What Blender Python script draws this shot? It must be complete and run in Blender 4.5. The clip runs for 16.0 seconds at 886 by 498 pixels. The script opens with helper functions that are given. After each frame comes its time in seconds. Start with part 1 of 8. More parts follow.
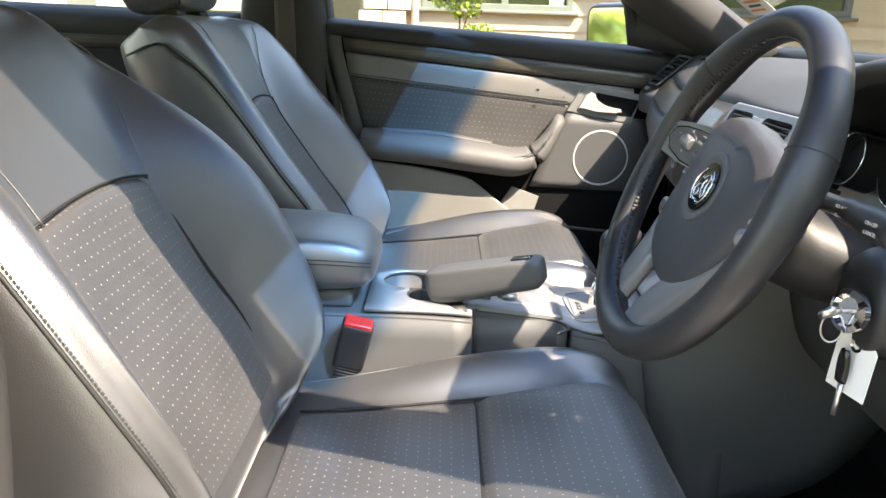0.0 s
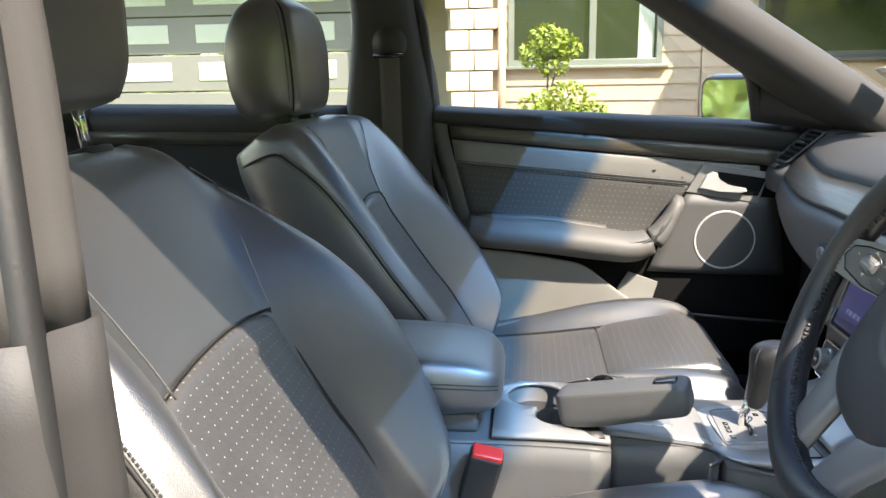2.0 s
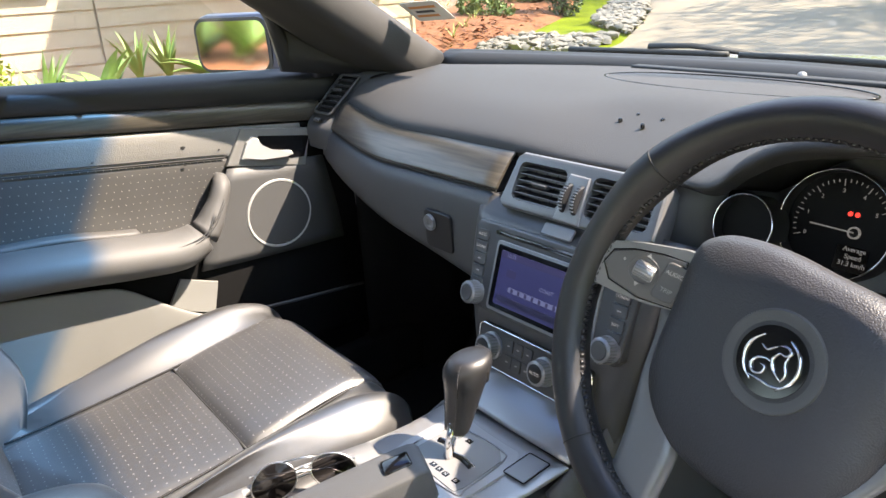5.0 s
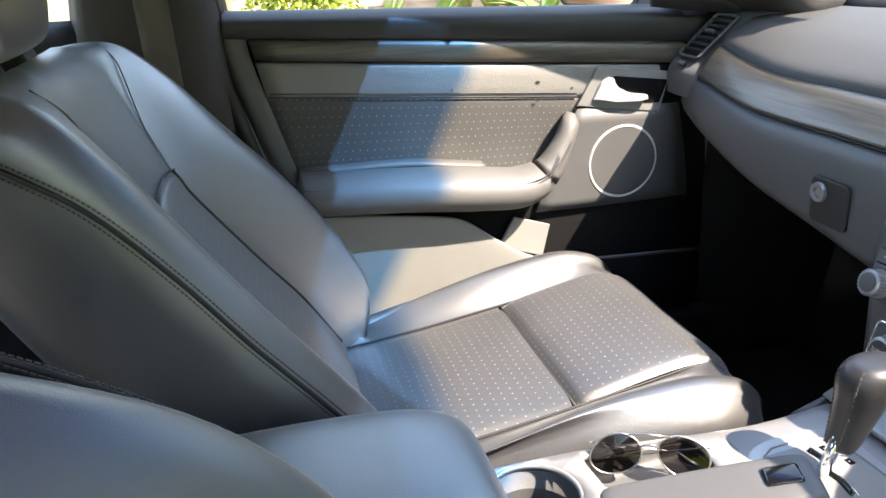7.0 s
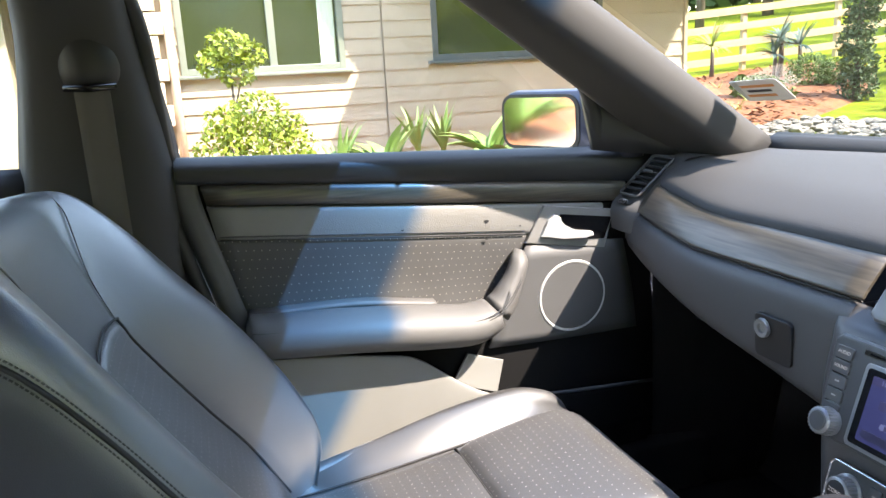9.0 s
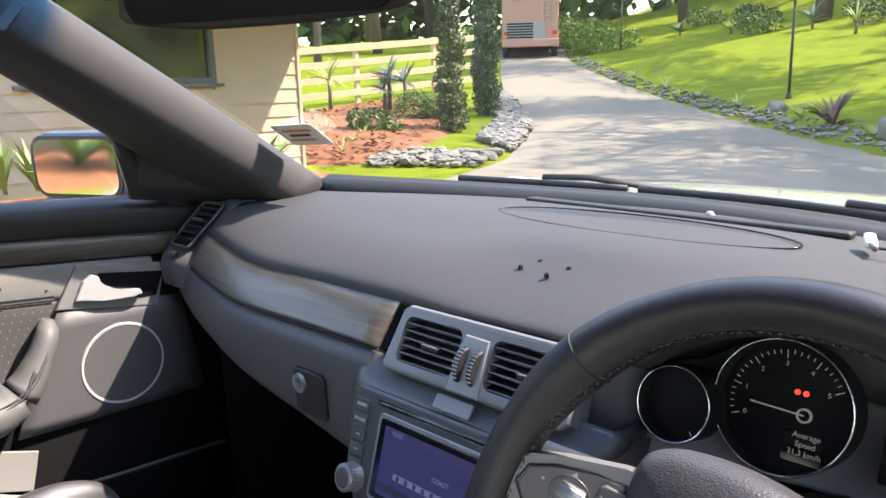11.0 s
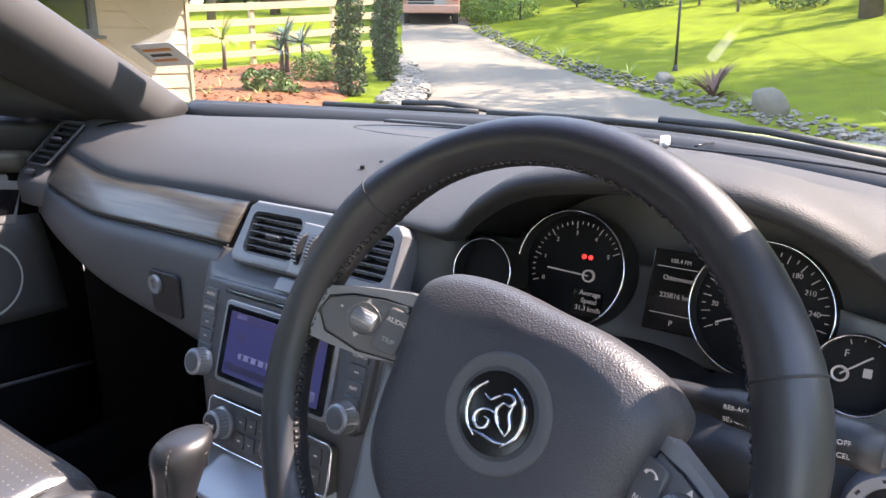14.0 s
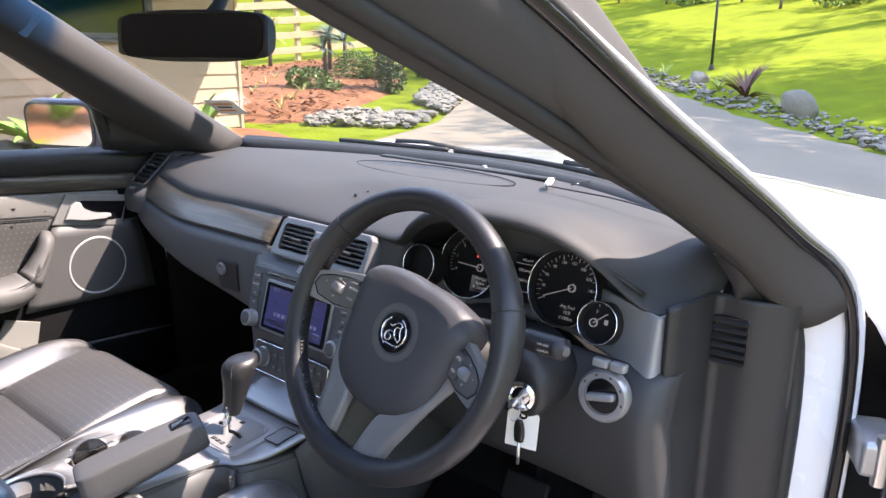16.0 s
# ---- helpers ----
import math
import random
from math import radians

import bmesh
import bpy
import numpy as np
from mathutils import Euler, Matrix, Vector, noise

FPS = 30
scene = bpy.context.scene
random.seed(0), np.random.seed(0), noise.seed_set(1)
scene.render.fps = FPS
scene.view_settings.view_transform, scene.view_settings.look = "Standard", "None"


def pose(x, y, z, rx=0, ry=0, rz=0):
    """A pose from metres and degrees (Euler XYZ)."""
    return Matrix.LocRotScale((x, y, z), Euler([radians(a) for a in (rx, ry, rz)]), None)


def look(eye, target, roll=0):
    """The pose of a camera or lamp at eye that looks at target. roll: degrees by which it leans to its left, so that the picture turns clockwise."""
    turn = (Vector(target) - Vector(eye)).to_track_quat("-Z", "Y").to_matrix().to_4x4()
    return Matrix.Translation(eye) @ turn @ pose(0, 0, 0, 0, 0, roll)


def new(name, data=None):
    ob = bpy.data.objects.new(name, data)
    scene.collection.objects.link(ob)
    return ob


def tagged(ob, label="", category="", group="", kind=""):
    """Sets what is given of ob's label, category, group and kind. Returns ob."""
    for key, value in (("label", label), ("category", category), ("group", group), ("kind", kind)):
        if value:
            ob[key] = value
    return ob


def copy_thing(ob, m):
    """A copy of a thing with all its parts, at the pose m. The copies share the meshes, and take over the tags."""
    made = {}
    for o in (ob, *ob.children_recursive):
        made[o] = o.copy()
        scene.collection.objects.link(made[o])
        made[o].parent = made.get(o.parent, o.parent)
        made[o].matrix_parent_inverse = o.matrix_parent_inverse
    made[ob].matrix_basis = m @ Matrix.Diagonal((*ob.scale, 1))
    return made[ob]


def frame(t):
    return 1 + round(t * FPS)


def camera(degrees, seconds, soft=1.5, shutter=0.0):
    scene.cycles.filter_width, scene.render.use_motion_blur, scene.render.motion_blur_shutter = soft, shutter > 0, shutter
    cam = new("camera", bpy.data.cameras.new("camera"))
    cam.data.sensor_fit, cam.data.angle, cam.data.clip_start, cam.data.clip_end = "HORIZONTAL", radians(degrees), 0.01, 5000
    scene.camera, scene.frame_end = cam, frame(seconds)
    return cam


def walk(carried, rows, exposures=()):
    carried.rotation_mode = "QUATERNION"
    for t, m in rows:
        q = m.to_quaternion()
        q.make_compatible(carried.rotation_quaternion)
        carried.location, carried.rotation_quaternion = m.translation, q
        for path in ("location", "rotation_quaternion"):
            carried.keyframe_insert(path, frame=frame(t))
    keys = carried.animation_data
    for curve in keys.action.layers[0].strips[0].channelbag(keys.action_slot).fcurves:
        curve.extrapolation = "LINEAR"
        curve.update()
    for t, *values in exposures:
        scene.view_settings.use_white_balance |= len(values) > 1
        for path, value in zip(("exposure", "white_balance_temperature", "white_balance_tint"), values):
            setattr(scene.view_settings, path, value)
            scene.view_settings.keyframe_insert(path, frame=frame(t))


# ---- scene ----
cam = camera(61.4, 16.0)
PATH = [
    (0, (1.13, -0.27, 0.989), (-0.789, -0.263, 0.423), 1.9),
    (0.5, (1.116, -0.247, 0.985), (-0.805, -0.437, 0.463), 2.6),
    (1, (1.106, -0.251, 0.993), (-0.812, -0.554, 0.514), 2.2),
    (1.5, (1.096, -0.268, 1.022), (-0.819, -0.627, 0.572), 1.2),
    (2, (1.038, -0.334, 1.062), (-0.901, -0.559, 0.624), -0.9),
    (2.5, (0.949, -0.428, 1.086), (-0.957, -0.144, 0.552), -3.4),
    (3, (0.897, -0.451, 1.089), (-0.884, 0.188, 0.442), -3.3),
    (3.2, (0.876, -0.431, 1.078), (-0.883, 0.253, 0.415), -3.8),
    (5.3, (0.586, -0.478, 1.119), (-0.913, 0.655, 0.435), -3.3),
    (5.5, (0.571, -0.482, 1.117), (-0.975, 0.583, 0.426), -3.0),
    (6, (0.538, -0.484, 1.104), (-1.12, 0.366, 0.378), -2.8),
    (6.5, (0.52, -0.491, 1.092), (-1.222, 0.129, 0.33), -2.6),
    (7, (0.498, -0.525, 1.091), (-1.299, -0.094, 0.326), -3.3),
    (7.5, (0.491, -0.547, 1.098), (-1.346, -0.22, 0.376), -4.3),
    (8, (0.494, -0.56, 1.106), (-1.381, -0.257, 0.479), -4.4),
    (8.5, (0.495, -0.543, 1.113), (-1.412, -0.203, 0.617), -4.1),
    (9, (0.49, -0.517, 1.114), (-1.365, 0.074, 0.656), -3.1),
    (9.5, (0.478, -0.474, 1.119), (-1.25, 0.429, 0.673), -2.4),
    (10, (0.476, -0.413, 1.125), (-1.119, 0.711, 0.686), -2.6),
    (10.2, (0.477, -0.393, 1.132), (-1.057, 0.81, 0.685), -2.5),
    (12.3, (0.543, -0.318, 1.111), (-0.736, 1.169, 0.718), -0.6),
    (12.5, (0.553, -0.316, 1.108), (-0.712, 1.181, 0.708), -0.5),
    (13, (0.579, -0.343, 1.092), (-0.652, 1.175, 0.669), -0.2),
    (13.5, (0.597, -0.36, 1.077), (-0.596, 1.175, 0.606), -0.1),
    (14, (0.603, -0.363, 1.06), (-0.56, 1.183, 0.556), 0.2),
    (14.5, (0.608, -0.379, 1.054), (-0.548, 1.166, 0.526), 0.5),
    (15, (0.671, -0.408, 1.077), (-0.499, 1.126, 0.55), 0.9),
    (15.5, (0.822, -0.492, 1.118), (-0.37, 1.027, 0.596), 1.2),
    (16, (1.004, -0.653, 1.2), (-0.24, 0.822, 0.677), 0.4),
]
walk(cam, [(t, look(eye, target, roll)) for t, eye, target, roll in PATH], exposures=[(0, 3.15, 7750, 15), (0.6, 3.12, 7700, 14), (2, 2.92, 7450, 13), (3, 3.05, 7500, 14), (6, 3.1, 7700, 16), (6.6, 3.28, 7600, 16), (7.5, 3.5, 7450, 15), (8.5, 3.42, 7200, 15), (9, 3.36, 7200, 16), (10, 2.9, 7250, 18), (12.5, 2.83, 7000, 22), (14.5, 3.2, 7250, 24), (16, 2.92, 7150, 23)])

# ---- sun, sky, exposure ----
SUN = Vector((0.95, 1.0, 1.66)).normalized()
world = bpy.data.worlds.new("sky")
scene.world = world
world.use_nodes = True
wn = world.node_tree.nodes
sky = wn.new("ShaderNodeTexSky")
sky.sky_type = "NISHITA"
sky.sun_disc = False
sky.dust_density = 0.8
sky.air_density = 1.5
sky.ozone_density = 2.4
sky.sun_elevation = math.asin(SUN.z)
sky.sun_rotation = math.atan2(SUN.x, SUN.y)
wn["Background"].inputs["Strength"].default_value = 0.15
world.node_tree.links.new(sky.outputs["Color"], wn["Background"].inputs["Color"])
sun = new("sun", bpy.data.lights.new("sun", "SUN"))
sun.data.energy = 2.2
sun.data.angle = radians(0.6)
sun.data.color = (1.0, 0.95, 0.87)
sun.matrix_world = look(SUN * 30, (0, 0, 0))


# ---- materials ----
def mat(name, col, rough=0.5, metal=0.0, bump=0.0, scale=400.0, var=0.15, vscale=9.0, kind="noise", coat=0.0, spec=0.5):
    m = bpy.data.materials.new(name)
    m.use_nodes = True
    nt = m.node_tree
    b = nt.nodes["Principled BSDF"]
    b.inputs["Roughness"].default_value = rough
    b.inputs["Metallic"].default_value = metal
    b.inputs["Coat Weight"].default_value = coat
    b.inputs["Coat Roughness"].default_value = 0.08
    b.inputs["Specular IOR Level"].default_value = spec
    tc = nt.nodes.new("ShaderNodeTexCoord")
    n1 = nt.nodes.new("ShaderNodeTexNoise")
    n1.inputs["Scale"].default_value = vscale
    n1.inputs["Detail"].default_value = 6
    nt.links.new(tc.outputs["Object"], n1.inputs["Vector"])
    mix = nt.nodes.new("ShaderNodeMix")
    mix.data_type = "RGBA"
    mix.inputs[6].default_value = (*[c * (1 - var) for c in col], 1)
    mix.inputs[7].default_value = (*[min(1, c * (1 + var)) for c in col], 1)
    nt.links.new(n1.outputs["Fac"], mix.inputs[0])
    nt.links.new(mix.outputs[2], b.inputs["Base Color"])
    mr = nt.nodes.new("ShaderNodeMapRange")
    mr.inputs["To Min"].default_value = max(0.02, rough - 0.08)
    mr.inputs["To Max"].default_value = min(1, rough + 0.08)
    nt.links.new(n1.outputs["Fac"], mr.inputs["Value"])
    nt.links.new(mr.outputs["Result"], b.inputs["Roughness"])
    if bump:
        if kind == "cell":
            n2 = nt.nodes.new("ShaderNodeTexVoronoi")
            n2.feature = "SMOOTH_F1"
            out = n2.outputs["Distance"]
        else:
            n2 = nt.nodes.new("ShaderNodeTexNoise")
            n2.inputs["Detail"].default_value = 3
            out = n2.outputs["Fac"]
        n2.inputs["Scale"].default_value = scale
        nt.links.new(tc.outputs["Object"], n2.inputs["Vector"])
        bp = nt.nodes.new("ShaderNodeBump")
        bp.inputs["Strength"].default_value = bump
        bp.inputs["Distance"].default_value = 0.4 / scale
        nt.links.new(out, bp.inputs["Height"])
        nt.links.new(bp.outputs["Normal"], b.inputs["Normal"])
    return m


def dotted(name, base, dot, pitch, radius, rough):
    """Perforated hide: rows of small pale holes, laid out in the surface's own metres."""
    m = mat(name, base, rough, 0, 0.5, 900, 0.2, 14, "cell")
    nt = m.node_tree
    b = nt.nodes["Principled BSDF"]
    uv = nt.nodes.new("ShaderNodeUVMap")
    sc = nt.nodes.new("ShaderNodeVectorMath")
    sc.operation = "DIVIDE"
    sc.inputs[1].default_value = (pitch, pitch * 1.1, 1)
    nt.links.new(uv.outputs["UV"], sc.inputs[0])
    sep = nt.nodes.new("ShaderNodeSeparateXYZ")
    nt.links.new(sc.outputs["Vector"], sep.inputs[0])

    def op(kind, a, c=None):
        n = nt.nodes.new("ShaderNodeMath")
        n.operation = kind
        for i, v in enumerate((a, c)):
            if v is None:
                continue
            if isinstance(v, (int, float)):
                n.inputs[i].default_value = v
            else:
                nt.links.new(v, n.inputs[i])
        return n.outputs[0]
    row = op("FLOOR", sep.outputs["Y"])
    odd = op("MULTIPLY", op("MODULO", row, 2.0), 0.5)
    fx = op("SUBTRACT", op("FRACT", op("ADD", sep.outputs["X"], odd)), 0.5)
    fy = op("SUBTRACT", op("FRACT", sep.outputs["Y"]), 0.5)
    r = op("SQRT", op("ADD", op("MULTIPLY", fx, fx), op("MULTIPLY", fy, fy)))
    inside = op("LESS_THAN", r, radius / pitch)
    old = b.inputs["Base Color"].links[0].from_socket
    mx = nt.nodes.new("ShaderNodeMix")
    mx.data_type = "RGBA"
    mx.inputs[7].default_value = (*dot, 1)
    nt.links.new(inside, mx.inputs[0])
    nt.links.new(old, mx.inputs[6])
    nt.links.new(mx.outputs[2], b.inputs["Base Color"])
    return m


def wood(name, dark, light):
    m = mat(name, dark, 0.4, 0, 0, coat=0.3)
    m.node_tree.nodes["Principled BSDF"].inputs["Coat Roughness"].default_value = 0.16
    nt = m.node_tree
    b = nt.nodes["Principled BSDF"]
    tc = nt.nodes.new("ShaderNodeTexCoord")
    mp = nt.nodes.new("ShaderNodeMapping")
    mp.inputs["Scale"].default_value = (3, 3, 75)
    nt.links.new(tc.outputs["Object"], mp.inputs["Vector"])
    n = nt.nodes.new("ShaderNodeTexNoise")
    n.inputs["Scale"].default_value = 2.5
    n.inputs["Detail"].default_value = 8
    n.inputs["Distortion"].default_value = 0.6
    nt.links.new(mp.outputs["Vector"], n.inputs["Vector"])
    rp = nt.nodes.new("ShaderNodeValToRGB")
    rp.color_ramp.elements[0].position, rp.color_ramp.elements[1].position = 0.35, 0.68
    rp.color_ramp.elements[0].color, rp.color_ramp.elements[1].color = (*dark, 1), (*light, 1)
    nt.links.new(n.outputs["Fac"], rp.inputs["Fac"])
    nt.links.new(rp.outputs["Color"], b.inputs["Base Color"])
    return m


def glow(name, col, strength):
    m = bpy.data.materials.new(name)
    m.use_nodes = True
    b = m.node_tree.nodes["Principled BSDF"]
    b.inputs["Base Color"].default_value = (*[c * 0.4 for c in col], 1)
    b.inputs["Emission Color"].default_value = (*col, 1)
    b.inputs["Emission Strength"].default_value = strength
    b.inputs["Roughness"].default_value = 0.3
    return m


def clear(name, tint=(1, 1, 1), gloss=0.03):
    """Thin pane: lets light through with a tint, with a faint mirror on top."""
    m = bpy.data.materials.new(name)
    m.use_nodes = True
    nt = m.node_tree
    nt.nodes.remove(nt.nodes["Principled BSDF"])
    t = nt.nodes.new("ShaderNodeBsdfTransparent")
    t.inputs["Color"].default_value = (*tint, 1)
    g = nt.nodes.new("ShaderNodeBsdfGlossy")
    g.inputs["Roughness"].default_value = 0.02
    mx = nt.nodes.new("ShaderNodeMixShader")
    if gloss > 0:
        f = nt.nodes.new("ShaderNodeLayerWeight")
        pw = nt.nodes.new("ShaderNodeMath")
        pw.operation = "POWER"
        pw.inputs[1].default_value = 4.0
        nt.links.new(f.outputs["Facing"], pw.inputs[0])
        ad = nt.nodes.new("ShaderNodeMath")
        ad.operation = "MULTIPLY_ADD"
        ad.inputs[1].default_value = 0.45
        ad.inputs[2].default_value = gloss
        nt.links.new(pw.outputs[0], ad.inputs[0])
        nt.links.new(ad.outputs[0], mx.inputs[0])
    else:
        mx.inputs[0].default_value = 0
    nt.links.new(t.outputs[0], mx.inputs[1])
    nt.links.new(g.outputs[0], mx.inputs[2])
    nt.links.new(mx.outputs[0], nt.nodes["Material Output"].inputs["Surface"])
    return m


LEATHER = mat("black_leather", (0.025, 0.0245, 0.025), 0.42, 0, 0.5, 1050, 0.25, 7, "cell", coat=0.35, spec=1.0)
LEATHER.node_tree.nodes["Principled BSDF"].inputs["Coat Roughness"].default_value = 0.42
LEATHER.node_tree.nodes["Principled BSDF"].inputs["IOR"].default_value = 1.85
LEATHER.node_tree.nodes["Principled BSDF"].inputs["Sheen Weight"].default_value = 0.15
LEATHER.node_tree.nodes["Principled BSDF"].inputs["Sheen Roughness"].default_value = 0.32
RIML = mat("worn_rim_leather", (0.017, 0.017, 0.019), 0.44, 0, 0.25, 1200, 0.3, 12, "cell", spec=0.6)
ARML = mat("armrest_leather", (0.090, 0.088, 0.086), 0.58, 0, 0.3, 620, 0.2, 7, "cell", spec=0.5)
PERF = dotted("perforated_leather", (0.034, 0.033, 0.033), (0.30, 0.29, 0.27), 0.0125, 0.0009, 0.5)
PERF.node_tree.nodes["Principled BSDF"].inputs["Specular IOR Level"].default_value = 0.9
PERF.node_tree.nodes["Principled BSDF"].inputs["IOR"].default_value = 1.7
PERF.node_tree.nodes["Principled BSDF"].inputs["Coat Weight"].default_value = 0.2
PERF.node_tree.nodes["Principled BSDF"].inputs["Coat Roughness"].default_value = 0.4
PERF.node_tree.nodes["Principled BSDF"].inputs["Sheen Weight"].default_value = 0.1
PERF.node_tree.nodes["Principled BSDF"].inputs["Sheen Roughness"].default_value = 0.4
PERFD = dotted("perforated_door_cloth", (0.070, 0.068, 0.066), (0.24, 0.225, 0.20), 0.0125, 0.0010, 0.75)
THREAD = mat("grey_thread", (0.050, 0.050, 0.050), 0.7)
SOFT = mat("dash_soft_plastic", (0.050, 0.050, 0.051), 0.64, 0, 0.6, 800, 0.15, 5, "cell", spec=0.3)
DARKP = mat("black_plastic", (0.017, 0.017, 0.018), 0.5, 0, 0.3, 700, 0.15, 6)
PANELP = mat("charcoal_plastic", (0.080, 0.080, 0.081), 0.55, 0, 0.35, 600, 0.15, 5)
GREYP = mat("grey_satin_plastic", (0.25, 0.25, 0.252), 0.40, 0.25, 0.1, 900, 0.06, 12)
SILVER = mat("silver_satin_plastic", (0.33, 0.33, 0.335), 0.33, 0.6, 0.05, 900, 0.05, 10)
DOORV = mat("grey_door_vinyl", (0.20, 0.196, 0.186), 0.6, 0, 0.4, 480, 0.12, 8, "cell")
POCKETP = mat("grey_door_plastic", (0.20, 0.198, 0.184), 0.62, 0, 0.3, 500, 0.1, 8)
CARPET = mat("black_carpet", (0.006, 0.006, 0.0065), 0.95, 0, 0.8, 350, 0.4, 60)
LINER = mat("grey_headliner", (0.42, 0.41, 0.40), 0.9, 0, 0.3, 700, 0.08, 20)
PILLARU = mat("taupe_pillar_cloth", (0.044, 0.041, 0.039), 0.85, 0, 0.5, 900, 0.1, 30)
PILLARL = mat("grey_pillar_plastic", (0.034, 0.032, 0.031), 0.6, 0, 0.3, 600, 0.1, 20)
PILLAR = mat("charcoal_pillar_trim", (0.036, 0.035, 0.035), 0.75, 0, 0.3, 700, 0.1, 20)
RUBBER = mat("black_rubber", (0.014, 0.014, 0.014), 0.6, 0, 0.2, 300, 0.2, 20)
CHROME = mat("chrome", (0.85, 0.85, 0.86), 0.08, 1.0, 0, var=0.03)
STEEL = mat("brushed_steel", (0.6, 0.6, 0.6), 0.3, 1.0, 0, var=0.05)
WOOD = wood("dark_woodgrain_trim", (0.045, 0.040, 0.033), (0.092, 0.080, 0.062))
PAINT = mat("white_car_paint", (0.58, 0.58, 0.60), 0.25, 0, 0, var=0.02, coat=1.0)
NAVY = mat("dark_mirror_paint", (0.02, 0.023, 0.04), 0.35, 0, 0, var=0.05, coat=0.2)
WEB = mat("belt_webbing", (0.085, 0.078, 0.07), 0.8, 0, 0.7, 900, 0.1, 30)
RED = mat("red_plastic", (0.6, 0.02, 0.015), 0.35, 0, 0, var=0.05)
WHITEP = mat("white_card", (0.75, 0.73, 0.68), 0.6, 0, 0, var=0.03)
MIRROR = mat("mirror_glass", (0.9, 0.9, 0.92), 0.01, 1.0, 0, var=0.0)
BLACKG = mat("black_gloss", (0.006, 0.006, 0.007), 0.12, 0, 0, var=0.1)
DIALFACE = mat("black_dial_face", (0.007, 0.007, 0.008), 0.6, 0, 0, var=0.1, spec=0.2)
GLASS = clear("window_glass", (0.88, 0.90, 0.87), 0.05)
WSCREEN = clear("windscreen_glass", (0.80, 0.83, 0.80), 0.06)
TINTED = clear("blue_shade_band", (0.13, 0.34, 0.80), 0)
# black plastic coloured darker still, to carry the shade of the footwell
FOOTP = mat("footwell_shade_plastic", (0.007, 0.007, 0.0072), 0.8, 0, 0.3, 700, 0.15, 6, spec=0.12)
HUNITP = mat("dark_silver_plastic", (0.090, 0.090, 0.093), 0.38, 0.3, 0.1, 900, 0.06, 12)
VENTP = mat("satin_vent_plastic", (0.17, 0.17, 0.173), 0.40, 0.25, 0.1, 900, 0.06, 12)
KNEEP = mat("dark_charcoal_plastic", (0.038, 0.038, 0.039), 0.6, 0, 0.35, 600, 0.15, 5)
LENS = clear("dark_lens", (0.10, 0.09, 0.09))


# ---- mesh helpers ----
def mesh_ob(name, verts, faces, material, parent=None, smooth=True, label="", uvs=None, fix=True):
    me = bpy.data.meshes.new(name)
    me.from_pydata([tuple(v) for v in verts], [], faces)
    if uvs is not None:
        lay = me.uv_layers.new(name="UVMap")
        for lp in me.loops:
            lay.data[lp.index].uv = uvs[lp.vertex_index]
    if fix:
        bm = bmesh.new()
        bm.from_mesh(me)
        bmesh.ops.recalc_face_normals(bm, faces=bm.faces)
        bm.to_mesh(me)
        bm.free()
    if smooth:
        me.polygons.foreach_set("use_smooth", [True] * len(me.polygons))
    me.materials.append(material)
    ob = new(name, me)
    ob.parent = parent
    if label:
        ob["label"] = label
    return ob


def thing(name, label, category, at=(0, 0, 0), group="", kind=""):
    ob = new(name)
    ob.location = at
    ob.empty_display_size = 0.05
    bpy.context.view_layer.update()
    return tagged(ob, label, category, group, kind)


def part(name, bm, material, parent, label="", smooth=True):
    me = bpy.data.meshes.new(name)
    bm.to_mesh(me)
    bm.free()
    if smooth:
        me.polygons.foreach_set("use_smooth", [True] * len(me.polygons))
    me.materials.append(material)
    ob = new(name, me)
    ob.parent = parent
    if label:
        ob["label"] = label
    return ob


def cr(p0, p1, p2, p3, t):
    return 0.5 * ((2 * p1) + (-p0 + p2) * t + (2 * p0 - 5 * p1 + 4 * p2 - p3) * t * t + (-p0 + 3 * p1 - 3 * p2 + p3) * t ** 3)


def spline(pts, n, closed=False):
    """Catmull-Rom through the points, n steps between each two."""
    a = np.array([np.array(p, float) for p in pts])
    k = len(a)
    out = []
    for i in range(k if closed else k - 1):
        if closed:
            q = [a[(i + j) % k] for j in (-1, 0, 1, 2)]
        else:
            q = [a[max(i - 1, 0)], a[i], a[i + 1], a[min(i + 2, k - 1)]]
            if i == 0:
                q[0] = 2 * q[1] - q[2]
            if i == k - 2:
                q[3] = 2 * q[2] - q[1]
        for s in range(n):
            out.append(cr(*q, s / n))
    if not closed:
        out.append(a[-1])
    return np.array(out)


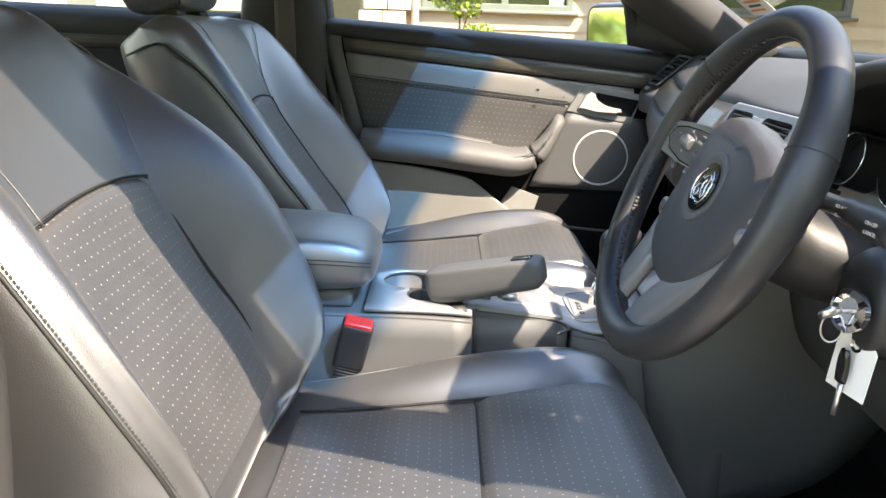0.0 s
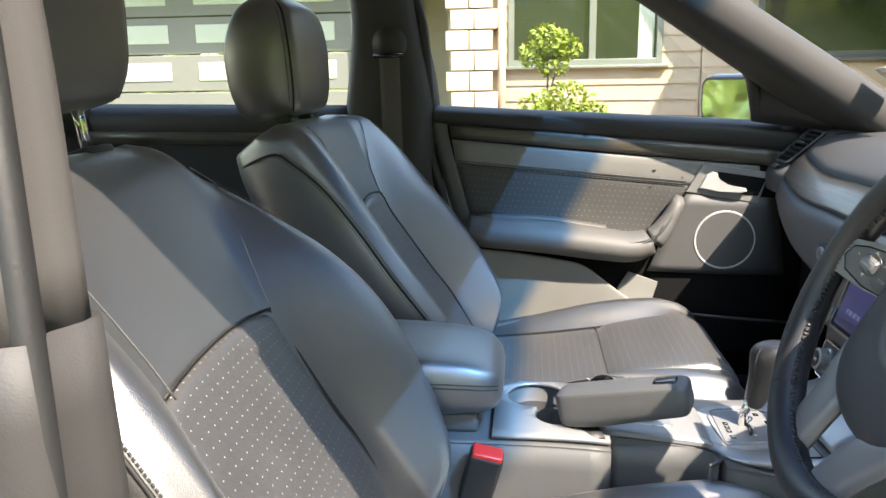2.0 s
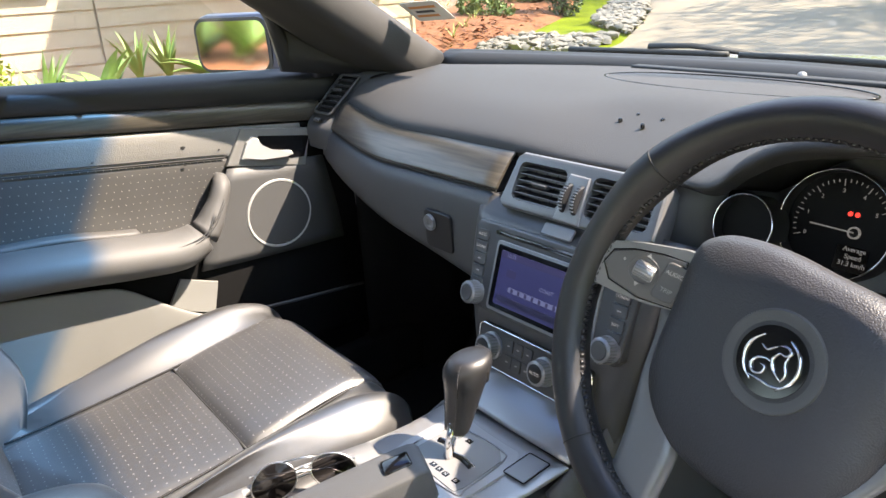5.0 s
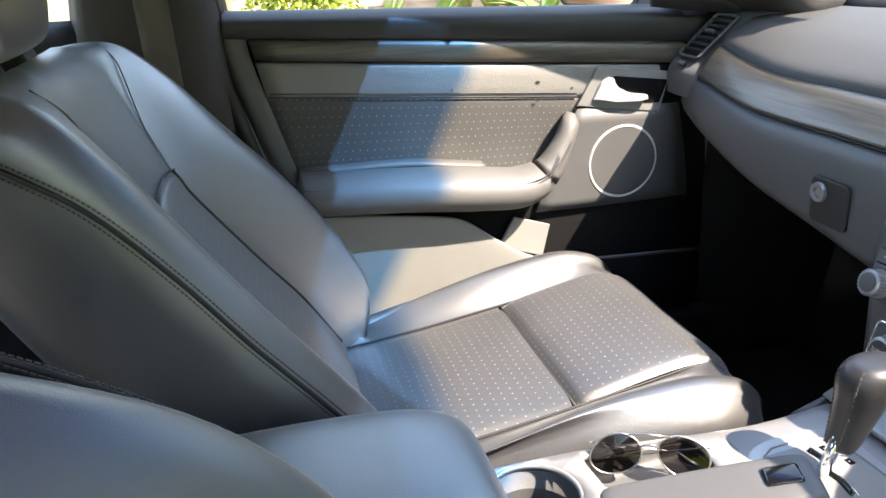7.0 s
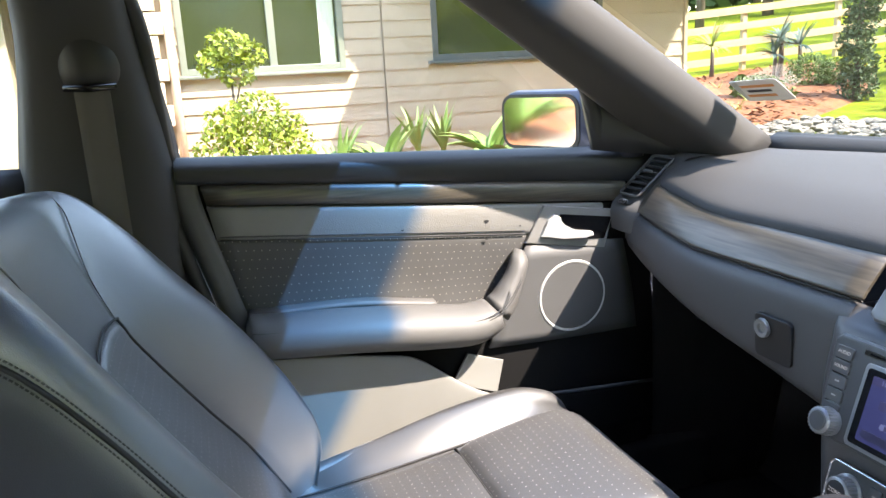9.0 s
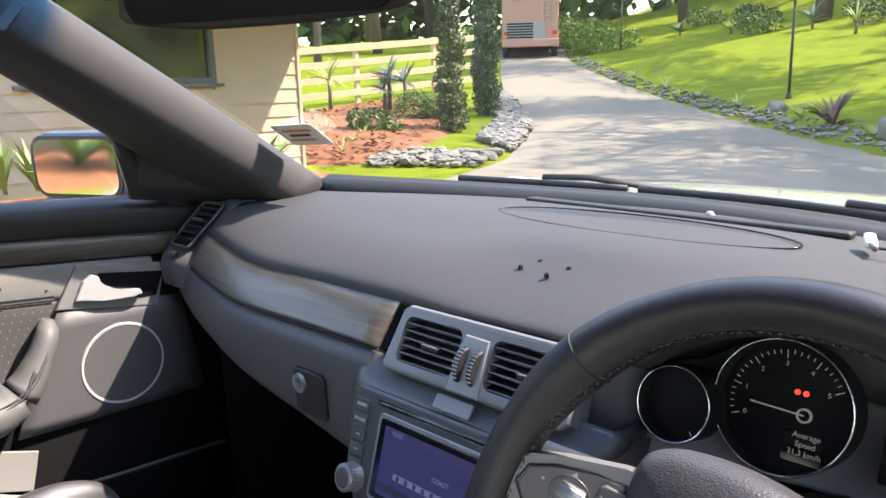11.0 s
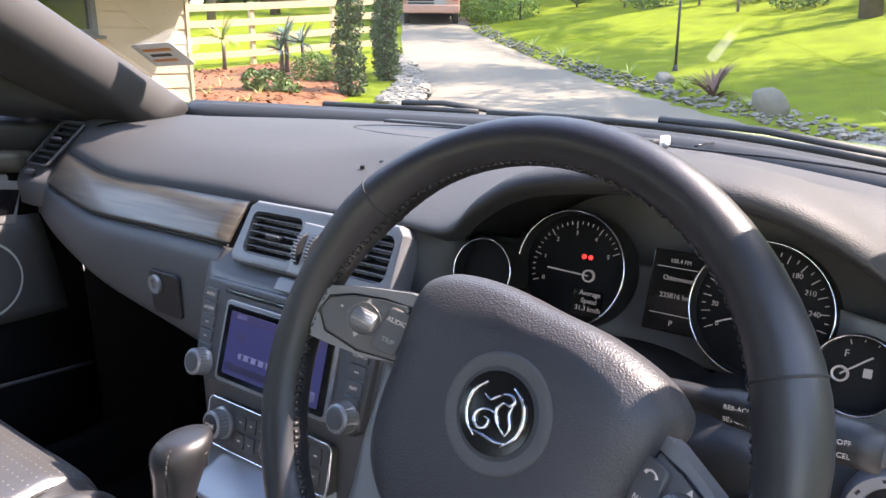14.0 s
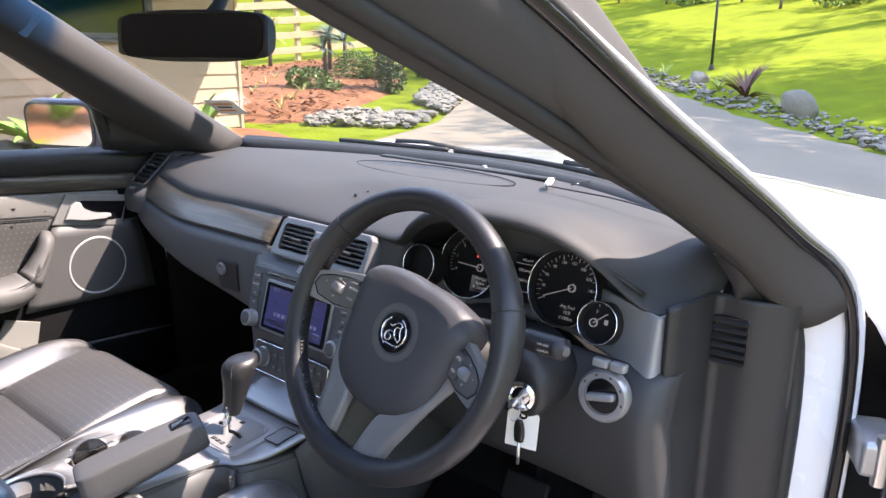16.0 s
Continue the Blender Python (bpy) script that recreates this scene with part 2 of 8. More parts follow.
def surf(name, rows, material, parent=None, nu=5, nv=5, ring=False, caps=False, thick=0.0, label="", offset=-1.0):
    """Smooth sheet through a grid of points (rows of points); ring closes each row, caps close the ends."""
    g = np.array([spline(r, nu, ring) for r in rows])
    g = spline(g, nv) if len(rows) > 1 else g
    m, n = g.shape[:2]
    verts = g.reshape(-1, 3)
    faces = []
    for i in range(m - 1):
        for j in range(n if ring else n - 1):
            k = (j + 1) % n
            faces.append((i * n + j, i * n + k, (i + 1) * n + k, (i + 1) * n + j))
    du = np.zeros((m, n))
    du[:, 1:] = np.cumsum(np.linalg.norm(np.diff(g, axis=1), axis=2), axis=1)
    dv = np.zeros((m, n))
    dv[1:] = np.cumsum(np.linalg.norm(np.diff(g, axis=0), axis=2), axis=0)
    du -= du[:, -1:] / 2
    dv[:] = dv[:, n // 2][:, None]
    uvs = np.stack([du, dv], -1).reshape(-1, 2)
    if caps:
        verts = np.vstack([verts, g[0].mean(0), g[-1].mean(0)])
        uvs = np.vstack([uvs, [[0, 0], [0, 0]]])
        a, b = m * n, m * n + 1
        for j in range(n):
            k = (j + 1) % n
            faces.append((a, k, j))
            faces.append((b, (m - 1) * n + j, (m - 1) * n + k))
    ob = mesh_ob(name, verts, faces, material, parent, True, label, uvs)
    if thick:
        md = ob.modifiers.new("thick", "SOLIDIFY")
        md.thickness = thick
        md.offset = offset
    return ob


def tube_bm(bm, path, r, sides=8, closed=False, flat=1.0, up=None):
    """Sweeps a round (or flattened) section along a path; r may be a list."""
    p = [Vector(q) for q in path]
    k = len(p)
    rs = r if isinstance(r, (list, tuple)) else [r] * k
    ringv = []
    prev = None
    for i in range(k):
        a = p[(i - 1) % k] if closed or i > 0 else p[0]
        b = p[(i + 1) % k] if closed or i < k - 1 else p[-1]
        d = (b - a).normalized()
        if up is not None:
            x = d.cross(Vector(up)).normalized()
        elif prev is None:
            x = d.orthogonal().normalized()
        else:
            x = (prev - d * prev.dot(d)).normalized()
        prev = x
        y = d.cross(x)
        ringv.append([bm.verts.new(p[i] + rs[i] * (math.cos(2 * math.pi * s / sides) * x + flat * math.sin(2 * math.pi * s / sides) * y)) for s in range(sides)])
    for i in range(k if closed else k - 1):
        a, b = ringv[i], ringv[(i + 1) % k]
        for s in range(sides):
            bm.faces.new((a[s], a[(s + 1) % sides], b[(s + 1) % sides], b[s]))
    if not closed:
        bm.faces.new(ringv[0][::-1])
        bm.faces.new(ringv[-1])
    return bm


def tube(name, path, r, material, parent=None, sides=8, closed=False, label="", flat=1.0, up=None):
    return part(name, tube_bm(bmesh.new(), path, r, sides, closed, flat, up), material, parent, label)


def box_bm(bm, sx, sy, sz, m=Matrix(), bevel=0.0, seg=2):
    r = bmesh.ops.create_cube(bm, size=1, matrix=m @ Matrix.Diagonal((sx, sy, sz, 1)))
    if bevel:
        es = list({e for v in r["verts"] for e in v.link_edges})
        bmesh.ops.bevel(bm, geom=es, offset=bevel, segments=seg, affect="EDGES", profile=0.6)
    return bm


def box(name, sx, sy, sz, m, material, parent=None, bevel=0.0, seg=2, label=""):
    bm = box_bm(bmesh.new(), sx, sy, sz, Matrix(), bevel, seg)
    ob = part(name, bm, material, parent, label, smooth=False)
    for p in ob.data.polygons:
        p.use_smooth = bevel > 0 and p.area < 0.6 * max(sx * sy, sy * sz, sx * sz)
    ob.matrix_local = m
    return ob


def plate_bm(bm, outline, depth, bevel=0.0):
    """Extrudes a flat outline (x, y) from z=0 up to depth, with its upper rim rounded."""
    n = len(outline)
    lo = [bm.verts.new((x, y, 0)) for x, y in outline]
    hi = [bm.verts.new((x, y, depth)) for x, y in outline]
    for i in range(n):
        bm.faces.new((lo[i], lo[(i + 1) % n], hi[(i + 1) % n], hi[i]))
    top = bm.faces.new(hi)
    bm.faces.new(lo[::-1])
    if bevel:
        bmesh.ops.bevel(bm, geom=list(top.edges), offset=bevel, segments=3, affect="EDGES", profile=0.6)
    bmesh.ops.recalc_face_normals(bm, faces=bm.faces)
    return bm


def plate(name, outline, depth, m, material, parent=None, bevel=0.0, label=""):
    ob = part(name, plate_bm(bmesh.new(), outline, depth, bevel), material, parent, label, smooth=False)
    ob.matrix_local = m
    return ob


def disc_bm(bm, profile, sides=32):
    """Turns a profile of (radius, height) round z."""
    ringv = []
    for r, h in profile:
        ringv.append([bm.verts.new((r * math.cos(2 * math.pi * s / sides), r * math.sin(2 * math.pi * s / sides), h)) for s in range(sides)] if r > 1e-6 else [bm.verts.new((0, 0, h))])
    for a, b in zip(ringv, ringv[1:]):
        for s in range(sides):
            q = (s + 1) % sides
            if len(a) == 1 and len(b) == 1:
                continue
            if len(a) == 1:
                bm.faces.new((a[0], b[s], b[q]))
            elif len(b) == 1:
                bm.faces.new((a[s], a[q], b[0]))
            else:
                bm.faces.new((a[s], a[q], b[q], b[s]))
    bmesh.ops.recalc_face_normals(bm, faces=bm.faces)
    return bm


def turned(name, profile, m, material, parent=None, sides=32, label=""):
    ob = part(name, disc_bm(bmesh.new(), profile, sides), material, parent, label)
    md = ob.modifiers.new("edge", "EDGE_SPLIT")
    md.split_angle = radians(40)
    ob.matrix_local = m
    return ob


def rrect(w, h, r, n=4):
    pts = []
    for cx, cy, a0 in ((w / 2 - r, h / 2 - r, 0), (-w / 2 + r, h / 2 - r, 90), (-w / 2 + r, -h / 2 + r, 180), (w / 2 - r, -h / 2 + r, 270)):
        for i in range(n + 1):
            a = radians(a0 + 90 * i / n)
            pts.append((cx + r * math.cos(a), cy + r * math.sin(a)))
    return pts


def oval(w, h, n=32):
    return [(w / 2 * math.cos(2 * math.pi * i / n), h / 2 * math.sin(2 * math.pi * i / n)) for i in range(n)]


def words(name, text, size, m, material, parent=None, align="CENTER", depth=0.0002):
    cu = bpy.data.curves.new(name, "FONT")
    cu.body, cu.size, cu.extrude, cu.align_x, cu.align_y = text, size, depth, align, "CENTER"
    tmp = bpy.data.objects.new(name, cu)
    scene.collection.objects.link(tmp)
    me = bpy.data.meshes.new_from_object(tmp.evaluated_get(bpy.context.evaluated_depsgraph_get()))
    bpy.data.objects.remove(tmp)
    me.materials.clear()
    me.materials.append(material)
    ob = new(name, me)
    ob.parent = parent
    ob.matrix_local = m
    return ob


def facing(at, normal, up=(0, 0, 1)):
    """A pose whose z points along normal and whose y points up."""
    z = Vector(normal).normalized()
    x = Vector(up).cross(z).normalized()
    y = z.cross(x)
    m = Matrix((x, y, z)).transposed().to_4x4()
    m.translation = at
    return m

PALE = mat("pale_silver_lever", (0.46, 0.46, 0.455), 0.3, 0.2, 0, var=0.03)
BRIGHT = mat("bright_satin_metal", (0.75, 0.75, 0.74), 0.35, 0.5, 0, var=0.04)


def carve(ob, cutters):
    """Cuts solid meshes out of ob and removes them."""
    for c in cutters:
        md = ob.modifiers.new("cut", "BOOLEAN")
        md.operation, md.solver, md.object = "DIFFERENCE", "EXACT", c
    bpy.context.view_layer.update()
    me = bpy.data.meshes.new_from_object(ob.evaluated_get(bpy.context.evaluated_depsgraph_get()))
    ob.modifiers.clear()
    ob.data = me
    for c in cutters:
        bpy.data.objects.remove(c)
    return ob


# ---- car shell ----
WBASE = lambda x: (x, 0.67 - 0.41 * x * x, 0.957 + (0.03 if x < 0 else -0.085) * x * x)
WTOP = lambda x: (x, -0.03 - 0.22 * x * x, 1.378 - 0.09 * x * x)


def wind_point(x, f):
    """On the windscreen: f from 0 at the cowl to 1 at the header; x at the cowl's width."""
    a, b = Vector(WBASE(x)), Vector(WTOP(x * 0.9))
    p = a.lerp(b, f)
    p.z += 0.045 * math.sin(math.pi * f) * max(0.0, 1 - (x / 0.64) ** 2)
    return p


car = thing("car_shell", "white sedan body with charcoal pillar trims and grey headliner", "car body", kind="structure")
WX = [-0.64, -0.5, -0.3, 0, 0.3, 0.5, 0.64]
wind = surf("windscreen", [[wind_point(x, f) for x in WX] for f in (0, 0.25, 0.5, 0.75, 1.0)], WSCREEN, car, 3, 3)
wind.visible_shadow = False
band = surf("shade_band", [[wind_point(x, f) + Vector((0, -0.004, -0.006)) for x in WX] for f in (0.735, 0.8, 0.9, 1.0)], TINTED, car, 3, 3, label="blue shade band at the top of the windscreen")
nt = TINTED.node_tree
uvn = nt.nodes.new("ShaderNodeUVMap")
sp = nt.nodes.new("ShaderNodeSeparateXYZ")
nt.links.new(uvn.outputs["UV"], sp.inputs[0])
mr = nt.nodes.new("ShaderNodeMapRange")
mr.inputs["From Min"].default_value, mr.inputs["From Max"].default_value = 0.0, 0.17
nt.links.new(sp.outputs["Y"], mr.inputs["Value"])
mx = nt.nodes.new("ShaderNodeValToRGB")
mx.color_ramp.elements[0].color = (1, 1, 1, 1)
mx.color_ramp.elements[1].color = (0.05, 0.16, 0.40, 1)
mid = mx.color_ramp.elements.new(0.22)
mid.color = (0.10, 0.31, 0.68, 1)
nt.links.new(mr.outputs["Result"], mx.inputs["Fac"])
for n in nt.nodes:
    if n.type == "BSDF_TRANSPARENT":
        nt.links.new(mx.outputs["Color"], n.inputs["Color"])

# roof: headliner and outer skin
surf("header_rail", [[wind_point(x, 0.985) + Vector((0, -0.006, -0.010)) for x in WX], [wind_point(x, 1.0) + Vector((0, -0.03, -0.012)) for x in WX], [wind_point(x, 1.0) + Vector((0, -0.10, 0.012)) for x in WX], [wind_point(x, 1.0) + Vector((0, -0.02, 0.022)) for x in WX], [wind_point(x, 0.985) + Vector((0, 0.006, 0.010)) for x in WX]], PILLAR, car, 3, 3, label="charcoal windscreen header")
surf("headliner", [[(-0.56, -0.11, 1.35), (-0.3, -0.06, 1.368), (0, -0.04, 1.374), (0.3, -0.06, 1.368), (0.56, -0.11, 1.35)],
                   [(-0.56, -0.5, 1.375), (-0.3, -0.5, 1.405), (0, -0.5, 1.41), (0.3, -0.5, 1.405), (0.56, -0.5, 1.375)],
                   [(-0.55, -1.2, 1.35), (-0.3, -1.2, 1.38), (0, -1.2, 1.39), (0.3, -1.2, 1.38), (0.55, -1.2, 1.35)],
                   [(-0.50, -1.75, 1.27), (-0.3, -1.8, 1.29), (0, -1.82, 1.30), (0.3, -1.8, 1.29), (0.50, -1.75, 1.27)]], LINER, car, 4, 4)
surf("roof_skin", [[(-0.60, -0.12, 1.375), (-0.3, -0.05, 1.40), (0, -0.03, 1.405), (0.3, -0.05, 1.40), (0.60, -0.12, 1.375)],
                   [(-0.60, -0.5, 1.43), (-0.3, -0.5, 1.455), (0, -0.5, 1.46), (0.3, -0.5, 1.455), (0.60, -0.5, 1.43)],
                   [(-0.61, -1.2, 1.42), (-0.3, -1.2, 1.44), (0, -1.2, 1.45), (0.3, -1.2, 1.44), (0.61, -1.2, 1.42)],
                   [(-0.56, -1.85, 1.31), (-0.3, -1.9, 1.33), (0, -1.92, 1.34), (0.3, -1.9, 1.33), (0.56, -1.85, 1.31)]], PAINT, car, 4, 4)
for sx in (-1, 1):
    # windscreen pillar trim, from the cowl up to the header
    rows = []
    for f in (0, 0.2, 0.45, 0.7, 0.92, 1.15):
        w = wind_point(sx * 0.635, f)
        bx = sx * (0.70 - 0.115 * f)
        yb = w.y - 0.165 + 0.02 * f
        zb = w.z - 0.02
        if sx > 0:
            # its inner edge runs back beside the door opening
            g = [float(np.interp(f, (0, 0.2, 0.45, 0.7, 0.92, 1.15), v)) for v in ((0.662, 0.645, 0.622, 0.600, 0.578, 0.556), (0.262, 0.178, 0.048, -0.085, -0.205, -0.330), (0.972, 1.017, 1.078, 1.140, 1.195, 1.252))]
            m = [(w[k] + g[k]) / 2 for k in range(3)]
            rows.append([(w.x + 0.03, w.y - 0.005, w.z - 0.002), (w.x - 0.004, w.y - 0.028, w.z - 0.016), (min(w.x, g[0]) - 0.004, m[1] + 0.01, m[2] - 0.020), (g[0] - 0.004, g[1] + 0.018, g[2] - 0.008),
                         (g[0] + 0.004, g[1], g[2]), (g[0] + 0.040, g[1] + 0.016, g[2] + 0.020), (g[0] + 0.065, g[1] + 0.060, g[2] + 0.045), (w.x + 0.05, w.y - 0.09, w.z - 0.012)])
            continue
        rows.append([(w.x + sx * 0.03, w.y - 0.005, w.z - 0.002), (w.x - sx * 0.012, w.y - 0.03, w.z - 0.012), (w.x - sx * 0.016, w.y - 0.085, w.z - 0.04),
                     (bx - sx * 0.012, yb + 0.03, zb - 0.028), (bx + sx * 0.02, yb, zb - 0.022), (bx + sx * 0.05, yb + 0.02, zb + 0.012), (w.x + sx * 0.05, w.y - 0.09, w.z - 0.012)])
    if sx > 0:
        tube("pillar_seal", spline([r[4] for r in rows], 4) + np.array((0.016, -0.002, 0.008)), 0.010, RUBBER, car, 10, label="black rubber seal beside the pillar trim")
    surf("pillar_trim", rows, PILLAR, car, 4, 4, ring=True, caps=True, label="charcoal grained trim of the windscreen pillar")
    # centre pillar
    if sx < 0:
        rows = []
        for z, x, y0, y1 in ((0.30, 0.73, -0.60, -0.82), (0.7, 0.735, -0.565, -0.80), (1.0, 0.725, -0.56, -0.76), (1.2, 0.68, -0.585, -0.73), (1.36, 0.60, -0.60, -0.73)):
            rows.append([(sx * x, y0, z), (sx * (x - 0.035), y0 - 0.03, z), (sx * (x - 0.04), (y0 + y1) / 2, z), (sx * (x - 0.03), y1 + 0.02, z), (sx * x, y1, z), (sx * (x + 0.06), y1, z), (sx * (x + 0.06), y0, z)])
        surf("centre_pillar_trim", rows, PILLAR, car, 3, 4, ring=True, caps=True)
    else:
        CP = ((0.28, 0.735, -0.605, -0.82), (0.55, 0.72, -0.575, -0.80), (0.75, 0.70, -0.566, -0.79), (0.936, 0.688, -0.577, -0.775), (1.07, 0.655, -0.602, -0.765), (1.2, 0.62, -0.63, -0.755), (1.37, 0.56, -0.65, -0.75))
        for nm, sel, mt, fat, lab in (("pillar_foot_trim", CP[:4], PILLARL, 0.004, "grey plastic lower pillar trim"), ("pillar_cloth_trim", CP[3:], PILLARU, 0.0, "taupe cloth upper pillar trim")):
            rows = []
            for z, x, y0, y1 in sel:
                rows.append([(x, y0 - 0.008 + fat, z), (x - 0.026 - fat, y0 + fat, z), (x - 0.040 - fat, y0 - 0.025, z), (x - 0.042 - fat, (y0 + y1) / 2, z), (x - 0.03, y1 + 0.02, z), (x, y1, z), (x + 0.03, y1, z), (x + 0.03, y0 - 0.025, z)])
            surf(nm, rows, mt, car, 3, 4, ring=True, caps=True, label=lab)
        surf("centre_post", [[(x + 0.022, y0 - 0.028, z), (x + 0.032, y0 - 0.038, z), (x + 0.036, y0 - 0.07, z), (x + 0.036, y1, z)] for z, x, y0, y1 in CP], PAINT, car, 3, 4, thick=0.008, label="white painted centre post")
        tube("pillar_seal", [(x + 0.014, y0 - 0.012, z) for z, x, y0, y1 in CP], 0.010, RUBBER, car, 8)
    # roof rail
    surf("roof_rail", [[(sx * 0.585, -0.10, 1.375), (sx * 0.545, -0.10, 1.345), (sx * 0.58, -0.12, 1.305), (sx * 0.63, -0.10, 1.32), (sx * 0.64, -0.08, 1.37)],
                       [(sx * 0.58, -0.6, 1.42), (sx * 0.545, -0.6, 1.378), (sx * 0.58, -0.6, 1.345), (sx * 0.605, -0.6, 1.365), (sx * 0.61, -0.6, 1.42)],
                       [(sx * 0.57, -1.2, 1.41), (sx * 0.535, -1.2, 1.36), (sx * 0.57, -1.2, 1.33), (sx * 0.62, -1.2, 1.345), (sx * 0.63, -1.2, 1.41)],
                       [(sx * 0.52, -1.8, 1.30), (sx * 0.49, -1.8, 1.26), (sx * 0.52, -1.8, 1.23), (sx * 0.57, -1.8, 1.25), (sx * 0.58, -1.8, 1.30)]], PILLAR, car, 3, 4, ring=True, caps=True)
    # rear quarter pillar
    surf("rear_pillar", [[(sx * 0.70, -1.45, 0.95), (sx * 0.66, -1.7, 0.95), (sx * 0.66, -2.1, 0.95), (sx * 0.74, -2.1, 0.95), (sx * 0.76, -1.45, 0.95)],
                         [(sx * 0.64, -1.5, 1.15), (sx * 0.60, -1.65, 1.15), (sx * 0.58, -1.9, 1.15), (sx * 0.66, -1.95, 1.15), (sx * 0.70, -1.5, 1.15)],
                         [(sx * 0.56, -1.55, 1.30), (sx * 0.52, -1.7, 1.30), (sx * 0.50, -1.85, 1.29), (sx * 0.58, -1.85, 1.30), (sx * 0.60, -1.55, 1.31)]], PILLAR, car, 3, 3, ring=True, caps=True)
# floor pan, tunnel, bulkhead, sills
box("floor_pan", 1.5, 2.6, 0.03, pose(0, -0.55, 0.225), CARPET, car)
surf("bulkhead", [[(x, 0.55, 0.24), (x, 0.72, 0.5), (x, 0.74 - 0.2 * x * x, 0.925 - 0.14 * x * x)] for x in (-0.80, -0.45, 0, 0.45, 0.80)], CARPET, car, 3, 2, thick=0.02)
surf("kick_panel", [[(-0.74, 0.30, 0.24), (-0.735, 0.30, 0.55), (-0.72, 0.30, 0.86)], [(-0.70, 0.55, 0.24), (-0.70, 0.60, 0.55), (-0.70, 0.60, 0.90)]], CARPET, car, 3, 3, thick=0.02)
box("sill_left", 0.10, 2.3, 0.14, pose(-0.75, -0.55, 0.30), DARKP, car, 0.02)
box("sill_right", 0.14, 2.3, 0.14, pose(0.76, -0.55, 0.30), PAINT, car, 0.03)
surf("rear_bulkhead", [[(-0.72, -1.62, 0.3), (-0.72, -1.85, 0.9)], [(0.72, -1.62, 0.3), (0.72, -1.85, 0.9)]], CARPET, car, 2, 2, thick=0.02)
surf("parcel_shelf", [[(-0.68, -1.8, 0.94), (0, -1.8, 0.95), (0.68, -1.8, 0.94)], [(-0.62, -2.3, 0.96), (0, -2.35, 0.97), (0.62, -2.3, 0.96)]], CARPET, car, 3, 2, thick=0.02)
rg = surf("rear_glass", [[(-0.60, -2.3, 0.97), (0, -2.38, 0.97), (0.60, -2.3, 0.97)], [(-0.50, -1.83, 1.29), (0, -1.9, 1.32), (0.50, -1.83, 1.29)]], GLASS, car, 3, 2)
rg.visible_shadow = False
# bonnet, wings, cowl
surf("bonnet", [[(-0.70, 0.66, 0.905), (-0.4, 0.76, 0.93), (0, 0.80, 0.935), (0.4, 0.76, 0.925), (0.70, 0.66, 0.895)],
                [(-0.74, 1.2, 0.865), (-0.4, 1.2, 0.905), (0, 1.2, 0.915), (0.4, 1.2, 0.905), (0.74, 1.2, 0.865)],
                [(-0.70, 1.75, 0.76), (-0.4, 1.8, 0.80), (0, 1.85, 0.81), (0.4, 1.8, 0.80), (0.70, 1.75, 0.76)]], PAINT, car, 4, 4, thick=0.02)
for sx in (-1, 1):
    surf("front_wing", [[(sx * 0.655, 0.60, 0.905), (sx * 0.82, 0.50, 0.86), (sx * 0.90, 0.45, 0.74), (sx * 0.92, 0.45, 0.5), (sx * 0.90, 0.45, 0.28)],
                        [(sx * 0.745, 1.2, 0.895), (sx * 0.83, 1.2, 0.87), (sx * 0.92, 1.2, 0.76), (sx * 0.94, 1.15, 0.6), (sx * 0.92, 1.1, 0.5)],
                        [(sx * 0.70, 1.75, 0.775), (sx * 0.78, 1.75, 0.75), (sx * 0.86, 1.7, 0.66), (sx * 0.88, 1.7, 0.5), (sx * 0.86, 1.7, 0.3)]], PAINT, car, 4, 4, thick=0.015)
surf("cowl_panel", [[(x * 0.93, 0.675 - 0.41 * x * x, WBASE(x)[2] - 0.012) for x in WX], [(x * 0.93, 0.80 - 0.48 * x * x, WBASE(x)[2] - 0.010 - 0.06 * x * x) for x in WX]], DARKP, car, 3, 2, thick=0.01)
surf("glass_edge", [[(x, WBASE(x)[1] - 0.03, WBASE(x)[2] - 0.035) for x in WX], [(x, WBASE(x)[1] - 0.028, WBASE(x)[2] - 0.008) for x in WX], [(x, WBASE(x)[1] + 0.004, WBASE(x)[2] + 0.007) for x in WX]], RUBBER, car, 3, 2, thick=0.004, label="black ceramic edge of the windscreen")
surf("front_panel", [[(-0.86, 1.7, 0.3), (0, 1.87, 0.3), (0.86, 1.7, 0.3)], [(-0.72, 1.74, 0.78), (0, 1.85, 0.82), (0.72, 1.74, 0.78)]], PAINT, car, 4, 2, thick=0.02)

